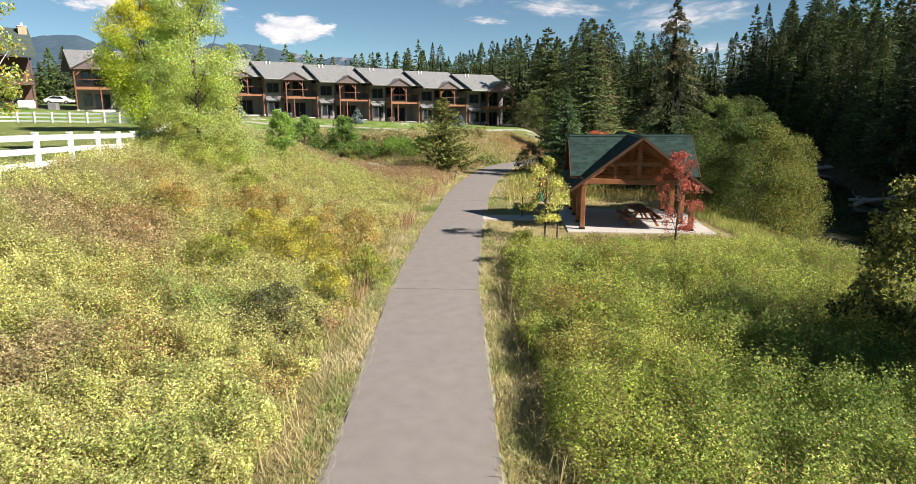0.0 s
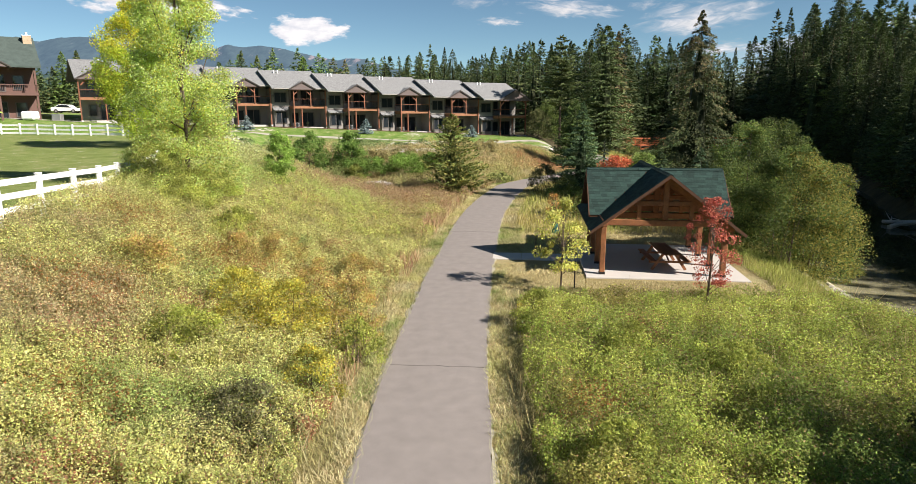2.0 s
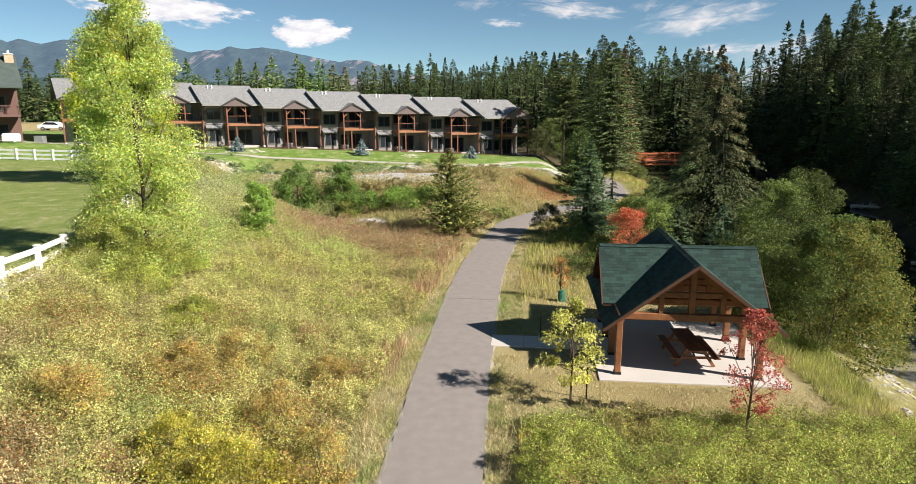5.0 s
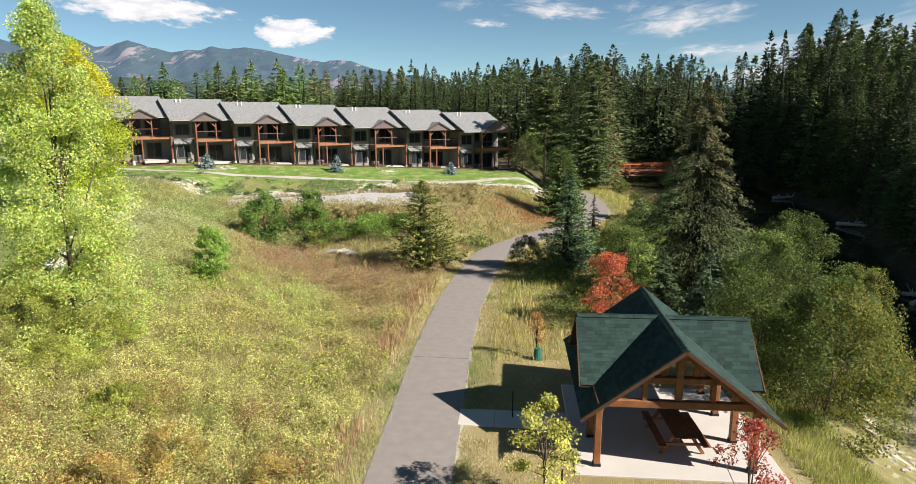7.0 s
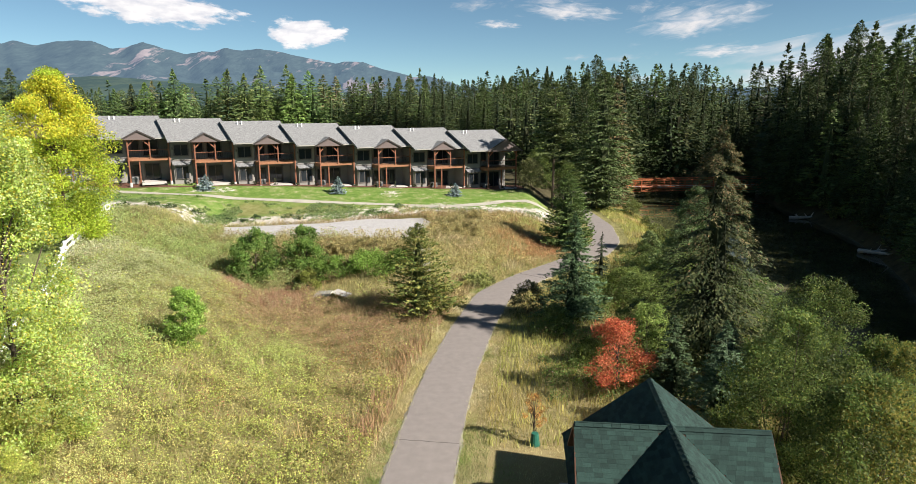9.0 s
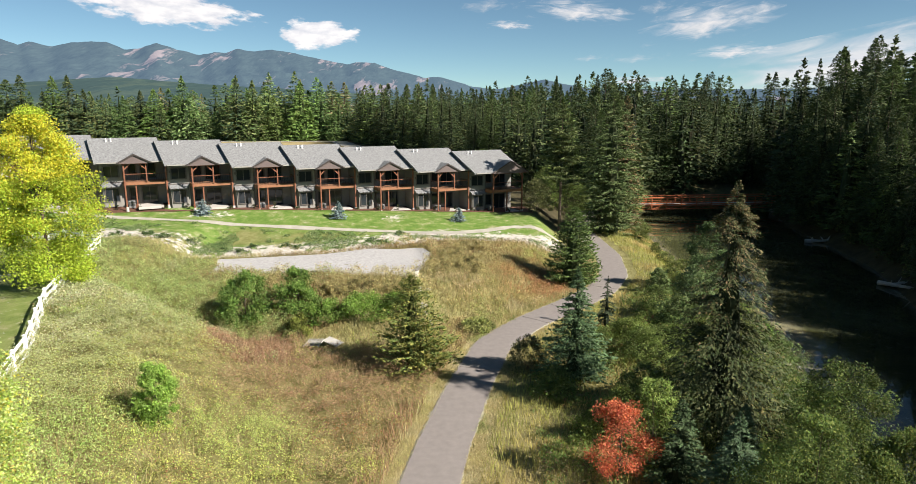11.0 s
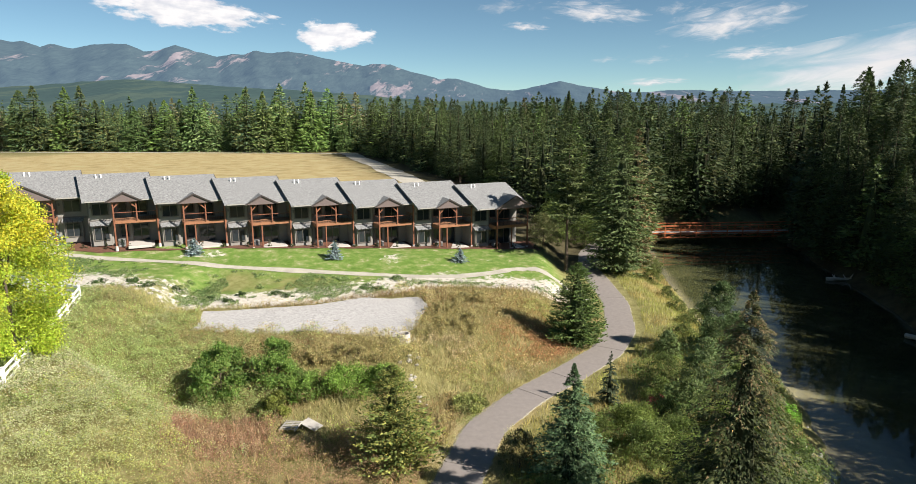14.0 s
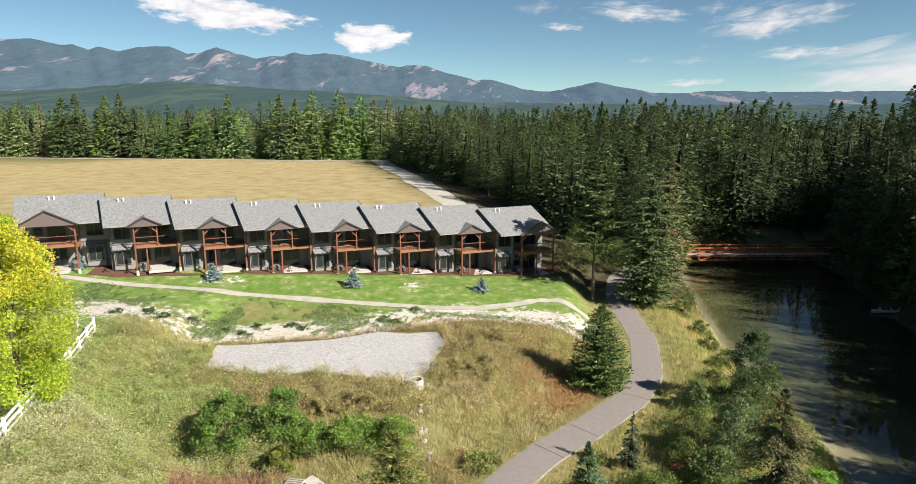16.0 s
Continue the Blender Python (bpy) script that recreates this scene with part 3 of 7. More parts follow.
def gable(parent, cx, half, y0, y1, z_eave, z_top, skin_z):
    """A small pitched roof whose gable faces -y, with its skin of boards."""
    bm = bmesh.new()
    t = 0.16
    for s in (-1, 1):
        pts = [(cx, y0, z_top), (cx + s * half, y0, z_eave), (cx + s * half, y0, z_eave - t), (cx, y0, z_top - t)]
        prism(bm, pts, (0, y1 - y0, 0))
    part("gable_roof", bm, M_SHINGLE_GREY, parent, "small grey shingled gable roof")
    bm = bmesh.new()
    for s in (-1, 1):
        pts = [(cx, y0 - 0.04, z_top + 0.02), (cx + s * (half + 0.04), y0 - 0.04, z_eave), (cx + s * (half + 0.04), y0 - 0.04, z_eave - 0.15), (cx, y0 - 0.04, z_top - 0.17)]
        prism(bm, pts, (0, 0.038, 0))
    part("rake_board", bm, M_FASCIA, parent)
    bm = bmesh.new()
    prism(bm, [(cx - half + 0.12, y0 + 0.12, skin_z - 0.1), (cx + half - 0.12, y0 + 0.12, skin_z - 0.1), (cx, y0 + 0.12, z_top - 0.17)], (0, 0.12, 0))
    part("gable_board", bm, M_GABLE, parent, "plum-brown boarded gable face")


def townhouse(k, at, turn, mirror=1, width=7.63, bay=2.75, half=1.95, gc=None, label=""):
    """One unit: +x along the front to its right post, y to the back. mirror=-1 puts the balcony on the other side."""
    h = thing("townhouse", at, label or "two-storey taupe townhouse with timber balcony and grey shingles", "house", "townhouse row", turn=turn)
    L, R, wall_y, back = -width, 0.0, 1.9, 10.6
    if mirror == 1:
        b0, b1, w0, w1 = L + bay, R, L, L + bay
    else:
        b0, b1, w0, w1 = L, R - bay, R - bay, R
    bm = bmesh.new()
    box(bm, w0, wall_y, -1.2, w1, back, 5.62)
    part("bay_wall", bm, M_SIDING, h)
    bm = bmesh.new()
    box(bm, b0, 2.95, -1.2, b1, back, 5.62)
    part("recess_wall", bm, M_SIDING, h)
    bm = bmesh.new()
    box(bm, w0 - 0.01, wall_y - 0.03, 2.84, w1 + 0.01, wall_y - 0.002, 3.1)
    for x in (w0 + 0.07, w1 - 0.07):
        box(bm, x - 0.08, wall_y - 0.028, 0.0, x + 0.08, wall_y - 0.003, 2.83)
        box(bm, x - 0.08, wall_y - 0.028, 3.11, x + 0.08, wall_y - 0.003, 5.5)
    part("trim", bm, M_TRIM, h)
    wc = (w0 + w1) / 2
    window("window", h, wc - 0.85, wc + 0.85, 3.75, 5.05, wall_y - 0.03)
    bm = bmesh.new()
    box(bm, wc - 1.05, 1.5, 0.0, wc + 0.95, wall_y - 0.002, 2.5, 0.01)
    bump = part("bay_window", bm, M_SIDING, h)
    window("window_frame", bump, wc - 0.8, wc + 0.7, 0.75, 2.3, 1.47)
    bm = bmesh.new()
    prism(bm, [(wc - 1.2, 1.05, 2.52), (wc - 1.2, 1.05, 2.60), (wc - 1.2, 1.84, 2.98), (wc - 1.2, 1.84, 2.86)], (2.3, 0, 0))
    awning = part("awning", bm, M_SHINGLE_GREY, h, "shed awning over the lower window")
    for i in range(5):
        x = wc - 1.1 + i * 0.52
        bm = bmesh.new()
        beam(bm, (x, 0.75, 2.44), (x, 1.85, 2.86), 0.06, 0.1)
        part("bracket", bm, M_FASCIA, awning)
    # recessed doors and windows
    bc = (b0 + b1) / 2
    for z in (0.12, 3.36):
        d = window("french_door", h, bc - 0.5, bc + 1.3, z, z + 2.05, 2.92, 2)
        window("window", h, bc - 1.9, bc - 1.0, z + 0.6, z + 2.0, 2.92, 1)
    # deck
    bm = bmesh.new()
    box(bm, b0 - 0.05, 0.0, 3.06, b1 + 0.05, 2.94, 3.14)
    deck_boards = 18
    deck = part("deck", bm, M_BEAM, h, "reddish wooden balcony deck")
    for i in range(deck_boards):
        y = 2.66 * i / deck_boards
        bm = bmesh.new()
        box(bm, b0 - 0.08, y, 3.145, b1 + 0.08, y + 2.66 / deck_boards - 0.012, 3.19)
        part("plank", bm, M_DECK, deck)
    bm = bmesh.new()
    box(bm, b0 - 0.1, -0.09, 2.8, b1 + 0.1, -0.004, 3.18, 0.01)
    box(bm, b0 - 0.1, 0.0, 2.72, b0 - 0.056, 2.6, 3.18)
    box(bm, b1 + 0.056, 0.0, 2.72, b1 + 0.1, 2.6, 3.18)
    part("rim_board", bm, M_RIM, deck)
    # posts, braces and beams
    gc = gc if gc is not None else (b0 + half - 0.62 if mirror == 1 else b1 - half + 0.62)
    p_in = (b0 + 0.08) if mirror == 1 else (b1 - 0.08)
    p_out = (b1 - 0.08) if mirror == 1 else (b0 + 0.08)
    mid = 2 * gc - p_in
    for x in (p_in, p_out):
        bm = bmesh.new()
        box(bm, x - 0.085, -0.28, -0.1, x + 0.085, -0.11, 5.42, 0.015)
        part("post", bm, M_BEAM, h)
        bm = bmesh.new()
        pole(bm, (x, -0.2, -0.5), (x, -0.2, 0.12), 0.2, 0.17, 10)
        part("footing", bm, M_CONCRETE, h)
    if abs(mid - p_out) > 0.7:
        bm = bmesh.new()
        box(bm, mid - 0.075, -0.27, 3.19, mid + 0.075, -0.12, 5.42, 0.015)
        part("post", bm, M_BEAM, h)
    stub = p_in + (mid - p_in) * 0.48
    bm = bmesh.new()
    box(bm, stub - 0.08, 0.0, -0.1, stub + 0.08, 0.16, 2.95, 0.015)
    part("post", bm, M_BEAM, h)
    lo, hi = min(p_in, mid), max(p_in, mid)
    bm = bmesh.new()
    box(bm, lo - 0.25, -0.33, 5.42, hi + 0.25, -0.09, 5.66, 0.015)
    for x, s in ((lo, 1), (hi, -1)):
        beam(bm, (x + 0.05 * s, -0.21, 4.75), (x + 0.75 * s, -0.21, 5.44), 0.1, 0.14)
    part("beam", bm, M_BEAM, h)
    bm = bmesh.new()
    box(bm, b0, -0.30, 5.46, b1, -0.12, 5.64)
    part("header", bm, M_FASCIA, h)
    # rails
    bm = bmesh.new()
    box(bm, b0, -0.26, 4.14, b1, -0.16, 4.2)
    for x in (b0, b1):
        box(bm, x - 0.04, -0.1, 4.14, x + 0.04, 2.6, 4.2)
    part("top_rail", bm, M_BEAM, h)
    bm = bmesh.new()
    box(bm, b0, -0.23, 3.3, b1, -0.19, 3.34)
    for i in range(25):
        x = b0 + (b1 - b0) * i / 24
        box(bm, x - 0.009, -0.22, 3.341, x + 0.009, -0.2, 4.138)
    for i in range(1, 13):
        for x in (b0, b1):
            box(bm, x - 0.009, 2.6 * i / 13, 3.2, x + 0.009, 2.6 * i / 13 + 0.018, 4.138)
    part("railing", bm, M_RAIL, h)
    # main roof with rake boards
    ez, rz, ry, e0, e1 = 5.74, 8.42, 5.2, -0.45, 11.0
    lean = lambda y: -0.13 * (y - e0)
    bm = bmesh.new()
    t = 0.2
    prism(bm, [(L - 0.3 + lean(y), y, z) for y, z in ((e0, ez), (ry, rz), (e1, ez), (e1, ez - t), (ry, rz - t), (e0, ez - t))], (width + 0.42, 0, 0))
    part("roof", bm, M_SHINGLE_GREY, h, "grey asphalt shingle roof")
    for g0, g1 in ((L, gc - half), (gc + half, R + 0.12)):
        if g1 - g0 > 0.15:
            bm = bmesh.new()
            box(bm, g0, e0 - 0.07, ez - 0.17, g1, e0 - 0.003, ez - 0.04)
            part("gutter", bm, M_GUTTER, h)
    bm = bmesh.new()
    prism(bm, [(R + 0.123 + lean(y), y, z) for y, z in ((e0, ez + 0.02), (ry, rz + 0.03), (e1, ez + 0.02), (e1, ez - 0.55), (ry, rz - 0.75), (e0, ez - 0.25))], (0.05, 0, 0))
    part("rake_board", bm, M_FASCIA, h)
    gable(h, gc, half, -0.75, ry * 0.55 if half < 2.4 else ry * 0.8, 5.62, 5.62 + half * 0.55, 5.6)
    for x in (-6.5, -5.95):
        bm = bmesh.new()
        pole(bm, (x, ry - 0.9, rz - 0.7), (x, ry - 0.9, rz + 0.02), 0.085, 0.085, 8)
        part("roof_vent", bm, M_WHITE, h, "white vent pipe")
    bm = bmesh.new()
    box(bm, w0 + 0.25, wall_y - 0.16, 4.5, w0 + 0.45, wall_y - 0.03, 4.8, 0.02)
    part("wall_lamp", bm, M_TRIM, h)
    # ground beside the unit
    patio_x = bc + 0.4
    bm = bmesh.new()
    box(bm, patio_x - 1.5, -0.6, -0.25, patio_x + 1.4, 2.68, 0.06, 0.02)
    tagged(part("patio", bm, M_CONCRETE), "pale concrete patio slab under the balcony", "patio", "patios").matrix_basis = h.matrix_basis.copy()
    ac = thing("air_conditioner", h.matrix_basis @ Vector((p_in + 0.55 * mirror, 1.3, 0.0)), "grey outdoor air conditioner beside the wall", "air conditioner", "air conditioners", turn=turn)
    bm = bmesh.new()
    box(bm, -0.4, -0.4, -0.2, 0.4, 0.4, 0.72, 0.03)
    part("casing", bm, M_METAL, ac)
    bm = bmesh.new()
    for i in range(7):
        box(bm, -0.36, -0.43, 0.08 + i * 0.08, 0.36, -0.401, 0.11 + i * 0.08)
    part("grille", bm, M_RAIL, ac)
    return h


TURN_H = 29.0
ROW_D = Vector((math.cos(radians(14.74)), math.sin(radians(14.74)), 0))
corner = [Vector((-21.49, 100.54, 3.90)) + (k - 3) * (7.877 * ROW_D + Vector((0, 0, -0.381))) for k in range(8)]
for k in range(8):
    if k == 0:
        townhouse(k, corner[k], TURN_H, -1, width=9.2, bay=3.4, half=3.2, gc=-6.2, label="end townhouse with a wide gable over its balcony")
    elif k == 7:
        townhouse(k, corner[k], TURN_H, 1, half=3.0, gc=-2.3, label="end townhouse with a wide gable, in the shade of trees")
    else:
        townhouse(k, corner[k], TURN_H)
# planting strip of bark mulch along the fronts
rows = []
for k in range(-3, 73):
    s = k / 10
    c0 = corner[0] + (corner[7] - corner[0]) * (s / 7)
    w = 0.8 + noise2(s * 8, 2, 1.5, 6) * 1.0
    rows.append([(c0.x + 0.3 * w, c0.y - w - 0.4), (c0.x - 0.4, c0.y + 1.6), (c0.x - 1.0, c0.y + 3.4)])
drape("mulch_bed", rows, 0.05, M_MULCH, "red-brown bark mulch bed along the house fronts", "mulch bed")


# ---- picnic pavilion ----
PAV = (8.45, 31.95, 0.0)
PAV_TURN = -5.0
pav = thing("pavilion", PAV, "open timber picnic pavilion with a dark green shingled cross-gable roof", "pavilion", turn=PAV_TURN)
bm = bmesh.new()
box(bm, -3.15, -3.5, -0.35, 3.45, 3.3, 0.06, 0.02)
slab = tagged(part("pavilion_slab", bm, M_CONCRETE), "pale concrete pavilion floor slab", "slab", kind="structure")
slab.matrix_basis = pav.matrix_basis.copy()
for k in range(3):
    bm = bmesh.new()
    box(bm, -7.2 + k * 1.35, -0.55, -0.3, -7.2 + k * 1.35 + 1.335, 0.75, 0.05, 0.015)
    w = tagged(part("pavement_slab", bm, M_CONCRETE), "concrete walk slab from path to pavilion", "pavement", kind="structure")
    w.matrix_basis = pav.matrix_basis.copy()
POSTS_Y = (-2.9, -1.0, 1.0, 2.9)
for s in (-1, 1):
    for y in POSTS_Y:
        bm = bmesh.new()
        x = s * 2.45
        box(bm, x - 0.11, y - 0.11, 0.05, x + 0.11, y + 0.11, 2.15, 0.02)
        p = part("post", bm, M_LOG, pav)
        bm = bmesh.new()
        box(bm, x - 0.13, y - 0.13, 0.061, x + 0.13, y + 0.13, 0.16, 0.01)
        part("post_base", bm, M_RAIL, p)
    bm = bmesh.new()
    box(bm, s * 2.45 - 0.1, -3.3, 2.15, s * 2.45 + 0.1, 3.3, 2.42, 0.02)
    part("plate_beam", bm, M_LOG, pav)
EAVE, TOP, HALFW, LEN = 1.98, 4.32, 3.05, 3.5
for y in (-2.9, -1.0, 1.0, 2.9):
    bm = bmesh.new()
    box(bm, -2.34, y - 0.1, 2.16, 2.34, y + 0.1, 2.41, 0.02)
    part("tie_beam", bm, M_LOG, pav)
    bm = bmesh.new()
    box(bm, -0.11, y - 0.09, 2.42, 0.11, y + 0.09, 4.05, 0.02)
    part("king_post", bm, M_LOG, pav)
    bm = bmesh.new()
    box(bm, -1.2, y - 0.08, 3.0, -0.112, y + 0.08, 3.2, 0.02)
    box(bm, 0.112, y - 0.08, 3.0, 1.2, y + 0.08, 3.2, 0.02)
    part("collar_beam", bm, M_LOG, pav)
    for s in (-1, 1):
        bm = bmesh.new()
        beam(bm, (s * 2.75, y, 2.0), (0, y, 4.09), 0.14, 0.18, 0.015)
        part("rafter", bm, M_LOG, pav)
        bm = bmesh.new()
        box(bm, s * 1.05 - 0.08, y - 0.08, 2.42, s * 1.05 + 0.08, y + 0.08, 3.2, 0.015)
        part("strut", bm, M_LOG, pav)
bm = bmesh.new()
box(bm, -0.08, -3.3, 3.95, 0.08, 3.3, 4.12)
part("ridge_beam", bm, M_LOG, pav)
# roof boards: main gable along y, cross gable along x
SL = (TOP - EAVE) / HALFW
WY, WH, WTOP, WX = 0.0, 1.95, 4.24, 2.95
WEAVE = WTOP - WH * 0.93


def roof_board(pts, thick=0.1):
    bm = bmesh.new()
    prism(bm, pts, (0, 0, -thick))
    return part("roof_board", bm, M_BARGE, pav)


for s in (-1, 1):
    roof_board([(0, -LEN, TOP), (s * HALFW, -LEN, EAVE), (s * HALFW, LEN, EAVE), (0, LEN, TOP)])
    for q in (-1, 1):
        xm = (TOP - WTOP) / SL
        roof_board([(s * xm, WY, WTOP), (s * WX, WY, WTOP), (s * WX, WY + q * WH, WEAVE), (s * (TOP - WEAVE) / SL, WY + q * WH, WEAVE)])
    for q in (-1, 1):
        bm = bmesh.new()
        beam(bm, (s * (WX + 0.03), 0, WTOP - 0.06), (s * (WX + 0.03), q * (WH + 0.05), WEAVE - 0.06), 0.04, 0.1)
        part("barge_board", bm, M_BARGE, pav)
    for e in (-1, 1):
        bm = bmesh.new()
        beam(bm, (0, e * (LEN + 0.03), TOP - 0.06), (s * (HALFW + 0.04), e * (LEN + 0.03), EAVE - 0.08), 0.04, 0.11)
        part("barge_board", bm, M_BARGE, pav)


def tab_rows(o, along, up, length, span, lift=0.012, w=0.26, h=0.145):
    """Places of shingle tabs on a roof plane: rows up the slope from o, each between span(s)."""
    o, along, up = Vector(o), Vector(along).normalized(), Vector(up).normalized()
    nrm = along.cross(up).normalized()
    if nrm.z < 0:
        nrm = -nrm
    out = []
    j = 0
    while j * h < length - 0.03:
        s = j * h
        a, b = span(s + h * 0.5)
        u = a - ((j * 37) % 11) / 11 * w
        while u < b - 0.03:
            u0, u1 = max(u, a), min(u + w, b)
            if u1 - u0 > 0.05:
                c = o + along * ((u0 + u1) / 2) + up * (s + h / 2) + nrm * lift
                out.append(Matrix((along * (u1 - u0 - 0.003), up * (min(h * 1.25, length - s) ), nrm)).transposed().to_4x4())
                tilt = Matrix.Rotation(-0.012, 4, "X")
                out[-1] = Matrix.Translation(c) @ out[-1].to_3x3().to_4x4() @ tilt
            u += w
        j += 1
    return out


tab = bmesh.new()
box(tab, -0.5, -0.5, -0.006, 0.5, 0.5, 0.006)
tab_me = bpy.data.meshes.new("shingle")
tab.to_mesh(tab_me)
tab_vs = [v.co.copy() for v in tab.verts]
tab_fs = [[v.index for v in f.verts] for f in tab.faces]
tab.free()
tab_me.materials.append(M_SHINGLE_GREEN)
slope_m = math.hypot(HALFW, TOP - EAVE)
slope_w = math.hypot(WH, WTOP - WEAVE)
near_tabs, rest_tabs = [], []
for s in (-1, 1):
    up_m = Vector((-s * HALFW, 0, TOP - EAVE))
    rest_tabs += tab_rows((s * HALFW, -LEN, EAVE), (0, 1, 0), up_m, slope_m, lambda q: (0.0, 2 * LEN))
    for q in (-1, 1):
        up_w = Vector((0, -q * WH, WTOP - WEAVE))

        def span(v):
            z = WEAVE + (WTOP - WEAVE) * v / slope_w
            xi = (TOP - z) / SL
            return (xi + 0.02, WX + 0.04)

        spots_w = tab_rows((0, q * WH, WEAVE), (s, 0, 0), up_w, slope_w, span)
        if q < 0:
            near_tabs += spots_w
        else:
            rest_tabs += spots_w
for m in near_tabs[:300]:
    ob = new("shingle", tab_me)
    ob.parent = pav
    ob.matrix_basis = m
vs, fs = [], []
for m in rest_tabs + near_tabs[300:]:
    k = len(vs)
    vs += [tuple(m @ v) for v in tab_vs]
    fs += [[k + i for i in f] for f in tab_fs]
me = bpy.data.meshes.new("shingle_rows")
me.from_pydata(vs, [], fs)
me.materials.append(M_SHINGLE_GREEN_ROWS)
rows_ob = new("shingle_rows", me)
rows_ob.parent = pav
tagged(rows_ob, "dark green shingle rows", kind="stuff")
for a, b in (((0, -LEN, TOP), (0, LEN, TOP)), ((-WX, 0, WTOP), (-0.12, 0, WTOP)), ((WX, 0, WTOP), (0.12, 0, WTOP))):
    a, b = Vector(a), Vector(b)
    n_cap = int((b - a).length / 0.28)
    for k in range(n_cap):
        p0 = a + (b - a) * (k / n_cap)
        p1 = a + (b - a) * ((k + 1.1) / n_cap)
        d = (b - a).normalized()
        sd = Vector((d.y, -d.x, 0)) * 0.13
        bm = bmesh.new()
        for g in (-1, 1):
            prism(bm, [p0 + Vector((0, 0, 0.045)), p1 + Vector((0, 0, 0.03)), p1 + sd * g + Vector((0, 0, -0.055)), p0 + sd * g + Vector((0, 0, -0.04))], (0, 0, -0.012))
        part("ridge_cap", bm, M_SHINGLE_GREEN, pav)

# picnic table
def picnic_table(at, turn):
    t = thing("picnic_table", at, "brown wooden picnic table with fixed benches", "table", turn=turn)
    for i in range(5):
        bm = bmesh.new()
        box(bm, -0.37 + i * 0.15, -1.25, 0.72, -0.37 + i * 0.15 + 0.14, 1.25, 0.76, 0.006)
        part("top_plank", bm, M_LOG, t)
    for s in (-1, 1):
        for i in range(2):
            bm = bmesh.new()
            x = s * 0.72 + (i - 1) * 0.14
            box(bm, x, -1.25, 0.42, x + 0.13, 1.25, 0.46, 0.006)
            part("bench_plank", bm, M_LOG, t)
    for y in (-0.9, 0.9):
        for s in (-1, 1):
            bm = bmesh.new()
            beam(bm, (s * 0.25, y, 0.72), (s * 0.72, y, 0.0), 0.045, 0.12)
            part("leg", bm, M_LOG, t)
        bm = bmesh.new()
        box(bm, -0.86, y - 0.07, 0.33, 0.86, y - 0.025, 0.42)
        part("bench_bearer", bm, M_LOG, t)
    bm = bmesh.new()
    beam(bm, (0, -0.88, 0.38), (0, 0.0, 0.7), 0.04, 0.08)
    beam(bm, (0, 0.88, 0.38), (0, 0.0, 0.7), 0.04, 0.08)
    part("brace", bm, M_LOG, t)


picnic_table((8.8, 30.85, 0.062), -2)


# ---- white rail fence ----
def fence_run(pts, label):
    """Posts along a line of plan points with three rails between them; one fence."""
    f = thing("fence", (pts[0][0], pts[0][1], gz(*pts[0])), label, "fence", "white fences")
    base = Vector((pts[0][0], pts[0][1], gz(*pts[0])))
    dist = [0.0]
    for a, b in zip(pts, pts[1:]):
        dist.append(dist[-1] + math.hypot(b[0] - a[0], b[1] - a[1]))
    n = max(1, round(dist[-1] / 2.44))
    spots = []
    for k in range(n + 1):
        s = dist[-1] * k / n
        x, y = np.interp(s, dist, [p[0] for p in pts]), np.interp(s, dist, [p[1] for p in pts])
        spots.append(Vector((x, y, float(np.interp(y, [18, 24.6, 28.8, 31.1, 36, 44], [3.55, 3.36, 3.22, 3.12, 3.0, gz(x, y)])) if y < 44 else gz(x, y))) - base)
    for s in spots:
        bm = bmesh.new()
        box(bm, s.x - 0.08, s.y - 0.08, s.z - 0.9, s.x + 0.08, s.y + 0.08, s.z + 1.28, 0.008)
        p = part("post", bm, M_WHITE, f)
        bm = bmesh.new()
        box(bm, s.x - 0.1, s.y - 0.1, s.z + 1.281, s.x + 0.1, s.y + 0.1, s.z + 1.33, 0.015)
        part("cap", bm, M_WHITE, p)
    for a, b in zip(spots, spots[1:]):
        for h in (0.18, 0.66, 1.13):
            bm = bmesh.new()
            w = (b - a).normalized() * 0.06
            beam(bm, a + w + Vector((0, 0, h)), b - w + Vector((0, 0, h)), 0.045, 0.19, 0.006)
            part("rail", bm, M_WHITE, f)


fence_run([(-14.8, 18.4), (-15.3, 24.6), (-15.75, 28.8), (-16.2, 31.5), (-18.4, 40.5), (-22.2, 49.5), (-27.0, 58.2), (-31.5, 70.5), (-34.0, 76.5)], "white vinyl three-rail fence along the meadow")
fence_run([(-34.2, 76.8), (-44, 80.5), (-56, 82.5), (-80, 83), (-110, 82)], "white vinyl three-rail fence before the lawns")


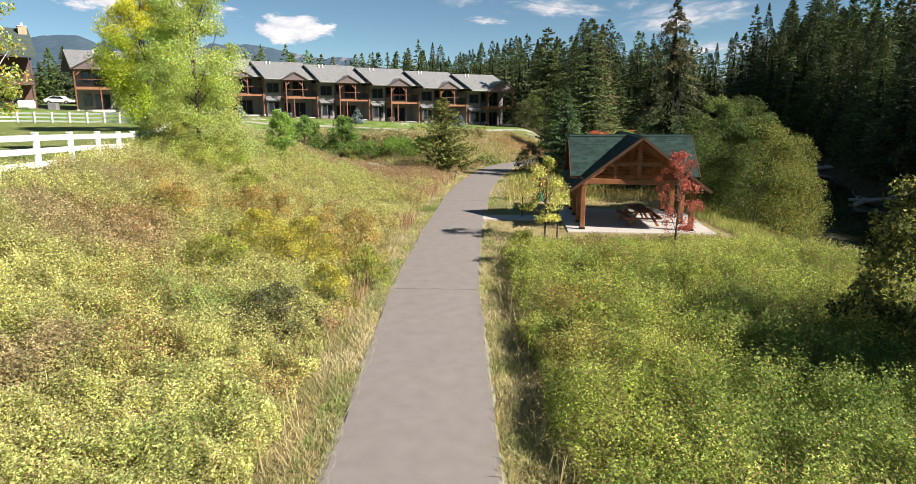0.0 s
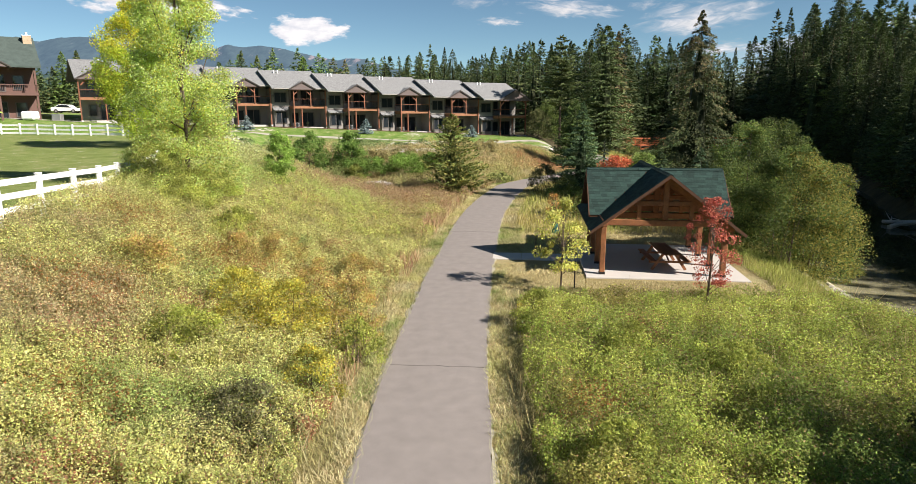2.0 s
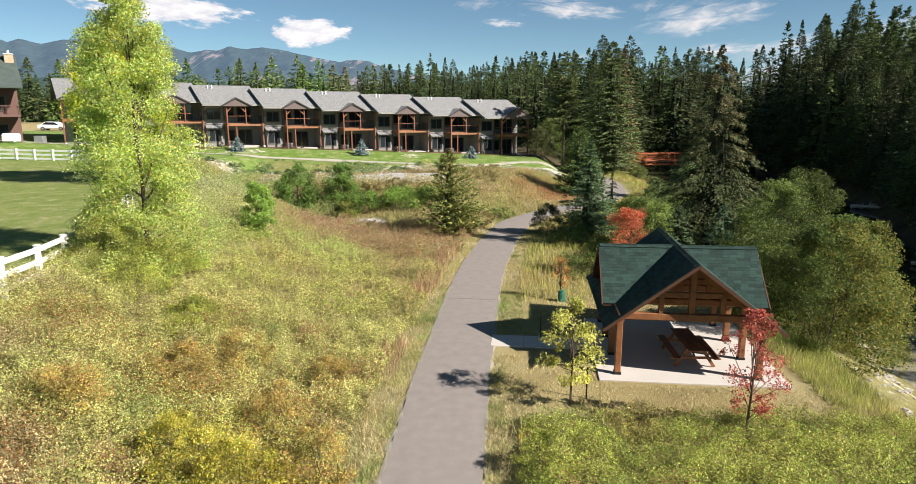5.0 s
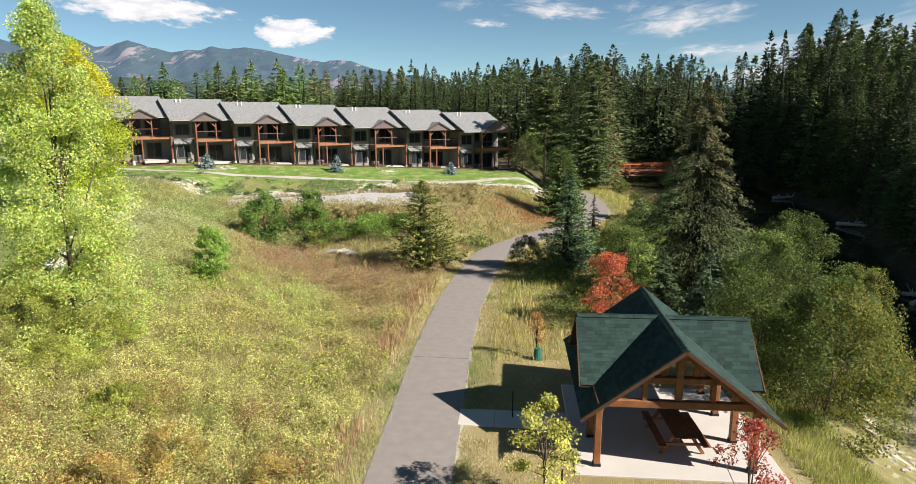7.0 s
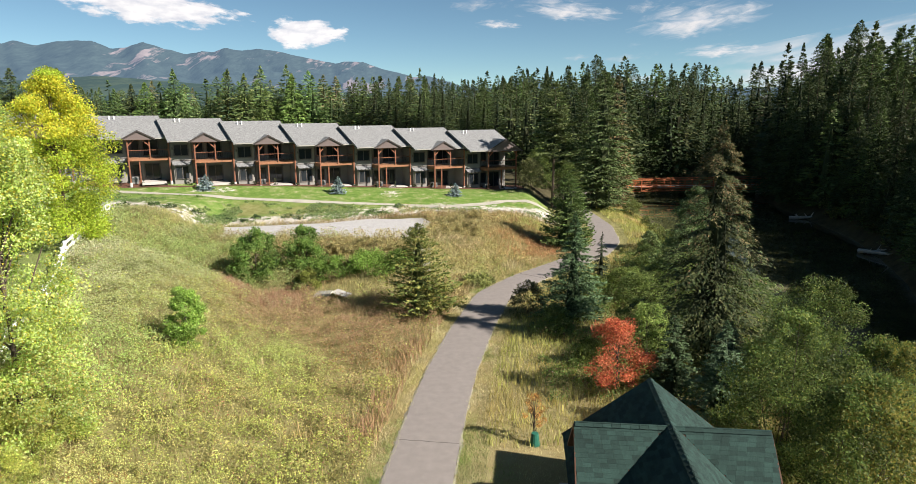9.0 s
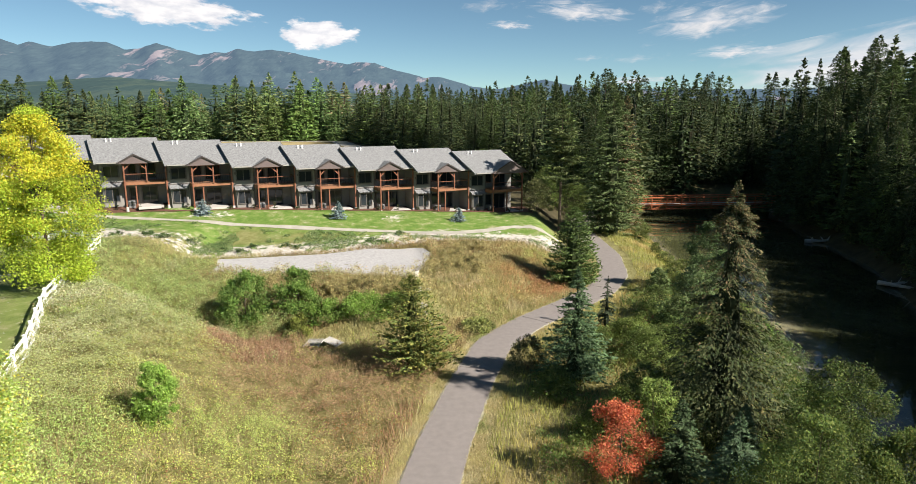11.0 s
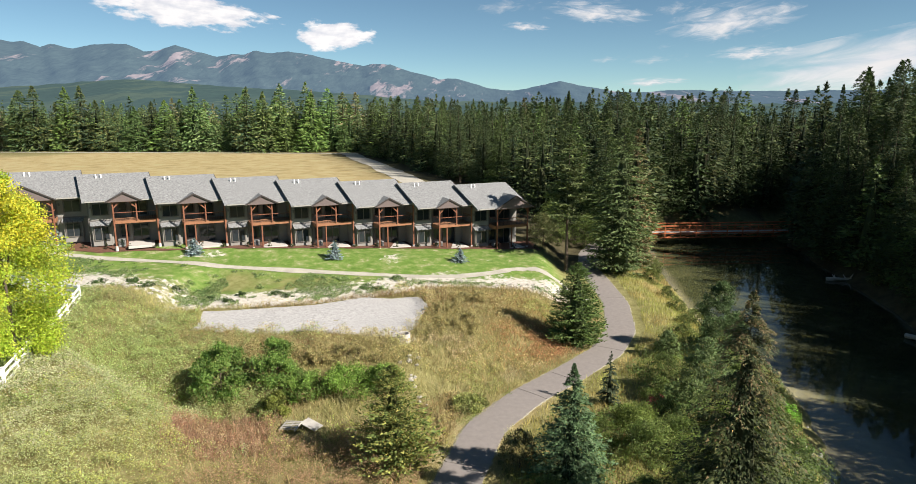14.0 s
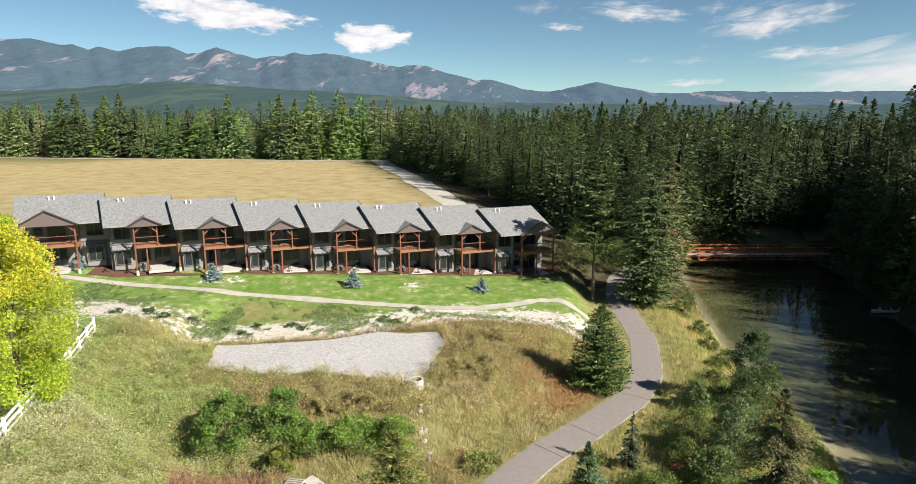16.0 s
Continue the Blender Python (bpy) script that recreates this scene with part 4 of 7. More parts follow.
# ---- bridge over the river ----
def footbridge():
    a, b = Vector((29.0, 136.3, -0.9)), Vector((60.5, 140.8, -0.9))
    d = b - a
    br = thing("footbridge", (a.x, a.y, a.z), "rust-brown steel truss footbridge over the river", "bridge", turn=math.degrees(math.atan2(d.y, d.x)))
    ln = d.length
    bm = bmesh.new()
    box(bm, 0, -1.3, -0.12, ln, 1.3, 0.0)
    part("deck", bm, M_WOOD_GREY, br)
    for s in (-1, 1):
        for z in (0.14, 1.45):
            bm = bmesh.new()
            box(bm, 0, s * 1.4 - 0.1, z - 0.1, ln, s * 1.4 + 0.1, z + 0.1, 0.02)
            part("chord", bm, M_RUST, br)
        bm = bmesh.new()
        box(bm, 0, s * 1.4 - 0.06, -0.75, ln, s * 1.4 + 0.06, -0.6, 0.02)
        part("bottom_chord", bm, M_RUST, br)
        for k in range(12):
            x = ln * k / 11
            bm = bmesh.new()
            box(bm, max(0, x - 0.08), s * 1.4 - 0.06, -0.6, min(ln, x + 0.08), s * 1.4 + 0.06, 1.35)
            part("upright", bm, M_RUST, br)
            if k < 11:
                bm = bmesh.new()
                beam(bm, (x, s * 1.4, -0.65), (x + ln / 11, s * 1.4, 0.1), 0.06, 0.08)
                part("diagonal", bm, M_RUST, br)
        for z in (0.55, 0.95):
            bm = bmesh.new()
            box(bm, 0, s * 1.3 - 0.015, z - 0.025, ln, s * 1.3 + 0.015, z + 0.025)
            part("rail", bm, M_RUST, br)
    for x in (0.4, ln - 0.4):
        bm = bmesh.new()
        box(bm, x - 0.5, -1.7, -3.5, x + 0.5, 1.7, -0.76, 0.05)
        part("abutment", bm, M_CONCRETE, br)


footbridge()


# ---- the maroon house ----
def maroon_house(at, turn):
    h = thing("house", at, "maroon two-storey house with green roof, balcony and chimney", "house", turn=turn)
    bm = bmesh.new()
    box(bm, -14, 2.2, -0.6, 0, 13, 7.2)
    part("wall", bm, M_RED_HOUSE, h)
    bm = bmesh.new()
    prism(bm, [(0.8, -0.9, 7.0), (0.8, 6.0, 11.2), (0.8, 13.0, 7.0), (0.8, 13.0, 6.8), (0.8, 6.0, 11.0), (0.8, -0.9, 6.8)], (-16, 0, 0))
    part("roof", bm, M_ROOF_SAGE, h, "grey-green shingle roof")
    bm = bmesh.new()
    prism(bm, [(0.0, 2.2, 7.201), (0.0, 11.8, 7.201), (0.0, 6.0, 10.7)], (-0.2, 0, 0))
    part("gable_board", bm, M_RED_HOUSE, h)
    bm = bmesh.new()
    box(bm, -0.55, 4.4, 8.2, 0.5, 5.5, 11.3, 0.03)
    ch = part("chimney", bm, M_STONE, h)
    bm = bmesh.new()
    box(bm, -0.62, 4.33, 11.301, 0.57, 5.57, 11.4, 0.03)
    pole(bm, (0.0, 4.95, 11.4), (0.0, 4.95, 11.85), 0.15, 0.15)
    part("chimney_cap", bm, M_WHITE, ch)
    bm = bmesh.new()
    box(bm, -13, -0.6, 3.2, 0.2, 2.199, 3.55)
    part("deck", bm, M_RED_HOUSE, h)
    bm = bmesh.new()
    box(bm, -13, -0.6, 4.55, 0.2, -0.5, 4.65)
    for i in range(67):
        box(bm, -13 + i * 0.2, -0.58, 3.55, -12.96 + i * 0.2, -0.53, 4.55)
    part("railing", bm, M_RED_HOUSE, h)
    for x in (-12.8, -8.5, -4.2, 0.0):
        bm = bmesh.new()
        box(bm, x - 0.12, -0.5, -0.5, x + 0.12, -0.26, 6.9)
        part("post", bm, M_RED_HOUSE, h)
    for z in (0.2, 3.8):
        window("window", h, -5.0, -3.4, z, z + 2.1, 2.16, 2)
        window("window", h, -2.4, -1.2, z + 0.2, z + 2.0, 2.16, 1)
        window("window", h, -9.5, -7.5, z, z + 2.1, 2.16, 2)
    gable(h, -5.0, 2.4, -1.1, 3.5, 6.9, 8.4, 6.95)


HOUSE_AT = (-58.5, 90.8, gz(-58.5, 90.8))


# ---- trees ----
def crown_sprays(rng, H, R, low, nb, ns, size, droop=0.25, lift=0.1, shape=0.85, ragged=0.25, width=0.35, outward=0.7, fan=0.16, layers=0, hang=0.0):
    """Small pointed sprays of needles on fanned, drooping boughs; their corners, heights and places on the bough."""
    f = np.where(np.arange(nb) % 5 < 3, 1 - (1 - rng.uniform(0, 1, nb)) ** (1 / (1 + 0.75 * shape)), rng.uniform(0.1, 1, nb))
    f = np.where(np.arange(nb) % 9 == 8, 1 - rng.uniform(0, 0.22, nb) ** 1.2, f)
    if layers:
        f = np.where(f < 0.84, (np.floor(f * layers) + rng.uniform(0.2, 0.6, nb)) / layers, f)
    phi = rng.uniform(0, 2 * np.pi, nb)
    r = R * np.minimum(1, 1.3 * (1 - f)) ** shape * np.clip(0.6 + f * 5, 0, 1) * rng.uniform(1 - ragged, 1 + ragged * 0.5, nb) + 0.02 * R
    z = low + (H - low) * f - 0.3 * r
    s = (np.tile(np.arange(ns), (nb, 1)) + rng.uniform(0, 1, (nb, ns))) / ns
    s = s**outward * 0.88 + 0.12
    rad = s * r[:, None]
    side = rng.normal(0, fan, (nb, ns)) * r[:, None] * (0.3 + 0.9 * s) * (1.15 - 0.6 * s)
    zz = z[:, None] + lift * rad - droop * rad * s - np.abs(side) * 0.25 - hang * rng.uniform(0, 1, (nb, ns)) ** 2 * np.minimum(rad, 1.5)
    cp, sp = np.cos(phi)[:, None], np.sin(phi)[:, None]
    p = np.stack([cp * rad - sp * side, sp * rad + cp * side, zz + rng.normal(0, 0.012, (nb, ns)) * R], -1).reshape(-1, 3)
    turn = np.sign(side) * rng.uniform(0.1, 0.9, (nb, ns))
    way = np.stack([np.cos(phi[:, None] + turn), np.sin(phi[:, None] + turn), (lift - droop * 1.3 - hang + 0.9 * np.clip(f - 0.85, 0, 1) / 0.15)[:, None] + 0 * s], -1).reshape(-1, 3)
    ln = (size * (0.4 + 0.6 * np.minimum(1, 1.6 * (1 - f)))[:, None] * rng.uniform(0.65, 1.35, (nb, ns))).reshape(-1, 1)
    a = unit(way + rng.normal(size=p.shape) * 0.3)
    face = np.stack([(cp + 0 * s) * 0.75, (sp + 0 * s) * 0.75, np.full((nb, ns), 0.75)], -1).reshape(-1, 3)
    b = unit(np.cross(a, face + rng.normal(size=p.shape) * 0.45))
    q = np.stack([p - a * ln * 0.45 + b * ln * width / 2, p - a * ln * 0.45 - b * ln * width / 2, p + a * ln * 0.55], 1)
    return q, np.repeat(f, ns), s.ravel()


def core_cone(R, H, low, shape, share=0.3):
    """A plain cone that closes a crown from inside; callers tint it dark as inner shade."""
    g, core = np.linspace(0, 1, 7), []
    for a, b in zip(g, g[1:]):
        for k in range(7):
            p0, p1 = k / 7 * 2 * np.pi, (k + 1) / 7 * 2 * np.pi
            ra, rb = R * share * (1 - a) ** shape, R * share * (1 - b) ** shape
            za, zb = low + (H - low) * a, low + (H - low) * b
            v = [(ra * np.cos(p0), ra * np.sin(p0), za), (ra * np.cos(p1), ra * np.sin(p1), za), (rb * np.cos(p1), rb * np.sin(p1), zb), (rb * np.cos(p0), rb * np.sin(p0), zb)]
            core += [v[:3], [v[0], v[2], v[3]]]
    return np.array(core)


def trunk_mesh(name, H, r0, material, bend=0.0, limbs=(), seg=8, parent=None, top=0.12):
    bm = bmesh.new()
    last = Vector((0, 0, -0.4))
    for k in range(1, 6):
        f = k / 5
        nxt = Vector((bend * math.sin(f * 2.5), bend * math.sin(f * 3.7 + 1) - bend * math.sin(1), H * f))
        pole(bm, last, nxt, r0 * (1 - (f - 0.2) * (1 - top)), r0 * (1 - f * (1 - top)), seg)
        last = nxt
    ob = part(name, bm, material, parent)
    for a, b, ra in limbs:
        bm = bmesh.new()
        pole(bm, a, b, ra, ra * 0.35, 5)
        part("limb", bm, material, ob)
    return ob


def conifer(at, H, R, seed, low=0.06, nb=150, ns=9, size=0.5, tints=((0.045, 0.075, 0.03),), label="green conifer", name="conifer", group="", droop=0.28, lift=0.12, shape=0.85, ragged=0.3, tip=None, spread=0.3, width=0.42, core=0.25, fan=0.16, layers=0, hang=0.0):
    rng = np.random.default_rng(seed)
    t = thing(name, at, label, "tree", group)
    trunk_mesh("trunk", H * 0.97, max(0.05, H * 0.014), M_BARK, 0.0, parent=t, top=0.05)
    q, f, s = crown_sprays(rng, H, R, low * H, nb, ns, size, droop, lift, shape, ragged, width, 0.7, fan, layers, hang)
    # sprays near the trunk are tinted darker, painting in the crown's inner shade
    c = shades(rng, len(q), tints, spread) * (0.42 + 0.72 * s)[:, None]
    if tip is not None:
        k = (rng.uniform(0, 1, len(q)) < np.clip((f - 0.45) * 1.3, 0, 0.6)) & (s > 0.55)
        c[k] = shades(rng, int(k.sum()), tip, 0.25)
    # filler cone, its tints cut to look like the shaded interior
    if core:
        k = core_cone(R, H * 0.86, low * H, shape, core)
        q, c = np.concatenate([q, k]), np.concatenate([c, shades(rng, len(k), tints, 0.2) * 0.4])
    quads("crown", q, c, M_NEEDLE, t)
    return t


def broadleaf(at, H, R, seed, n=6000, leaf=0.1, tints=((0.2, 0.24, 0.05),), low=0.25, clumps=40, name="tree", label="tree", group="", bark=None, shape="egg", patches=None, stems=1, gap=0.32, trunk_r=None):
    """A trunk with limbs and a crown of many small leaves in uneven clumps."""
    rng = np.random.default_rng(seed)
    t = thing(name, at, label, "tree" if name.endswith("tree") or name in ("aspen", "sapling") else "bush", group)
    f = rng.uniform(0, 1, clumps)
    if shape == "egg":
        prof = np.sin(np.pi * np.clip(f * 0.86 + 0.13, 0, 1)) ** 0.7
    elif shape == "column":
        prof = np.sqrt(np.clip(1 - f**2.6, 0, 1)) * (0.95 - 0.12 * np.sin(f * 5))
    elif shape == "tall":
        prof = (1 - f) ** 0.55 * (0.82 + 0.18 * np.sin(f * 19)) * np.clip(0.8 + f, 0, 1)
    elif shape == "cone":
        prof = (1 - f) ** 0.6 * np.clip(f * 6 + 0.45, 0, 1)
    else:
        prof = np.sqrt(np.clip(1 - f**2, 0, 1)) * 0.95 + 0.05
    ang = rng.uniform(0, 2 * np.pi, clumps)
    rr = R * prof * np.sqrt(rng.uniform(0.12, 1, clumps))
    cz = low * H + (H - low * H) * f
    cc = np.stack([np.cos(ang) * rr, np.sin(ang) * rr, cz], 1)
    size = R * gap * rng.uniform(0.6, 1.25, clumps) * (0.55 + 0.45 * prof)
    who = rng.integers(0, clumps, n)
    off = unit(rng.normal(size=(n, 3))) * (rng.uniform(0, 1, (n, 1)) ** 0.45)
    p = cc[who] + off * size[who][:, None] * np.array([1, 1, 0.8])
    p[:, 2] = np.maximum(p[:, 2], 0.02)
    limbs = []
    for k in range(0, clumps, max(1, clumps // (16 if shape != "dome" else 6))):
        a = Vector((0, 0, max(0.1, float(cc[k, 2]) * rng.uniform(0.45, 0.75))))
        if shape == "dome":
            a = Vector((float(rng.normal(0, R * 0.12)), float(rng.normal(0, R * 0.12)), 0.0))
        limbs.append((a, Vector([float(v) for v in cc[k]]), max(0.012, H * 0.004)))
    trunk_mesh("trunk", H * (0.86 if shape != "dome" else 0.4), trunk_r or max(0.03, H * 0.012), bark or M_BARK, 0.04 * H * 0.3, limbs, parent=t)
    c = shades(rng, n, tints, 0.3)
    ctone = rng.uniform(0.45, 1.4, clumps) if shape == "dome" else rng.uniform(0.7, 1.35, clumps)
    c *= ctone[who][:, None]
    if patches:
        for (lo, hi, side_x, share, col) in patches:
            pick = (p[:, 2] / H > lo) & (p[:, 2] / H < hi) & (p[:, 0] * side_x >= -0.2 * R) & (rng.uniform(0, 1, n) < share)
            c[pick] = shades(rng, int(pick.sum()), col, 0.25)
    q = leaves_at(rng, p, leaf, leaf * 0.72, 0.25)
    quads("crown", q, np.clip(c, 0.004, 0.9), M_LEAF, t)
    return t


GREENS = ((0.042, 0.067, 0.021), (0.057, 0.080, 0.024), (0.036, 0.062, 0.027), (0.070, 0.084, 0.027))
LIME = ((0.088, 0.128, 0.032), (0.072, 0.108, 0.029))
BLUISH = ((0.20, 0.27, 0.26), (0.25, 0.32, 0.32))

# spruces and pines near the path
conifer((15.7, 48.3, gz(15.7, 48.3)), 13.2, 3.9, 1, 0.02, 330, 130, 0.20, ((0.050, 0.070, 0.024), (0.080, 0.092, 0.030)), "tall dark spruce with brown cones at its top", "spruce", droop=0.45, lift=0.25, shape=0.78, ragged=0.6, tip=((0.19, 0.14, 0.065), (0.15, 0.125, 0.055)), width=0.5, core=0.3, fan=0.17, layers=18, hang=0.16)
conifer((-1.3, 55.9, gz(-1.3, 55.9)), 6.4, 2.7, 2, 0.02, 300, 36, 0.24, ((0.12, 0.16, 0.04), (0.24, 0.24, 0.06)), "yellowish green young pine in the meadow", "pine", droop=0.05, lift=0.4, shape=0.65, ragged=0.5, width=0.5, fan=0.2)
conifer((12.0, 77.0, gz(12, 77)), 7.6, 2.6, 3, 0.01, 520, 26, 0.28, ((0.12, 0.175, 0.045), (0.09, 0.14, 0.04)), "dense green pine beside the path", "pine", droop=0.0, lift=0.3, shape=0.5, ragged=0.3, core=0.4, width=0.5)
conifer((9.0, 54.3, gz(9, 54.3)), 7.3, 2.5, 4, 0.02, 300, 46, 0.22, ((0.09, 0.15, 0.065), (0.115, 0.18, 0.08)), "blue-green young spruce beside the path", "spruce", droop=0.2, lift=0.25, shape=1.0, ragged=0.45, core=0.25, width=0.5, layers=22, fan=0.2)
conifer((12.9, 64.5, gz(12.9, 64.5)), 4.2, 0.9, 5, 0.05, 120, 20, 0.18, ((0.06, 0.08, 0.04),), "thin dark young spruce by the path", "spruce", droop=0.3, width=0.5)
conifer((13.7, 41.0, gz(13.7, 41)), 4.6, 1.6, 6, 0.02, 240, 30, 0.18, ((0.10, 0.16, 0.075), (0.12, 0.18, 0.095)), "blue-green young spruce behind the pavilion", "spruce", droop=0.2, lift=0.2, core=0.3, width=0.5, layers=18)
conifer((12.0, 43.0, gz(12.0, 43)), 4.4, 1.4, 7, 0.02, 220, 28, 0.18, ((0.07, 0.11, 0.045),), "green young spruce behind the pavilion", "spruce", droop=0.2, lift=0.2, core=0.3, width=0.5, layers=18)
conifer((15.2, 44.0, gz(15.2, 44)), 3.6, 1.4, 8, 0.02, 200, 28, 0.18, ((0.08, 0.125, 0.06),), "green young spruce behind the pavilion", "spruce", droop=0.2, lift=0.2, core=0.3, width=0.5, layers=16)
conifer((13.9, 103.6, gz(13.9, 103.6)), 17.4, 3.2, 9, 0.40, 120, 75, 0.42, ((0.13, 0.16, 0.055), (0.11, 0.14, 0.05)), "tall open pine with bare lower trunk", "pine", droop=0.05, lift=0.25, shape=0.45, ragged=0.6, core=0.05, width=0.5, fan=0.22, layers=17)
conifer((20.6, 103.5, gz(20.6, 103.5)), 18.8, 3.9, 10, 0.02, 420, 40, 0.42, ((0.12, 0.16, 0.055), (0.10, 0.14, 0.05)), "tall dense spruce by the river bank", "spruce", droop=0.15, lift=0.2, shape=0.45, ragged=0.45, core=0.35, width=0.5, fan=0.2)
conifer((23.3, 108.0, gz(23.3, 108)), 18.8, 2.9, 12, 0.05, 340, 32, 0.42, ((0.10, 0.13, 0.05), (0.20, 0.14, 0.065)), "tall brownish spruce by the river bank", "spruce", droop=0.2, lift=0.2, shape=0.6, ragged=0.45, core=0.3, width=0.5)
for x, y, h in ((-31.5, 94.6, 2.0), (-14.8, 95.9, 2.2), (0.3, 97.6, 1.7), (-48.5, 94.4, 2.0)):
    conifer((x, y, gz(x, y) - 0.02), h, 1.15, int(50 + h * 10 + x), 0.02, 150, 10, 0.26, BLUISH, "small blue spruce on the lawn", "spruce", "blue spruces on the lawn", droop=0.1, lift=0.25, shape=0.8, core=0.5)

# broadleaf trees and bushes
ASPEN = ((0.44, 0.56, 0.13), (0.38, 0.51, 0.11), (0.50, 0.58, 0.15), (0.54, 0.64, 0.26))
broadleaf((-13.7, 34.2, gz(-13.7, 34.2)), 12.3, 3.5, 21, 100000, 0.09, ASPEN, 0.0, 280, "aspen", "tall pale green aspen with yellow tints", bark=M_BARK, shape="tall", gap=0.23, trunk_r=0.11, patches=[(0.3, 0.9, 1, 0.12, ((0.66, 0.58, 0.08),)), (0.0, 0.3, 0, 0.2, ((0.50, 0.42, 0.12),))])
broadleaf((-29.2, 62.0, gz(-29.2, 62)), 13.0, 3.7, 22, 64000, 0.16, ((0.34, 0.45, 0.05), (0.42, 0.49, 0.055)), 0.05, 120, "aspen", "aspen turning bright yellow at the top", bark=M_BARK, shape="egg", gap=0.38, patches=[(0.66, 1.0, 0, 0.7, ((0.70, 0.63, 0.06), (0.60, 0.58, 0.06))), (0.3, 0.66, 0, 0.25, ((0.56, 0.55, 0.06),))])
broadleaf((-20.5, 28.0, gz(-20.5, 28)), 9.0, 1.9, 23, 6000, 0.15, ASPEN, 0.25, 45, "aspen", "pale green aspen by the fence", bark=M_ASPEN_BARK, gap=0.34, patches=[(0.2, 1.0, 0, 0.3, ((0.55, 0.42, 0.07),))])
broadleaf((-11.9, 43.6, gz(-11.9, 43.6)), 3.3, 0.85, 24, 14000, 0.1, ((0.23, 0.36, 0.07), (0.30, 0.43, 0.095)), 0.0, 70, "meadow_bush", "dense green columnar bush in the meadow", shape="egg", gap=0.42)
broadleaf((-15.0, 63.2, gz(-15, 63.2)), 3.9, 2.0, 25, 9000, 0.16, ((0.14, 0.24, 0.055), (0.19, 0.28, 0.065)), 0.0, 45, "meadow_bush", "leafy green bush before the gravel basin", shape="egg", gap=0.38)
broadleaf((-11.2, 64.5, gz(-11.2, 64.5)), 3.5, 1.7, 26, 7000, 0.16, ((0.14, 0.24, 0.055), (0.19, 0.28, 0.065)), 0.0, 40, "meadow_bush", "leafy green bush before the gravel basin", shape="egg", gap=0.38)
for k, (x, y, h, r, tn) in enumerate(((-9.0, 63.6, 1.5, 1.8, (0.20, 0.31, 0.065)), (-6.0, 64.4, 1.5, 2.0, (0.21, 0.33, 0.065)), (-3.4, 64.6, 1.4, 1.6, (0.21, 0.32, 0.065)), (-10.5, 61.5, 1.6, 1.0, (0.25, 0.28, 0.065)), (3.0, 63.8, 0.8, 1.2, (0.33, 0.36, 0.12)))):
    broadleaf((x, y, gz(x, y)), h, r, 130 + k, 4200, 0.15, (tn,), 0.0, 26, "low_bush", "low green thicket before the gravel basin", shape="dome", gap=0.4)
broadleaf((9.4, 43.2, gz(9.4, 43.2)), 3.9, 1.65, 27, 7000, 0.10, ((0.56, 0.17, 0.08), (0.60, 0.23, 0.10), (0.46, 0.12, 0.07)), 0.22, 50, "maple_tree", "young maple with bright red autumn leaves", gap=0.36, shape="egg")
broadleaf((8.6, 24.9, gz(8.6, 24.9)), 3.9, 0.95, 28, 3200, 0.075, ((0.46, 0.13, 0.09), (0.52, 0.17, 0.11), (0.36, 0.09, 0.07)), 0.2, 50, "maple_tree", "slender young maple with dark red leaves", gap=0.3, trunk_r=0.05)
broadleaf((3.7, 26.9, gz(3.7, 26.9)), 3.5, 1.05, 29, 3400, 0.095, ((0.62, 0.58, 0.15), (0.54, 0.54, 0.16), (0.44, 0.46, 0.11)), 0.28, 36, "young_tree", "young tree with sparse yellow-green leaves beside the path", gap=0.34, trunk_r=0.045)
broadleaf((4.9, 38.5, gz(4.9, 38.5)), 2.3, 0.5, 30, 800, 0.085, ((0.50, 0.28, 0.09), (0.55, 0.34, 0.12)), 0.3, 20, "sapling", "small orange-leaved sapling in a green watering bag", gap=0.4)
OLIVE = ((0.125, 0.175, 0.04), (0.16, 0.20, 0.05), (0.10, 0.145, 0.04))
DARKER = ((0.125, 0.18, 0.042), (0.175, 0.21, 0.05), (0.085, 0.13, 0.036))
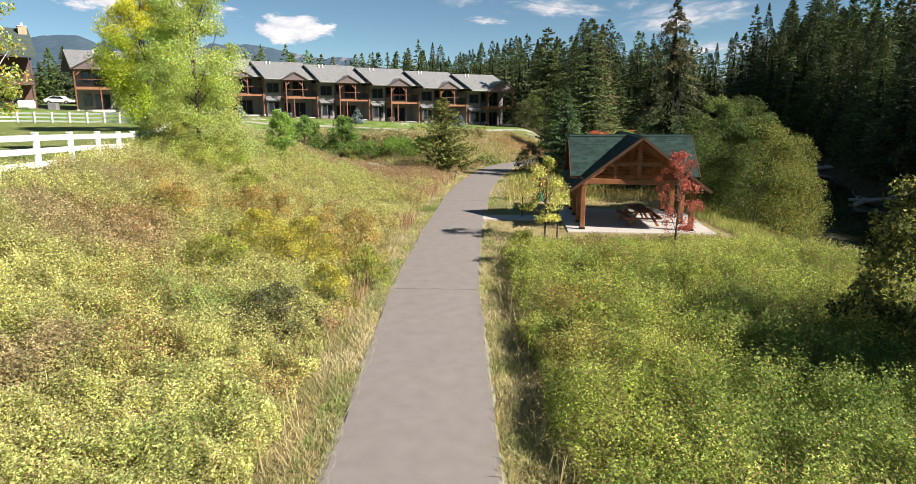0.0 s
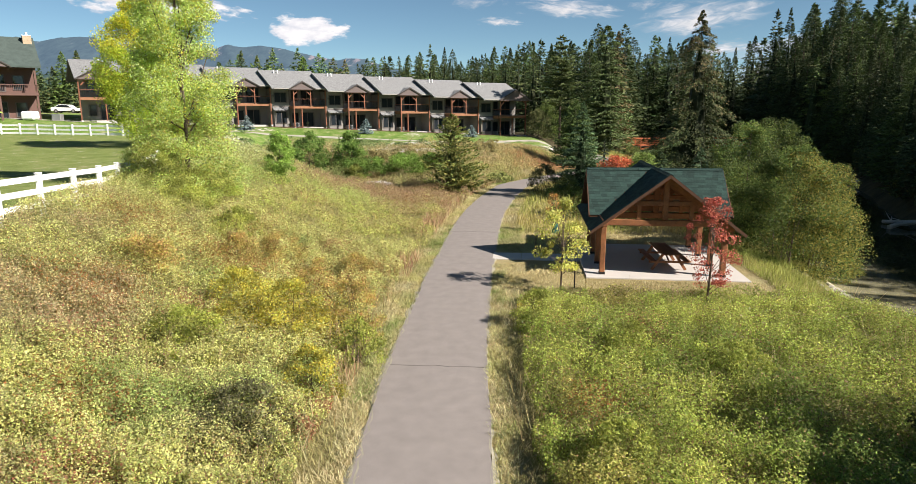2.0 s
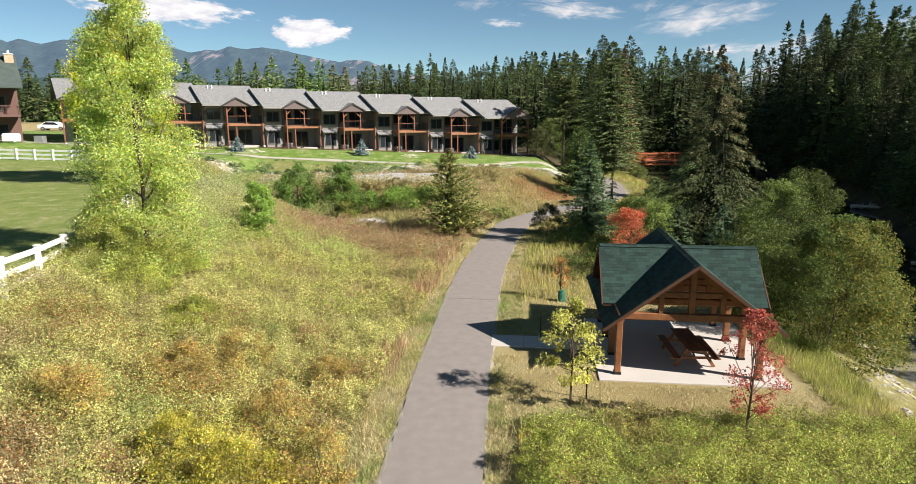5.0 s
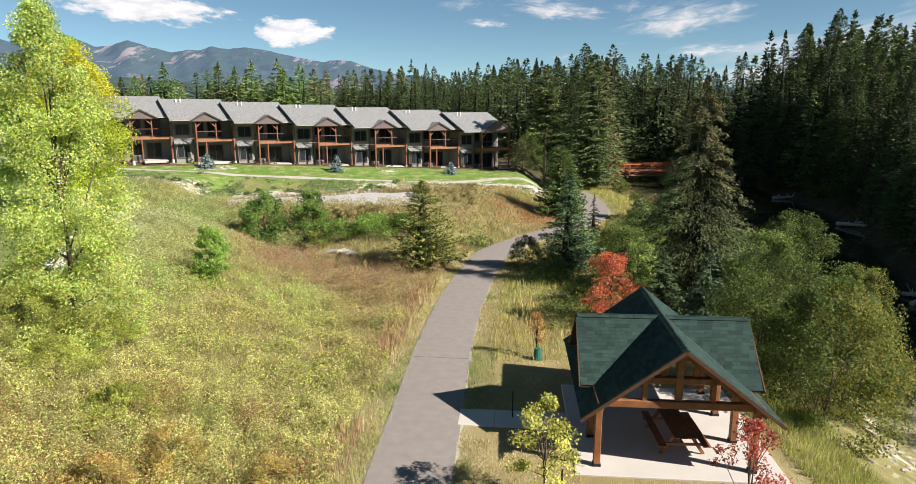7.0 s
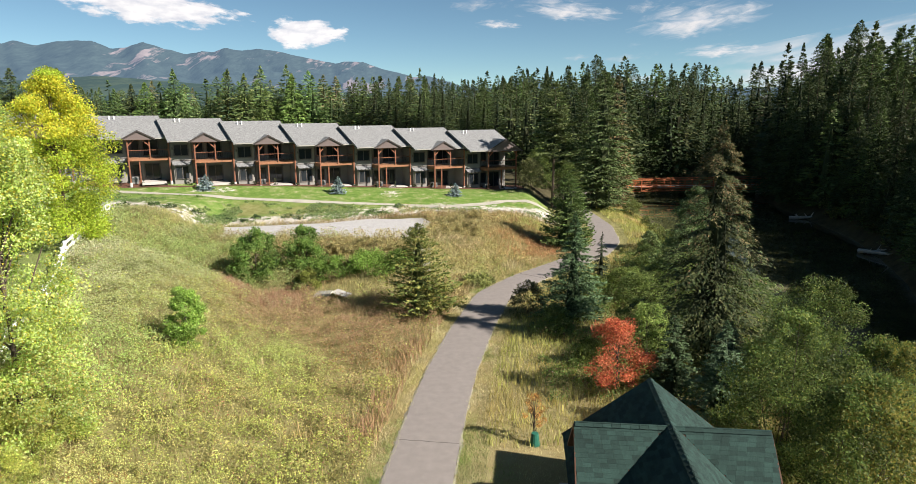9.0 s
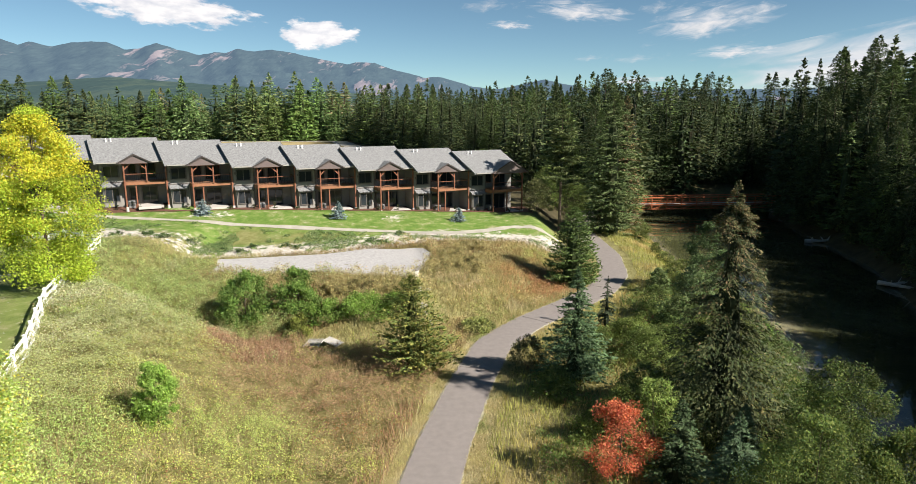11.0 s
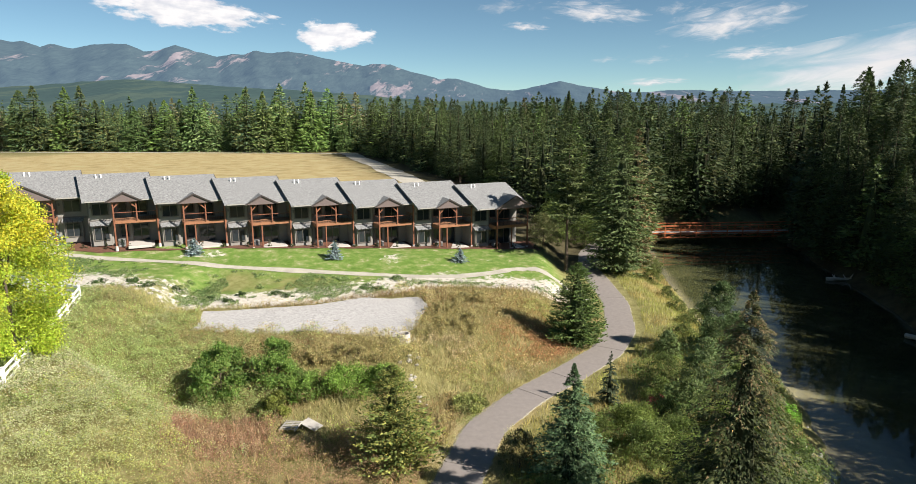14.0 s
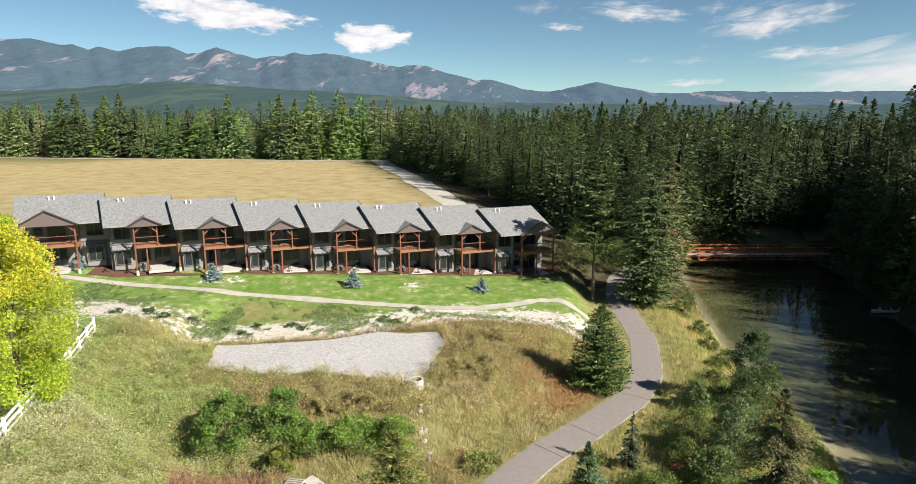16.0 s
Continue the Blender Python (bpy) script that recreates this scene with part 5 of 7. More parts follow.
for k, (x, y, h, r, n, tints, pt) in enumerate((
    (15.8, 33.8, 5.6, 3.0, 17000, DARKER, [(0.0, 1.0, 1, 0.45, ((0.30, 0.265, 0.06), (0.25, 0.235, 0.055)))]),
    (14.9, 37.8, 6.2, 2.7, 14000, DARKER, None),
    (18.6, 42.6, 7.1, 3.0, 18000, DARKER, None),
    (21.2, 41.2, 6.4, 2.5, 14000, DARKER, [(0.0, 1.0, 1, 0.35, ((0.29, 0.265, 0.06),))]),
    (18.6, 37.2, 5.2, 2.7, 13000, DARKER, [(0.0, 1.0, 1, 0.4, ((0.29, 0.265, 0.06),))]),
    (11.6, 45.6, 3.9, 1.6, 3600, ((0.203, 0.290, 0.072), (0.261, 0.334, 0.087)), None),
    (10.6, 13.9, 4.2, 1.8, 6200, ((0.131, 0.160, 0.051), (0.174, 0.189, 0.058)), [(0.3, 1.0, 0, 0.3, ((0.392, 0.348, 0.087),))]),
    (11.7, 10.7, 5.0, 1.9, 9000, ((0.131, 0.160, 0.051),), None),
    (13.0, 11.9, 4.8, 1.9, 8000, ((0.131, 0.160, 0.051),), [(0.3, 1.0, 0, 0.3, ((0.392, 0.348, 0.087),))]),
    (6.2, 56.0, 2.3, 1.3, 2200, ((0.145, 0.145, 0.072), (0.174, 0.189, 0.072)), None),
    (7.6, 52.0, 1.8, 1.2, 1800, ((0.174, 0.232, 0.072),), None),
    (24.0, 75.0, 6.5, 2.3, 6500, ((0.102, 0.160, 0.058), (0.131, 0.189, 0.072)), None),
    (20.2, 66.0, 4.6, 2.2, 4500, ((0.145, 0.203, 0.087), (0.174, 0.232, 0.087)), None),
    (17.5, 61.5, 3.4, 2.2, 4200, ((0.145, 0.203, 0.072), (0.203, 0.261, 0.087)), None),
    (14.2, 57.0, 2.6, 2.0, 3600, ((0.246, 0.319, 0.087), (0.189, 0.246, 0.072)), None),
    (21.5, 55.0, 3.6, 2.4, 4500, ((0.189, 0.261, 0.072), (0.145, 0.203, 0.072)), None),
    (20.8, 49.0, 3.6, 2.2, 4200, ((0.189, 0.261, 0.072), (0.145, 0.203, 0.072)), None),
    (12.5, 51.0, 2.4, 1.8, 3200, ((0.246, 0.319, 0.087), (0.189, 0.246, 0.072)), None),
    (19.5, 74.0, 2.4, 1.2, 1500, ((0.174, 0.232, 0.087),), None),
    (13.5, 118.0, 6.0, 3.0, 4500, OLIVE, None),
    (11.5, 112.0, 4.5, 2.5, 3500, ((0.174, 0.189, 0.072),), None),
    (24.5, 116.0, 6.0, 3.0, 4500, OLIVE, None),
    (18.5, 120.0, 5.0, 3.0, 4000, OLIVE, None),
)):
    broadleaf((x, y, gz(x, y)), h, r, 200 + k, int(n * 1.9), 0.1 if n > 10000 else 0.11 if y < 60 else 0.16, tints, 0.0, 130, "bush", "dense riverside bush with small olive leaves" if pt is None else "riverside bush turning yellow on its sunny side", "riverside bushes", shape="dome", gap=0.25, patches=pt)

for k, (x, y, h, r) in enumerate(((25.5, 97.0, 1.6, 1.3), (25.2, 92.0, 1.3, 1.2), (26.0, 88.0, 1.7, 1.4), (24.0, 84.5, 1.2, 1.1), (26.5, 82.5, 1.5, 1.3), (25.2, 103.0, 2.2, 1.6), (26.4, 110.0, 2.4, 1.8), (22.6, 80.0, 1.0, 1.0), (27.0, 77.5, 1.6, 1.3))):
    broadleaf((x, y, gz(x, y)), h, r, 910 + k, int(1300 * r * r), 0.13, ((0.17, 0.21, 0.06), (0.22, 0.24, 0.075), (0.13, 0.17, 0.05)), 0.0, 40, "bush", "low shrub on the grassy river bank", "riverside bushes", shape="dome", gap=0.3)
for k in range(48):
    yy = 26 + k * 4.0 if k < 34 else 143.5 + (k * 5 % 4) * 1.2
    xx = float(np.interp(yy, SHORE_Y, FAR_X)) + 1.6 + (k * 7 % 5) * 0.5 if k < 34 else 31 + (k - 34) * 2.3
    broadleaf((xx, yy, gz(xx, yy)), 1.8 + (k * 13 % 7) * 0.3, 1.9, 500 + k, 900, 0.3, ((0.102, 0.131, 0.043), (0.160, 0.160, 0.058)), 0.0, 30, "bush", "shaded bush on the far river bank", "far bank bushes", shape="dome", gap=0.4)

AB = ((0.42, 0.47, 0.11), (0.50, 0.48, 0.12), (0.36, 0.42, 0.09))
YB, OB2, GB = ((0.58, 0.47, 0.07), (0.50, 0.46, 0.08), (0.42, 0.44, 0.09)), ((0.50, 0.36, 0.12), (0.50, 0.42, 0.12), (0.44, 0.43, 0.12), (0.50, 0.29, 0.12)), ((0.40, 0.43, 0.09), (0.33, 0.37, 0.08))
for k, (x, y, h, r, tn) in enumerate(((-14.6, 32.6, 2.3, 1.7, AB), (-12.3, 33.2, 2.0, 1.5, AB), (-15.6, 34.8, 2.4, 1.6, AB), (-5.0, 20.6, 1.9, 1.2, YB), (-6.7, 21.6, 1.7, 1.2, YB), (-3.4, 21.8, 1.8, 1.0, OB2), (-2.9, 19.6, 1.3, 0.8, GB), (-8.4, 25.6, 1.5, 1.3, OB2), (-5.2, 24.2, 1.7, 1.1, OB2), (-7.2, 18.6, 1.3, 1.2, GB), (-10.2, 22.5, 1.4, 1.3, OB2), (-7.6, 28.2, 1.3, 1.2, OB2), (-4.4, 27.6, 1.2, 0.9, OB2), (-3.7, 17.6, 1.2, 0.9, YB),
    (-4.6, 15.3, 1.2, 1.1, ((0.20, 0.19, 0.10), (0.24, 0.25, 0.10))), (-9.8, 29.5, 1.4, 1.3, GB), (-12.6, 31.0, 1.6, 1.4, AB), (2.4, 22.6, 1.2, 0.9, GB), (4.6, 19.5, 1.2, 1.1, GB), (3.0, 13.8, 1.3, 1.0, GB), (6.8, 18.2, 1.2, 1.2, GB))):
    broadleaf((x, y, gz(x, y)), h, r, 840 + k, int(4200 * r * r), 0.06, tn, 0.0, 50, "meadow_bush", "waist-high meadow bush turning yellow" if tn is not GB else "waist-high yellow-green meadow bush", "meadow bushes", shape="dome", gap=0.28)

for k, (x, y, h, r) in enumerate(((11.0, 58.8, 2.0, 1.6), (13.8, 60.2, 2.2, 1.7), (15.6, 53.0, 2.2, 1.7), (18.6, 54.6, 2.8, 1.9), (10.8, 48.6, 2.0, 1.5), (13.6, 47.6, 2.6, 1.7), (16.0, 57.5, 2.4, 1.9), (19.6, 59.5, 2.8, 2.0), (22.6, 61.0, 2.4, 1.8), (16.6, 65.5, 1.8, 1.4), (8.8, 47.0, 1.4, 1.2), (18.2, 70.0, 1.8, 1.3), (23.5, 68.0, 2.2, 1.5), (21.8, 45.5, 3.0, 2.0), (19.0, 45.0, 3.2, 2.0))):
    tn = (((0.13, 0.185, 0.045), (0.17, 0.22, 0.055)), ((0.22, 0.28, 0.065), (0.17, 0.22, 0.055)), ((0.10, 0.145, 0.042), (0.135, 0.175, 0.05)))[k % 3]
    broadleaf((x, y, gz(x, y)), h, r, 860 + k, int(2300 * r * r), 0.105, tn, 0.0, 56, "bush", "low riverside thicket with small green leaves", "riverside bushes", shape="dome", gap=0.36)

# ---- the forest ----
def forest_crown(seed, R, tn, low, shape, nb, ns, size):
    """Crown of a 24 m conifer: sprays on whorled boughs round a core tinted dark as shade."""
    rng = np.random.default_rng(seed)
    q, f, s = crown_sprays(rng, 24.2, R * 1.12, low * 24, nb, ns, size, 0.22, 0.2, shape, 0.26, 0.42, 0.5, 0.32)
    # inner sprays and the core get darker tints in place of crown shade
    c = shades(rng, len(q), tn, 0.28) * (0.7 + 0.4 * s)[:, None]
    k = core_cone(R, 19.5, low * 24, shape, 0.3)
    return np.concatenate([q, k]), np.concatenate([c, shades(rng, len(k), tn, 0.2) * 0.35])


protos = []
KINDS = (
    (GREENS[:2], 0.03, 1.0, 4.9, "dark green spruce of the forest edge"), (GREENS[2:], 0.04, 0.9, 4.5, "dark green fir of the forest edge"), (LIME, 0.07, 0.8, 4.5, "bright green larch of the forest edge"),
    (GREENS, 0.16, 0.62, 4.2, "dark green pine of the forest edge"), ((*GREENS[:2], (0.10, 0.125, 0.05)), 0.03, 1.1, 5.3, "mid green spruce of the forest edge"), (((0.12, 0.10, 0.05), (0.085, 0.105, 0.042)), 0.05, 0.95, 4.1, "brownish spruce of the forest edge"))
for k, (tn, low, shape, R, txt) in enumerate(KINDS):
    t = thing("forest_tree", (0, 0, -50), txt, "tree", "forest trees")
    trunk_mesh("trunk", 23, 0.3, M_BARK, 0.0, parent=t, top=0.05)
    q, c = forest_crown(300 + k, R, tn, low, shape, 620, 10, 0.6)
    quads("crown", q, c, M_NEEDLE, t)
    protos.append(t)
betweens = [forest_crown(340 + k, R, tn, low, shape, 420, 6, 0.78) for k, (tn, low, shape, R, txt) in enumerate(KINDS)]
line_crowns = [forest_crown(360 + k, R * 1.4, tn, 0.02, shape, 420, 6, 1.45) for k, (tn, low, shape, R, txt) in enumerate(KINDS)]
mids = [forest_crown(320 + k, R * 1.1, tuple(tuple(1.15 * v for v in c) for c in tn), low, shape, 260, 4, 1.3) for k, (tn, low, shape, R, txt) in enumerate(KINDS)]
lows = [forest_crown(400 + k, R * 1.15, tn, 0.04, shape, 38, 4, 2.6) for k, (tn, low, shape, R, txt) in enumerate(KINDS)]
rng = np.random.default_rng(77)
spots = []
woods_q, woods_c = [], []


def try_spot(x, y, gap):
    for (a, b) in spots:
        if (a - x) ** 2 + (b - y) ** 2 < gap * gap:
            return False
    spots.append((x, y))
    return True


def pick_kind():
    return int(rng.choice(6, p=[0.24, 0.2, 0.14, 0.16, 0.2, 0.06]))


def plant(x, y, h):
    s = h / 24
    m = Matrix.Translation((x, y, gz(x, y) - 0.1)) @ pose(0, 0, 0, rng.normal(0, 1.0), rng.normal(0, 1.0), rng.uniform(0, 360))
    c = copy_thing(protos[pick_kind()], m)
    w = s * rng.uniform(0.8, 1.25)
    c.scale = (w * rng.uniform(0.94, 1.06), w * rng.uniform(0.94, 1.06), s)


def plant_far(x, y, h, kinds, wide=1.0, tone=1.0):
    """Adds one crown to the joined woods."""
    q, c = kinds[pick_kind()]
    s, th = h / 24, rng.uniform(0, 6.28)
    q = q * s * np.array([1, 1, 1.0]) * np.array([wide * rng.uniform(0.8, 1.25)] * 2 + [1.0])
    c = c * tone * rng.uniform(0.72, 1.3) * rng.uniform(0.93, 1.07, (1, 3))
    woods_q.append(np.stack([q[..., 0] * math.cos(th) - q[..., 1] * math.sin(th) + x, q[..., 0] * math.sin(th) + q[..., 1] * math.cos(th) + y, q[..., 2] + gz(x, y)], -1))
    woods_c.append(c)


# far bank of the river
near_n = 0
for _ in range(9000):
    y = rng.uniform(4, 200)
    fx = float(np.interp(y, SHORE_Y, FAR_X))
    deep = rng.exponential(16) if y < 150 else rng.uniform(0, 55)
    x = fx + 1.8 + deep
    if deep < 38 and try_spot(x, y, 3.1 if deep < 10 else 3.5):
        h = (rng.uniform(13, 19) if deep < 7 else rng.uniform(19, 25)) * float(np.interp(y, [28, 36, 50, 70, 95, 112, 135], [0.66, 0.86, 0.87, 0.86, 0.88, 1.12, 1.45]) * (np.interp(x, [60, 72], [1.0, 0.82]) if y > 100 else 1.0))
        if deep < (10 if y < 110 else 16) and near_n < 150:
            near_n += 1
            plant(x, y, h)
        else:
            plant_far(x, y, h, betweens if math.hypot(x - 4, y - 15) < 105 else mids, 1.1)
    if len(spots) > 480:
        break
# deeper trees, mostly out of view, added to block sun from the front rows
for _ in range(260):
    y = rng.uniform(-45, 150)
    x = float(np.interp(y, SHORE_Y, FAR_X)) + rng.uniform(34, 80)
    plant_far(x, y, rng.uniform(17, 22), mids, 1.2)
# behind the houses, to the edge of the dry field
near_n, first = 0, len(spots)
for _ in range(9000):
    y = rng.uniform(122, 300)
    edge = np.interp(y, [122, 140, 178, 222, 280, 300], [22, 12, -6, -26, -50, -55])
    deep = rng.exponential(17) if rng.uniform() < 0.4 else rng.uniform(0, 110)
    x = edge + 2 + deep
    if x < float(np.interp(y, SHORE_Y, SHORE_X)) - 2.5 and deep < 110 and try_spot(x, y, 4.3):
        h = rng.uniform(15, 23) if y < 190 else rng.uniform(15, 24)
        h *= float(np.interp(x, [2, 28], [0.93, 1.12]) * np.interp(y, [122, 165], [0.8, 1.0]))
        if near_n < 90 and y < 215 and (deep < 22 or x > 22):
            near_n += 1
            plant(x, y, h)
        else:
            plant_far(x, y, h, mids)
    if len(spots) - first > 420:
        break
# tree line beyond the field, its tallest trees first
# tone raises the line's tints, painting in its sunlit brightness
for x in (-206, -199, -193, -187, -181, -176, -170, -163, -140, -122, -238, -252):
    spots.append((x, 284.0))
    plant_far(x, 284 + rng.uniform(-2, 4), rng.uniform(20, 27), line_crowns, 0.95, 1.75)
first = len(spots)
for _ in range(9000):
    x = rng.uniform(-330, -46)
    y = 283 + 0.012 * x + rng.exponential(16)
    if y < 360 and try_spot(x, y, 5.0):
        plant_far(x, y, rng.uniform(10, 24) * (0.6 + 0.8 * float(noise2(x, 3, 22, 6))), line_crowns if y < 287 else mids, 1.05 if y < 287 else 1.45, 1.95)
    if len(spots) - first > 300:
        break
for p in protos:
    for o in (*p.children_recursive, p):
        bpy.data.objects.remove(o)
for _ in range(950):
    a, r = radians(rng.uniform(-64, 64)), math.sqrt(rng.uniform(300**2, 1000**2))
    x, y = 4 + r * math.sin(a), 15 + r * math.cos(a)
    if y > 300 or x > 80:
        plant_far(x, y, rng.uniform(15, 24), lows)
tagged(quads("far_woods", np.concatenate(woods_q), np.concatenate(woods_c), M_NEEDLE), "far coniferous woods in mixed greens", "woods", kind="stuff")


# ---- meadow growth ----
def scatter(rng, n, x0, x1, y0, y1):
    return rng.uniform(x0, x1, n), rng.uniform(y0, y1, n)


def free_of(x, y):
    """Plan points that carry meadow growth: off the path, slabs, gravel, lawn and water."""
    d = x - path_x(y)
    ok = np.abs(d) > 1.40
    ok &= ~inside(x, y, GRAVEL_POLY)
    ok &= (x + 8.1) ** 2 / 3.2 + (y - 59.4) ** 2 / 1.8 > 1
    ok &= x < np.interp(y, SHORE_Y, SHORE_X) - np.interp(y, [20, 23, 33.5, 36.5, 66, 70], [1.2, 4.6, 4.6, 1.2, 1.2, 0.3])
    ok &= ~((x > 5.0) & (x < 12.3) & (y > 28.2) & (y < 35.6))
    ok &= ~((x > 0.5) & (x < 5.6) & (y > 31.0) & (y < 33.2))
    ok &= x > np.interp(y, [20, 29, 40.5, 49.5, 58.2, 70.5, 76.5], [-15.2, -16.1, -18.8, -22.7, -27.5, -32, -34.5])
    return ok


def shrub_meadow(name, seed, n, x0, x1, y0, y1, leaf, palette, patches, height, label, keep):
    rng = np.random.default_rng(seed)
    x, y = scatter(rng, n, x0, x1, y0, y1)
    ok = free_of(x, y) & keep(x, y)
    x, y = x[ok], y[ok]
    n = len(x)
    coarse = leaf > 0.08
    clump = noise2(x, y, 1.0 if coarse else 0.55, seed, 3)
    big = noise2(x, y, 4.0, seed + 1, 2)
    d = np.abs(x - path_x(y))
    bushy = step(0.30, 0.62, clump)
    stay = rng.uniform(0, 1, n) < 0.6 + 0.4 * bushy
    x, y, clump, big, d, bushy = x[stay], y[stay], clump[stay], big[stay], d[stay], bushy[stay]
    n = len(x)
    h = height * (1 - 0.55 * step(20.5, 25, y) * (x > 0)) * ((0.22 + 1.05 * bushy if coarse else 0.42 + 0.5 * bushy) + 0.5 * (big - 0.3)) * rng.uniform(0.75, 1.15, n) * step(1.4, 3.4, d)
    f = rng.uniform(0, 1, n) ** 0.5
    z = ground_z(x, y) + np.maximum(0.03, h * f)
    hue = noise2(x, y, 2.6, seed + 2, 3)
    pal = np.array(palette)
    pos = np.clip((hue - 0.22) / 0.56, 0, 0.999) * (len(pal) - 1)
    i = pos.astype(int)
    c = pal[i] * (1 - (pos - i))[:, None] + pal[np.minimum(i + 1, len(pal) - 1)] * (pos - i)[:, None]
    # leaves low in the growth are coloured darker, shade put into their tint
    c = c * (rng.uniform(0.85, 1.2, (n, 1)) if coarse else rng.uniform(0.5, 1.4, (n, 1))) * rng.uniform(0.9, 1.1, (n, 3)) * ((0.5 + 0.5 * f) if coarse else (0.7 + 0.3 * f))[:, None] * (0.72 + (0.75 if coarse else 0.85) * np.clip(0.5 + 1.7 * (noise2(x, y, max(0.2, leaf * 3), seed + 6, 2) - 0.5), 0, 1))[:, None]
    k = rng.uniform(0, 1, n) < 0.16 * noise2(x, y, 0.7, seed + 5, 2)
    c[k] = shades(rng, int(k.sum()), ((0.34, 0.22, 0.13), (0.42, 0.27, 0.13), (0.30, 0.15, 0.09), (0.36, 0.32, 0.20)), 0.3)
    for px, py, r, share, col in patches:
        near = np.exp(-((x - px) ** 2 + (y - py) ** 2) / (r * r)) * share
        if coarse:
            near = np.clip(2.0 * near * (0.4 + 1.2 * noise2(x, y, 1.6, seed + 9, 3)) - 0.12, 0, 0.9)
        k = rng.uniform(0, 1, n) < near
        c[k] = shades(rng, int(k.sum()), col, 0.3)
    q = leaves_at(rng, np.c_[x, y, z], leaf, leaf * 0.7, 0.7)
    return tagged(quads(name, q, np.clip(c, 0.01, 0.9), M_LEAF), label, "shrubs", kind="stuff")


def blades(name, seed, n, x0, x1, y0, y1, tall, width, palette, label, keep, patches=(), lean=0.25):
    rng = np.random.default_rng(seed)
    x, y = scatter(rng, n, x0, x1, y0, y1)
    ok = free_of(x, y) & keep(x, y)
    x, y = x[ok], y[ok]
    n = len(x)
    g = ground_z(x, y)
    tone = noise2(x, y, 3.0, seed, 3)
    h = tall * rng.uniform(0.5, 1.2, n) * (0.55 + 0.9 * noise2(x, y, 1.2, seed + 4, 2))
    a = rng.uniform(0, 2 * np.pi, n)
    b = np.stack([np.cos(a), np.sin(a), 0 * a], 1) * (width * rng.uniform(0.6, 1.4, n))[:, None]
    tipo = np.stack([rng.normal(0, lean, n) * h, rng.normal(0, lean, n) * h, h], 1)
    p = np.c_[x, y, g - 0.02]
    q = np.stack([p - b / 2, p + b / 2, p + tipo * 0.6 + b * 0.55, p + tipo], 1)
    pal = np.array(palette)
    pos = np.clip((tone - 0.25) / 0.5, 0, 0.999) * (len(pal) - 1)
    i = pos.astype(int)
    c = pal[i] * (1 - (pos - i))[:, None] + pal[np.minimum(i + 1, len(pal) - 1)] * (pos - i)[:, None]
    c = c * rng.uniform(0.65, 1.3, (n, 1)) * rng.uniform(0.94, 1.06, (n, 3)) * (0.65 + 0.7 * noise2(x, y, 0.7, seed + 6, 2))[:, None]
    for px, py, r, share, col in patches:
        k = rng.uniform(0, 1, n) < np.exp(-((x - px) ** 2 + (y - py) ** 2) / (r * r)) * share
        c[k] = shades(rng, int(k.sum()), col, 0.3)
    return tagged(quads(name, q, np.clip(c, 0.01, 0.9), M_BLADE), label, "grass", kind="stuff")


YG = [(0.44, 0.37, 0.19), (0.42, 0.42, 0.16), (0.52, 0.53, 0.18), (0.58, 0.57, 0.22), (0.47, 0.50, 0.17), (0.34, 0.40, 0.13)]
GR = [(0.38, 0.36, 0.10), (0.25, 0.30, 0.065), (0.35, 0.41, 0.085), (0.43, 0.46, 0.11), (0.30, 0.37, 0.075), (0.19, 0.25, 0.055)]
DRY = [(0.42, 0.33, 0.16), (0.52, 0.43, 0.22), (0.38, 0.29, 0.13), (0.56, 0.50, 0.28)]
RUSTY = [(0.33, 0.25, 0.12), (0.40, 0.33, 0.16), (0.37, 0.34, 0.14), (0.46, 0.40, 0.22)]
REDS, ORNG, YEL, DKG = ((0.36, 0.15, 0.09), (0.40, 0.22, 0.12)), ((0.40, 0.19, 0.06), (0.34, 0.15, 0.06)), ((0.55, 0.44, 0.06), (0.46, 0.40, 0.06)), ((0.05, 0.075, 0.025),)
LP = [(-4.0, 21.5, 1.4, 0.7, YEL), (-6.2, 22.3, 1.5, 0.6, YEL), (-3.0, 20.6, 0.7, 0.7, DKG), (-8.5, 26, 1.6, 0.5, ORNG), (-5.0, 25.5, 1.3, 0.4, ORNG), (-2.9, 15.5, 0.5, 0.8, REDS), (-3.0, 16.8, 0.4, 0.7, REDS),
      (-5.0, 15.2, 0.9, 0.5, ((0.13, 0.12, 0.06),)), (-9.5, 31, 1.5, 0.4, ORNG), (-6, 31.5, 0.8, 0.5, REDS), (-9.0, 17.5, 1.0, 0.3, REDS), (-6.6, 12.6, 0.8, 0.35, REDS), (-10.5, 20.0, 1.3, 0.4, ORNG), (-7.8, 15.0, 0.9, 0.35, ORNG), (-4.2, 28.6, 1.2, 0.4, ORNG), (-12.5, 27.0, 1.6, 0.35, ORNG), (-3.6, 12.0, 0.6, 0.4, ORNG), (-8.0, 21.0, 0.6, 0.5, REDS)]
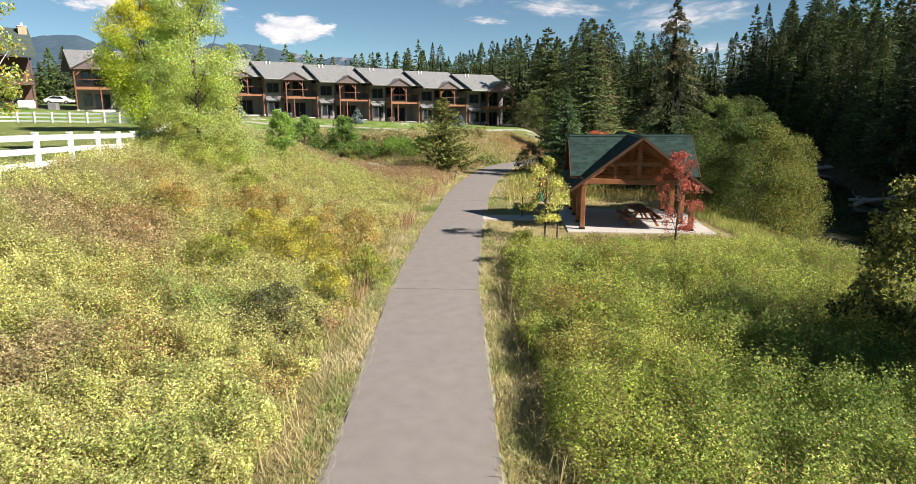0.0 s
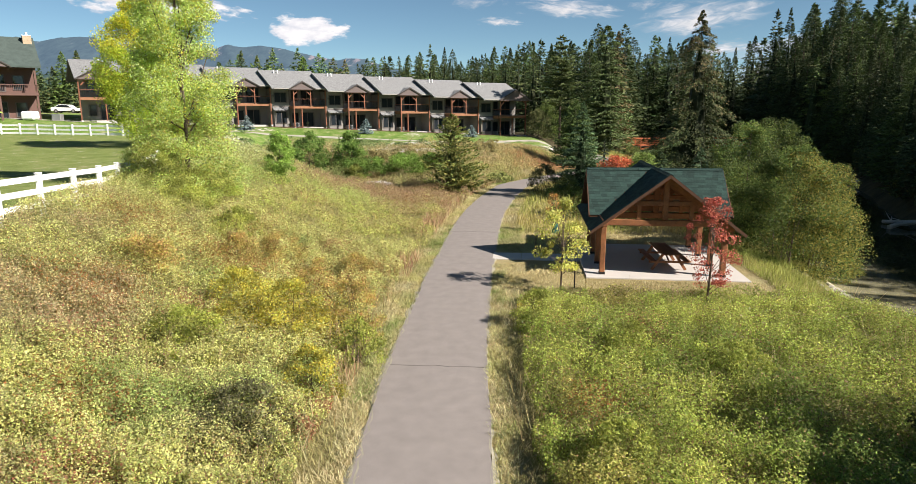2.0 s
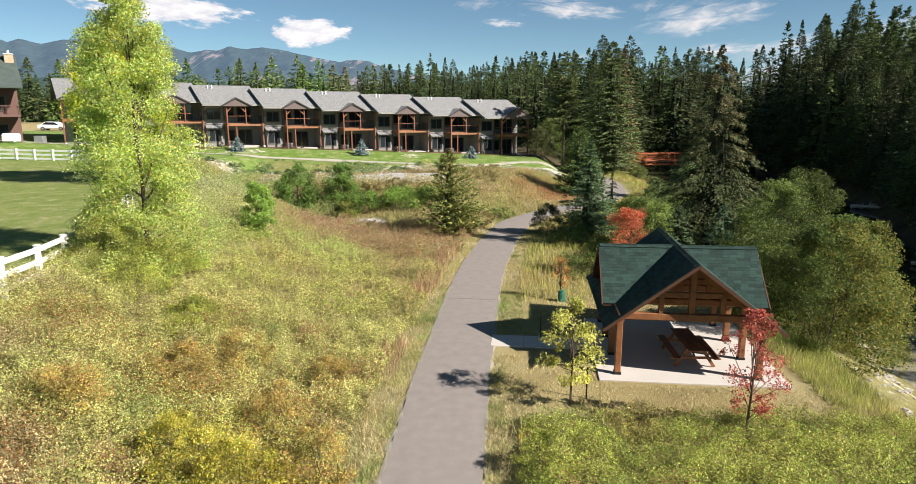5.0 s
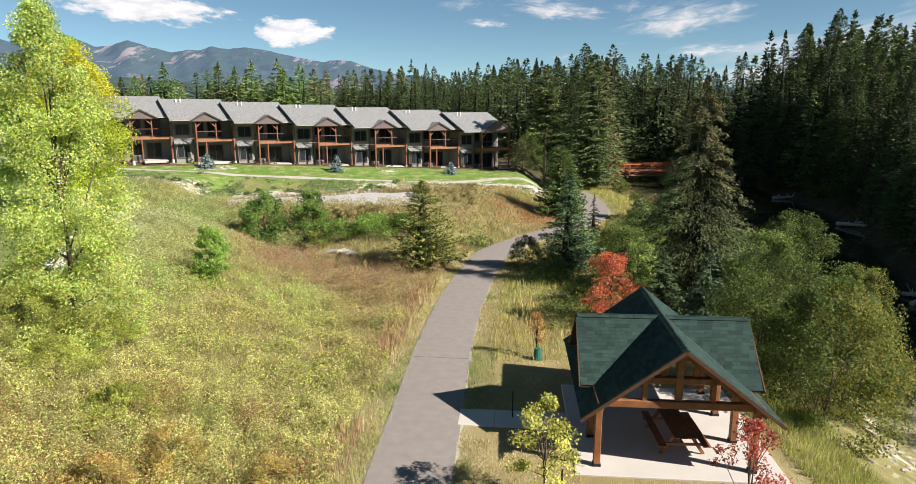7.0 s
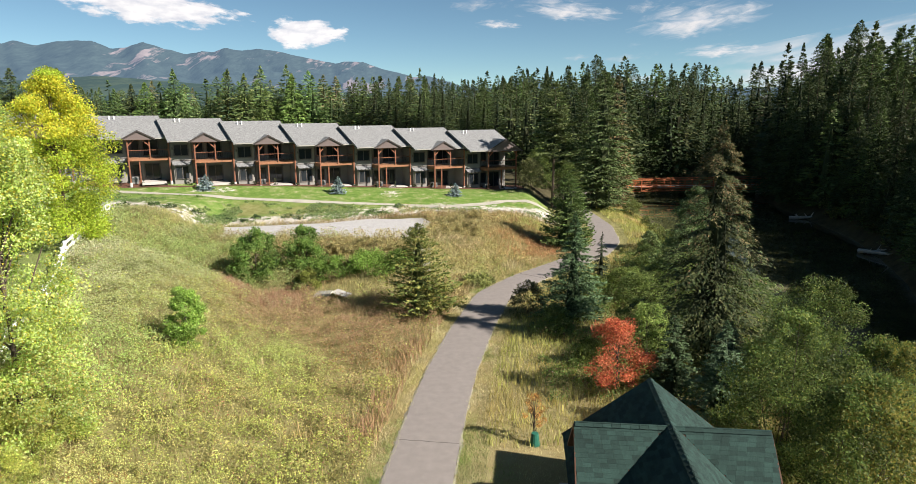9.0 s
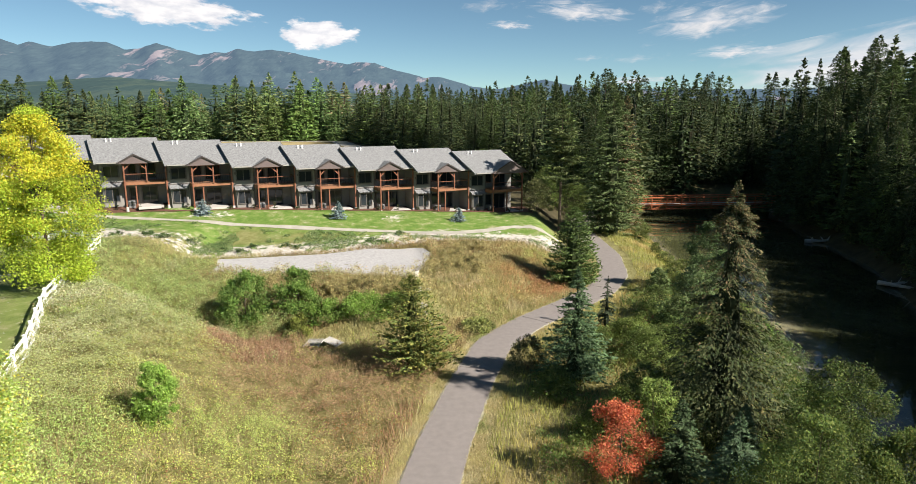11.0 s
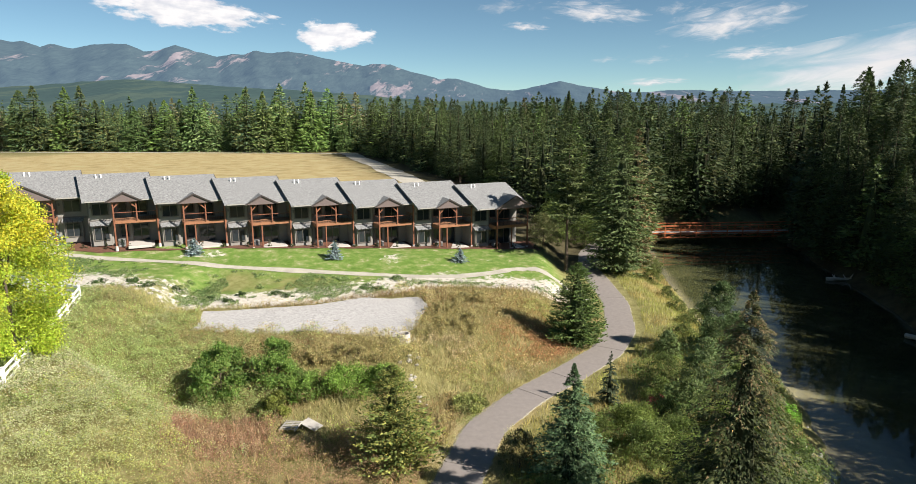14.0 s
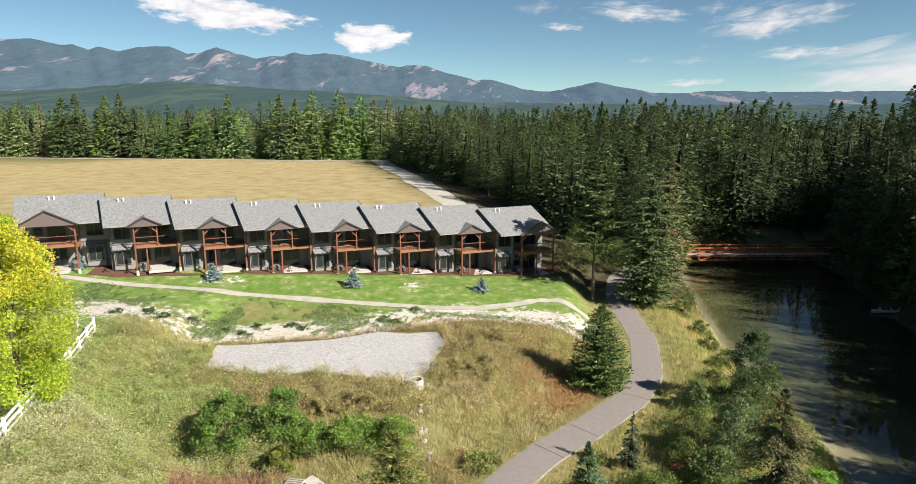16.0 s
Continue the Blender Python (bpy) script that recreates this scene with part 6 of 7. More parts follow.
RP = [(6.4, 9.9, 1.8, 0.75, ((0.16, 0.24, 0.05), (0.22, 0.30, 0.07))), (8.6, 11.6, 2.0, 0.75, ((0.16, 0.24, 0.05), (0.20, 0.27, 0.06))), (4.6, 8.6, 1.2, 0.5, ((0.18, 0.26, 0.055),)), (3.0, 16.0, 0.6, 0.5, ORNG), (5.2, 20.8, 0.7, 0.4, REDS), (1.6, 24.3, 0.45, 0.9, YEL), (3.1, 21.5, 0.5, 0.5, REDS)]
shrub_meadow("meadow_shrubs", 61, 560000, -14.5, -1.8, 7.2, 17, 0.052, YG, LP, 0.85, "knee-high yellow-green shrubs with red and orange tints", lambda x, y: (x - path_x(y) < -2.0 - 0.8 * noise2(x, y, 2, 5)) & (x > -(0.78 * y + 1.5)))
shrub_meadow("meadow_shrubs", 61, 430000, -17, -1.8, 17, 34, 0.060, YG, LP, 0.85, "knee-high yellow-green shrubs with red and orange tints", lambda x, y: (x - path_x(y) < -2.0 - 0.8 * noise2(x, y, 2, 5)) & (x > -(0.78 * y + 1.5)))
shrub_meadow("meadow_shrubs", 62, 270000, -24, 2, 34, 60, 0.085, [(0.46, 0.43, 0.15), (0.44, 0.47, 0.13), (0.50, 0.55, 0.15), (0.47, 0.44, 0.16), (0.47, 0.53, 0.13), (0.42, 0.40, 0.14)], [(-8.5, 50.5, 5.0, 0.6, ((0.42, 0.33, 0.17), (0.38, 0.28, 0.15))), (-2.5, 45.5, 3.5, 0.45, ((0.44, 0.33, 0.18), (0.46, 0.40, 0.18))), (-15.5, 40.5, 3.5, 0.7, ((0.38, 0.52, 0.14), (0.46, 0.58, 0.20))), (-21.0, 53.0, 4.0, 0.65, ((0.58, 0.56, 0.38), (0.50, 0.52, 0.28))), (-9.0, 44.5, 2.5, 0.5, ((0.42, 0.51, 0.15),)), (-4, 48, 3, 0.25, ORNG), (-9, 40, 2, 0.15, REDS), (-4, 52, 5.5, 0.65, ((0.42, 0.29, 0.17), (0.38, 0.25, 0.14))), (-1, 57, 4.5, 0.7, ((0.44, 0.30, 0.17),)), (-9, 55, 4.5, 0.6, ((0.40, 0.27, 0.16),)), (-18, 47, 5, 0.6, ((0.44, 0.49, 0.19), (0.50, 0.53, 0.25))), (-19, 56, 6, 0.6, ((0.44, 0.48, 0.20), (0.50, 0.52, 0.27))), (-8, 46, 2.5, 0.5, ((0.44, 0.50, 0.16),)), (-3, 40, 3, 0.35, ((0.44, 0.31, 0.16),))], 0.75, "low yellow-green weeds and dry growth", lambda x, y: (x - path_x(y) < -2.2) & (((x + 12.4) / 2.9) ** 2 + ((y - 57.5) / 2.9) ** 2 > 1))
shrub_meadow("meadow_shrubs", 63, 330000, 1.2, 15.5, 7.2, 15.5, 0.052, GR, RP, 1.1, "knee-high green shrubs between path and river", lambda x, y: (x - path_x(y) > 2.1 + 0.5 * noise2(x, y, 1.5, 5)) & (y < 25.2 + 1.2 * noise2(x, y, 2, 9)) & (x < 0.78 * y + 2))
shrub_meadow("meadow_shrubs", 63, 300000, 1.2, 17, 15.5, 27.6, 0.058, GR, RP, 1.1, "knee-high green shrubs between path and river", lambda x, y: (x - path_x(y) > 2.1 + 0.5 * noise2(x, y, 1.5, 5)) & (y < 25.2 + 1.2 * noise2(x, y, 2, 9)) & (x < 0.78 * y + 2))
blades("meadow_grass", 64, 24000, -17, 16, 4, 60, 0.75, 0.02, DRY, "tall dry grass stems among the shrubs", lambda x, y: (np.abs(x - path_x(y)) > 2.0) & (noise2(x, y, 3, 77) > 0.42) & ~((x > 0.5) & (y > 26.5)))
blades("verge_grass", 65, 320000, -5, 6, 4, 75, 0.14, 0.016, [(0.50, 0.45, 0.26), (0.48, 0.41, 0.20), (0.40, 0.38, 0.15), (0.56, 0.49, 0.28), (0.24, 0.30, 0.085)], "short dry verge grass along the path", lambda x, y: np.abs(x - path_x(y)) < 2.6, lean=0.6)
blades("verge_grass", 75, 240000, -3, 4, 4, 42, 0.12, 0.014, [(0.30, 0.34, 0.10), (0.46, 0.42, 0.20), (0.24, 0.32, 0.085), (0.54, 0.49, 0.28)], "short green and straw-coloured grass tufts at the asphalt edge", lambda x, y: (np.abs(x - path_x(y)) < 1.95) & (noise2(x, y, 0.6, 76) > 0.45), lean=0.7)
blades("pavilion_grass", 66, 60000, 1.0, 14, 25.8, 50, 0.11, 0.02, [(0.45, 0.39, 0.19), (0.53, 0.46, 0.25), (0.32, 0.35, 0.11)], "short dry grass round the pavilion", lambda x, y: (x - path_x(y) > 1.5) & (x < 13), lean=0.6)
blades("tall_grass", 67, 90000, 1.5, 30, 36, 112, 0.5, 0.026, [(0.54, 0.42, 0.18), (0.48, 0.39, 0.14), (0.40, 0.40, 0.11), (0.30, 0.34, 0.085)], "tall tawny grass between path and river", lambda x, y: (x - path_x(y) > 2.3) & ((y > 38) | (x > 12)))
blades("tall_grass", 68, 150000, -36, 16, 56, 90, 0.52, 0.028, RUSTY, "tall rusty brown meadow grass", lambda x, y: (x - path_x(y) < -2.0) & ((y > 66) | (x > -7) | (noise2(x, y, 5, 33) > 0.42)) & ((x > -16) | (y > 77) | (noise2(x, y, 0.5, 34, 1) > 0.6)) & (y < bank_line(x) - 0.6 + noise2(x, y, 3, 3) * 1.2), patches=[(-14, 58.5, 3.2, 0.8, ((0.34, 0.17, 0.10), (0.40, 0.22, 0.12))), (-10, 69.5, 4.5, 0.6, ((0.30, 0.21, 0.10),)), (-18, 70, 4, 0.5, ((0.30, 0.22, 0.10),)), (9, 76, 5, 0.6, ((0.50, 0.31, 0.15), (0.46, 0.26, 0.14))), (6, 82, 5, 0.5, ((0.44, 0.28, 0.12),)), (-28, 66, 9, 0.85, ((0.38, 0.41, 0.13), (0.45, 0.46, 0.19))), (-22, 60, 7, 0.75, ((0.37, 0.40, 0.13), (0.44, 0.43, 0.18))), (-25, 75, 5, 0.7, ((0.44, 0.44, 0.15),)), (-8, 86, 9, 0.5, ((0.32, 0.22, 0.12),)), (3, 76, 4, 0.5, ((0.40, 0.36, 0.16),))], lean=0.45)
blades("bank_grass", 69, 60000, 9, 26, 24, 40, 0.38, 0.02, [(0.50, 0.42, 0.17), (0.40, 0.41, 0.12), (0.32, 0.38, 0.09)], "tall grass on the river bank", lambda x, y: x > 12.2)
blades("rust_grass", 70, 14000, -18, -8, 52, 62, 0.6, 0.03, [(0.38, 0.23, 0.15), (0.44, 0.31, 0.19), (0.34, 0.20, 0.13)], "patch of reddish brown dry grass", lambda x, y: ((x + 12.4) / 3.3) ** 2 + ((y - 57.5) / 3.4) ** 2 + (noise2(x, y, 1.6, 8, 3) - 0.5) * 3.0 < 0.9)
blades("rust_grass", 71, 14000, -5.5, 0, 12, 60, 0.65, 0.025, [(0.40, 0.23, 0.14), (0.48, 0.34, 0.19), (0.37, 0.21, 0.12)], "reddish dry grass along the path edge", lambda x, y: (path_x(y) - x > 2.1) & (path_x(y) - x < 3.4) & (noise2(x * 0, y, 5, 18) > 0.5), lean=0.3)

shrub_meadow("meadow_shrubs", 84, 70000, -15, -1.8, -8, 17, 0.11, YG, (), 0.8, "knee-high yellow-green shrubs along the path", lambda x, y: (x - path_x(y) < -2.2) & ((y < 7.2) | (x < -(0.78 * y + 1.5))))
shrub_meadow("meadow_shrubs", 85, 70000, 1.2, 16, -8, 17, 0.11, GR, (), 0.9, "knee-high green shrubs between path and river", lambda x, y: (x - path_x(y) > 2.3) & ((y < 7.2) | (x > 0.78 * y + 2)))
TAWNY = [(0.58, 0.52, 0.26), (0.52, 0.39, 0.18), (0.48, 0.44, 0.18), (0.55, 0.45, 0.20), (0.46, 0.44, 0.16), (0.60, 0.54, 0.30)]
OLIVE_BROWN, RED_BROWN, STRAW = ((0.39, 0.36, 0.155), (0.46, 0.41, 0.19), (0.42, 0.34, 0.15)), ((0.54, 0.30, 0.15), (0.58, 0.37, 0.18), (0.48, 0.25, 0.13)), ((0.60, 0.49, 0.29), (0.55, 0.43, 0.24))
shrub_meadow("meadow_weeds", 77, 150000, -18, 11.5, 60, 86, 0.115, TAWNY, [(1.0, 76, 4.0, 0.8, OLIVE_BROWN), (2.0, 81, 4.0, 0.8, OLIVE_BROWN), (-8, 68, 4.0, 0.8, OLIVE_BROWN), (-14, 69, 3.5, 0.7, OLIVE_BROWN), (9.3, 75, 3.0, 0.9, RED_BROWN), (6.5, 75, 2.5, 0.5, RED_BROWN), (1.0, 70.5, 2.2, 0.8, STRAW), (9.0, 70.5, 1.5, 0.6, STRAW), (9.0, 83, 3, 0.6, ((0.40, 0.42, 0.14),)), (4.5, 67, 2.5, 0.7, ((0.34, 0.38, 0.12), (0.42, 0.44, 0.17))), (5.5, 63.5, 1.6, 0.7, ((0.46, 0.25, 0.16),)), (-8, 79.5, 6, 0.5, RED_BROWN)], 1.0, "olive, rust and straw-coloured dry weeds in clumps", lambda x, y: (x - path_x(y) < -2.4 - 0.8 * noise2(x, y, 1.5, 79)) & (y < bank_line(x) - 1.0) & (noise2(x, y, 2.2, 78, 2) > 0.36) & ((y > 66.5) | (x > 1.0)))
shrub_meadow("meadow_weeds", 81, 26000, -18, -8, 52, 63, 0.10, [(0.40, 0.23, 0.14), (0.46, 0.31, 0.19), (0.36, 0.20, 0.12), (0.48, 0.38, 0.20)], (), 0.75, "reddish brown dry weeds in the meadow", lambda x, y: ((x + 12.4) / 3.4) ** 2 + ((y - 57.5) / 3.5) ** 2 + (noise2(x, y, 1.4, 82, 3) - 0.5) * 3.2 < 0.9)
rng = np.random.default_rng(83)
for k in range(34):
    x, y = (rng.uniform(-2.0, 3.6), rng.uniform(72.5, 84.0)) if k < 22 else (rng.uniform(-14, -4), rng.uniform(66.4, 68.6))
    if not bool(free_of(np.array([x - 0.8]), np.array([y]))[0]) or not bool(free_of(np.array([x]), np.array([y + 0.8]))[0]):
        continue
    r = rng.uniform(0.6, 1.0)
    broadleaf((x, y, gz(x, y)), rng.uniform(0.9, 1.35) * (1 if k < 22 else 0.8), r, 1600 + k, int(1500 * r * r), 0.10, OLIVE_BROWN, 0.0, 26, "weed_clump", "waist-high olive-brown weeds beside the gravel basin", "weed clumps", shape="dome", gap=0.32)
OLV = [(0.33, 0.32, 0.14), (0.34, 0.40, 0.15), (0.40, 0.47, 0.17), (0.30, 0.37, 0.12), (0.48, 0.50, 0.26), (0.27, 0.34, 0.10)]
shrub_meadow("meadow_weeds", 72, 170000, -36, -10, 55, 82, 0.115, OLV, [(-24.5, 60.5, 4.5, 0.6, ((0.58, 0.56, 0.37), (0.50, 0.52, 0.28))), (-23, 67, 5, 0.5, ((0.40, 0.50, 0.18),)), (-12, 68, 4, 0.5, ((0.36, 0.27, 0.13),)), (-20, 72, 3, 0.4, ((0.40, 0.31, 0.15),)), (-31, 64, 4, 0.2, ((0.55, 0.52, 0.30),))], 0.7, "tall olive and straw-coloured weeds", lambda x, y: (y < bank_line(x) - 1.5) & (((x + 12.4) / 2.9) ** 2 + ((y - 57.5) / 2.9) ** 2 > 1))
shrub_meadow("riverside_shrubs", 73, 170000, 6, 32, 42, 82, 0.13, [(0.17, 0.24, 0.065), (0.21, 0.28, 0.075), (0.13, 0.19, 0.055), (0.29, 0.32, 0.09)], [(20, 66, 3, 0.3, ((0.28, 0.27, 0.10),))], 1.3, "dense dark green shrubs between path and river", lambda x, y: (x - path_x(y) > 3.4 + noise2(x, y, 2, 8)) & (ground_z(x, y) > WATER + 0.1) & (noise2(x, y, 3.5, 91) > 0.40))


def bank_patch(x, y):
    """Patches of low weeds on the bank, off the track."""
    u = y - bank_line(x)
    return (u > 0.3) & (y < 90.2) & (x - path_x(y) < -3.5) & (x > -44) & (noise2(x, y, 3.2, 91, 3) + 0.07 * np.exp(-((u - 2.5) ** 2) / 4) + 0.7 * (noise2(x, y, 0.8, 93, 2) - 0.5) > 0.58)


rng = np.random.default_rng(73)
wx, wy = scatter(rng, 110000, -44, 14, 79, 91)
ok = bank_patch(wx, wy)
wx, wy = wx[ok], wy[ok]
wz = ground_z(wx, wy) + 0.28 * rng.uniform(0, 1, len(wx)) * noise2(wx, wy, 0.8, 92, 2) * 1.6 + 0.03
tagged(quads("bank_weeds", leaves_at(rng, np.c_[wx, wy, wz], 0.15, 0.1, 0.6), shades(rng, len(wx), ((0.19, 0.29, 0.10), (0.24, 0.33, 0.12), (0.15, 0.23, 0.09), (0.34, 0.38, 0.18)), 0.3), M_LEAF), "low green weeds in patches on the sandy bank", "weeds", kind="stuff")


# ---- mountains and clouds ----
MTN_AZ = [-75, -60, -50, -44, -38.8, -37.1, -36.3, -35.4, -34.7, -33.4, -32.0, -29.8, -28.6, -27.6, -26.3, -24.8, -23.2, -22.1, -21.2, -20.3, -19.1, -17.7, -15.8, -13.6, -11.6, -10.4, -9.1, -8.1, -6.1, -4.9, -3.6, -0.6, 1.5, 2.5, 5.4, 7.4, 10.3, 12.6, 14.9, 20, 40, 70]
MTN_EL = [3.0, 3.6, 4.0, 4.8, 5.1, 4.76, 4.84, 4.48, 4.76, 4.44, 4.84, 5.02, 4.46, 4.54, 5.07, 4.59, 4.22, 4.48, 4.41, 4.8, 4.55, 4.76, 4.56, 4.03, 3.71, 3.87, 3.83, 3.4, 2.97, 2.63, 2.68, 1.84, 1.64, 1.83, 2.45, 2.05, 1.5, 1.49, 1.66, 1.5, 1.4, 1.4]
EYE_C = (4.0, 15.0, 18.0)


def range_mesh(name, r0, r1, top_el, az, rows, cols, jag, seed, material, label):
    """A mountain side from its foot at r0 to its crest at r1, seen from afar."""
    vs = []
    a = np.linspace(az[0], az[1], cols)
    el = top_el(a)
    for i in range(rows):
        f = i / (rows - 1)
        r = r0 + (r1 - r0) * f
        crest = np.tan(np.radians(el)) * r1
        hgt = crest * f ** 1.35
        px, py = EYE_C[0] + r * np.sin(np.radians(a)), EYE_C[1] + r * np.cos(np.radians(a))
        ridge = np.abs(noise2(px, py, 430, seed, 5) - 0.5) * 2
        hgt = hgt * (1 - jag * ridge * (1 - f) ** 0.6 * 1.1) + (noise2(px, py, 160, seed + 3, 4) - 0.5) * crest * 0.2 * (1 - f) ** 0.7 * (f > 0)
        spur = 1 - np.abs(2 * noise2(a + 5.5 * f + 1.6 * noise2(a, f + 0 * a, 2.5, seed + 11, 2), f * 3.0 - 0.3 * a, 2.2, seed + 8, 4) - 1)
        hgt = hgt + (spur - 0.6) * crest * 0.2 * f ** 0.6 * (1 - f) ** 0.45
        hgt = hgt + (noise2(px, py, 40, seed + 5, 3) - 0.5) * 9 * (f > 0)
        vs += list(zip(px, py, hgt + 4 + 14 * f))
    fs = [(i * cols + j, i * cols + j + 1, (i + 1) * cols + j + 1, (i + 1) * cols + j) for i in range(rows - 1) for j in range(cols - 1)]
    me = bpy.data.meshes.new(name)
    me.from_pydata(vs, [], fs)
    me.polygons.foreach_set("use_smooth", np.ones(len(fs), bool))
    me.materials.append(material)
    return tagged(new(name, me), label, "mountain", kind="structure")


def far_mat(name, forest, rock, air, rock_from, glow):
    m = bpy.data.materials.new(name)
    m.use_nodes = True
    n, l = m.node_tree.nodes, m.node_tree.links
    b = n["Principled BSDF"]
    geo = n.new("ShaderNodeNewGeometry")
    t = n.new("ShaderNodeTexNoise")
    t.inputs["Scale"].default_value, t.inputs["Detail"].default_value = 0.0075, 11
    t.inputs["Roughness"].default_value = 0.62
    mp = n.new("ShaderNodeMapping")
    mp.inputs["Scale"].default_value = (1.1, 0.14, 0.6)
    l.new(geo.outputs["Position"], mp.inputs["Vector"])
    l.new(mp.outputs[0], t.inputs["Vector"])
    r = n.new("ShaderNodeValToRGB")
    r.color_ramp.elements[0].position, r.color_ramp.elements[0].color = rock_from, (*forest, 1)
    r.color_ramp.elements[1].position, r.color_ramp.elements[1].color = rock_from + 0.05, (*rock, 1)
    l.new(t.outputs["Fac"], r.inputs[0])
    t2 = n.new("ShaderNodeTexNoise")
    t2.inputs["Scale"].default_value, t2.inputs["Detail"].default_value = 0.06, 10
    t2.inputs["Roughness"].default_value = 0.75
    l.new(mp.outputs[0], t2.inputs["Vector"])
    mx = n.new("ShaderNodeMix")
    mx.data_type, mx.blend_type = "RGBA", "MULTIPLY"
    mx.inputs["Factor"].default_value = 0.9
    l.new(r.outputs[0], mx.inputs["A"])
    l.new(t2.outputs["Color"], mx.inputs["B"])
    l.new(t2.outputs["Fac"], mx.inputs["B"])
    l.new(mx.outputs["Result"], b.inputs["Base Color"])
    b.inputs["Roughness"].default_value = 1.0
    b.inputs["Specular IOR Level"].default_value = 0.0
    # blue emission paints the haze of the air over these slopes
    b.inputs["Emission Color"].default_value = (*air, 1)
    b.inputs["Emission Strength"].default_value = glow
    return m


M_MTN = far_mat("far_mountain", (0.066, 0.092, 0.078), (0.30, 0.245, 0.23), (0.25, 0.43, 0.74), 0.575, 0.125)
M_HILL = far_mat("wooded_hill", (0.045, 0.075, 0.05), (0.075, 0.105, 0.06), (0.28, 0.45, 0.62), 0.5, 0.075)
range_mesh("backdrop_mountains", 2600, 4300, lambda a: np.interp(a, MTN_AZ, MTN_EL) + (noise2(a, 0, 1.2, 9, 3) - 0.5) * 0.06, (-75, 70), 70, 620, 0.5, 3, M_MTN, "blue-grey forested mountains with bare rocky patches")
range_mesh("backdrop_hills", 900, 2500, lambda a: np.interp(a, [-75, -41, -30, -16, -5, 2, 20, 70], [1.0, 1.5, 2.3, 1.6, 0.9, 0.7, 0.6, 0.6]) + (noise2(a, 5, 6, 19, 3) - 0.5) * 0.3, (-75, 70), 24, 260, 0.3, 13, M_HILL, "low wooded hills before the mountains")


def cloud_mat(name, scale, stretch, low, high, bright, soft, shade=0.75, twist=0.0):
    """Cloud on a far backdrop: thick in the middle of its sheet, frayed at the rim."""
    m = bpy.data.materials.new(name)
    m.use_nodes = True
    n, l = m.node_tree.nodes, m.node_tree.links
    n.remove(n["Principled BSDF"])
    out = n["Material Output"]
    tc = n.new("ShaderNodeTexCoord")
    mp = n.new("ShaderNodeMapping")
    mp.inputs["Scale"].default_value = stretch
    l.new(tc.outputs["Object"], mp.inputs["Vector"])
    t = n.new("ShaderNodeTexNoise")
    t.inputs["Scale"].default_value, t.inputs["Detail"].default_value = scale, 8
    t.inputs["Roughness"].default_value, t.inputs["Distortion"].default_value = 0.58, twist
    l.new(mp.outputs[0], t.inputs["Vector"])
    ln = n.new("ShaderNodeVectorMath")
    ln.operation = "LENGTH"
    l.new(tc.outputs["Object"], ln.inputs[0])
    sub = n.new("ShaderNodeMath")
    sub.operation = "MULTIPLY_ADD"
    sub.inputs[1].default_value = -soft
    l.new(ln.outputs["Value"], sub.inputs[0])
    l.new(t.outputs["Fac"], sub.inputs[2])
    mr = n.new("ShaderNodeMapRange")
    mr.interpolation_type = "SMOOTHSTEP"
    mr.inputs["From Min"].default_value, mr.inputs["From Max"].default_value = low, high
    l.new(sub.outputs[0], mr.inputs["Value"])
    em = n.new("ShaderNodeEmission")
    em.inputs["Strength"].default_value = bright
    t2 = n.new("ShaderNodeTexNoise")
    t2.inputs["Scale"].default_value, t2.inputs["Detail"].default_value = scale * 1.3, 5
    l.new(mp.outputs[0], t2.inputs["Vector"])
    cr = n.new("ShaderNodeValToRGB")
    cr.color_ramp.elements[0].position, cr.color_ramp.elements[0].color = 0.32, (shade * 0.93, shade * 0.97, shade * 1.05, 1)
    cr.color_ramp.elements[1].position, cr.color_ramp.elements[1].color = 0.58, (1, 0.99, 0.98, 1)
    l.new(t2.outputs["Fac"], cr.inputs[0])
    l.new(cr.outputs[0], em.inputs["Color"])
    tr = n.new("ShaderNodeBsdfTransparent")
    mx = n.new("ShaderNodeMixShader")
    l.new(mr.outputs[0], mx.inputs[0])
    l.new(tr.outputs[0], mx.inputs[1])
    l.new(em.outputs[0], mx.inputs[2])
    l.new(mx.outputs[0], out.inputs["Surface"])
    return m


def cloud(az, el, wide, high, material, label, tilt=0.0):
    """A sheet of cloud, wide by high degrees, far beyond the mountains."""
    r = 4600
    c = Vector((EYE_C[0] + r * math.sin(radians(az)) * math.cos(radians(el)), EYE_C[1] + r * math.cos(radians(az)) * math.cos(radians(el)), EYE_C[2] + r * math.sin(radians(el))))
    me = bpy.data.meshes.new("cloud")
    me.from_pydata([(-1, 0, -1), (1, 0, -1), (1, 0, 1), (-1, 0, 1)], [], [(0, 1, 2, 3)])
    me.materials.append(material)
    ob = tagged(new("backdrop_cloud", me), label, "cloud", "clouds", kind="structure")
    ob.matrix_basis = Matrix.Translation(c) @ pose(0, 0, 0, 0, tilt, -az) @ Matrix.Diagonal((r * math.tan(radians(wide / 2)), 1, r * math.tan(radians(high / 2)), 1))
    ob.visible_shadow = False
    return ob


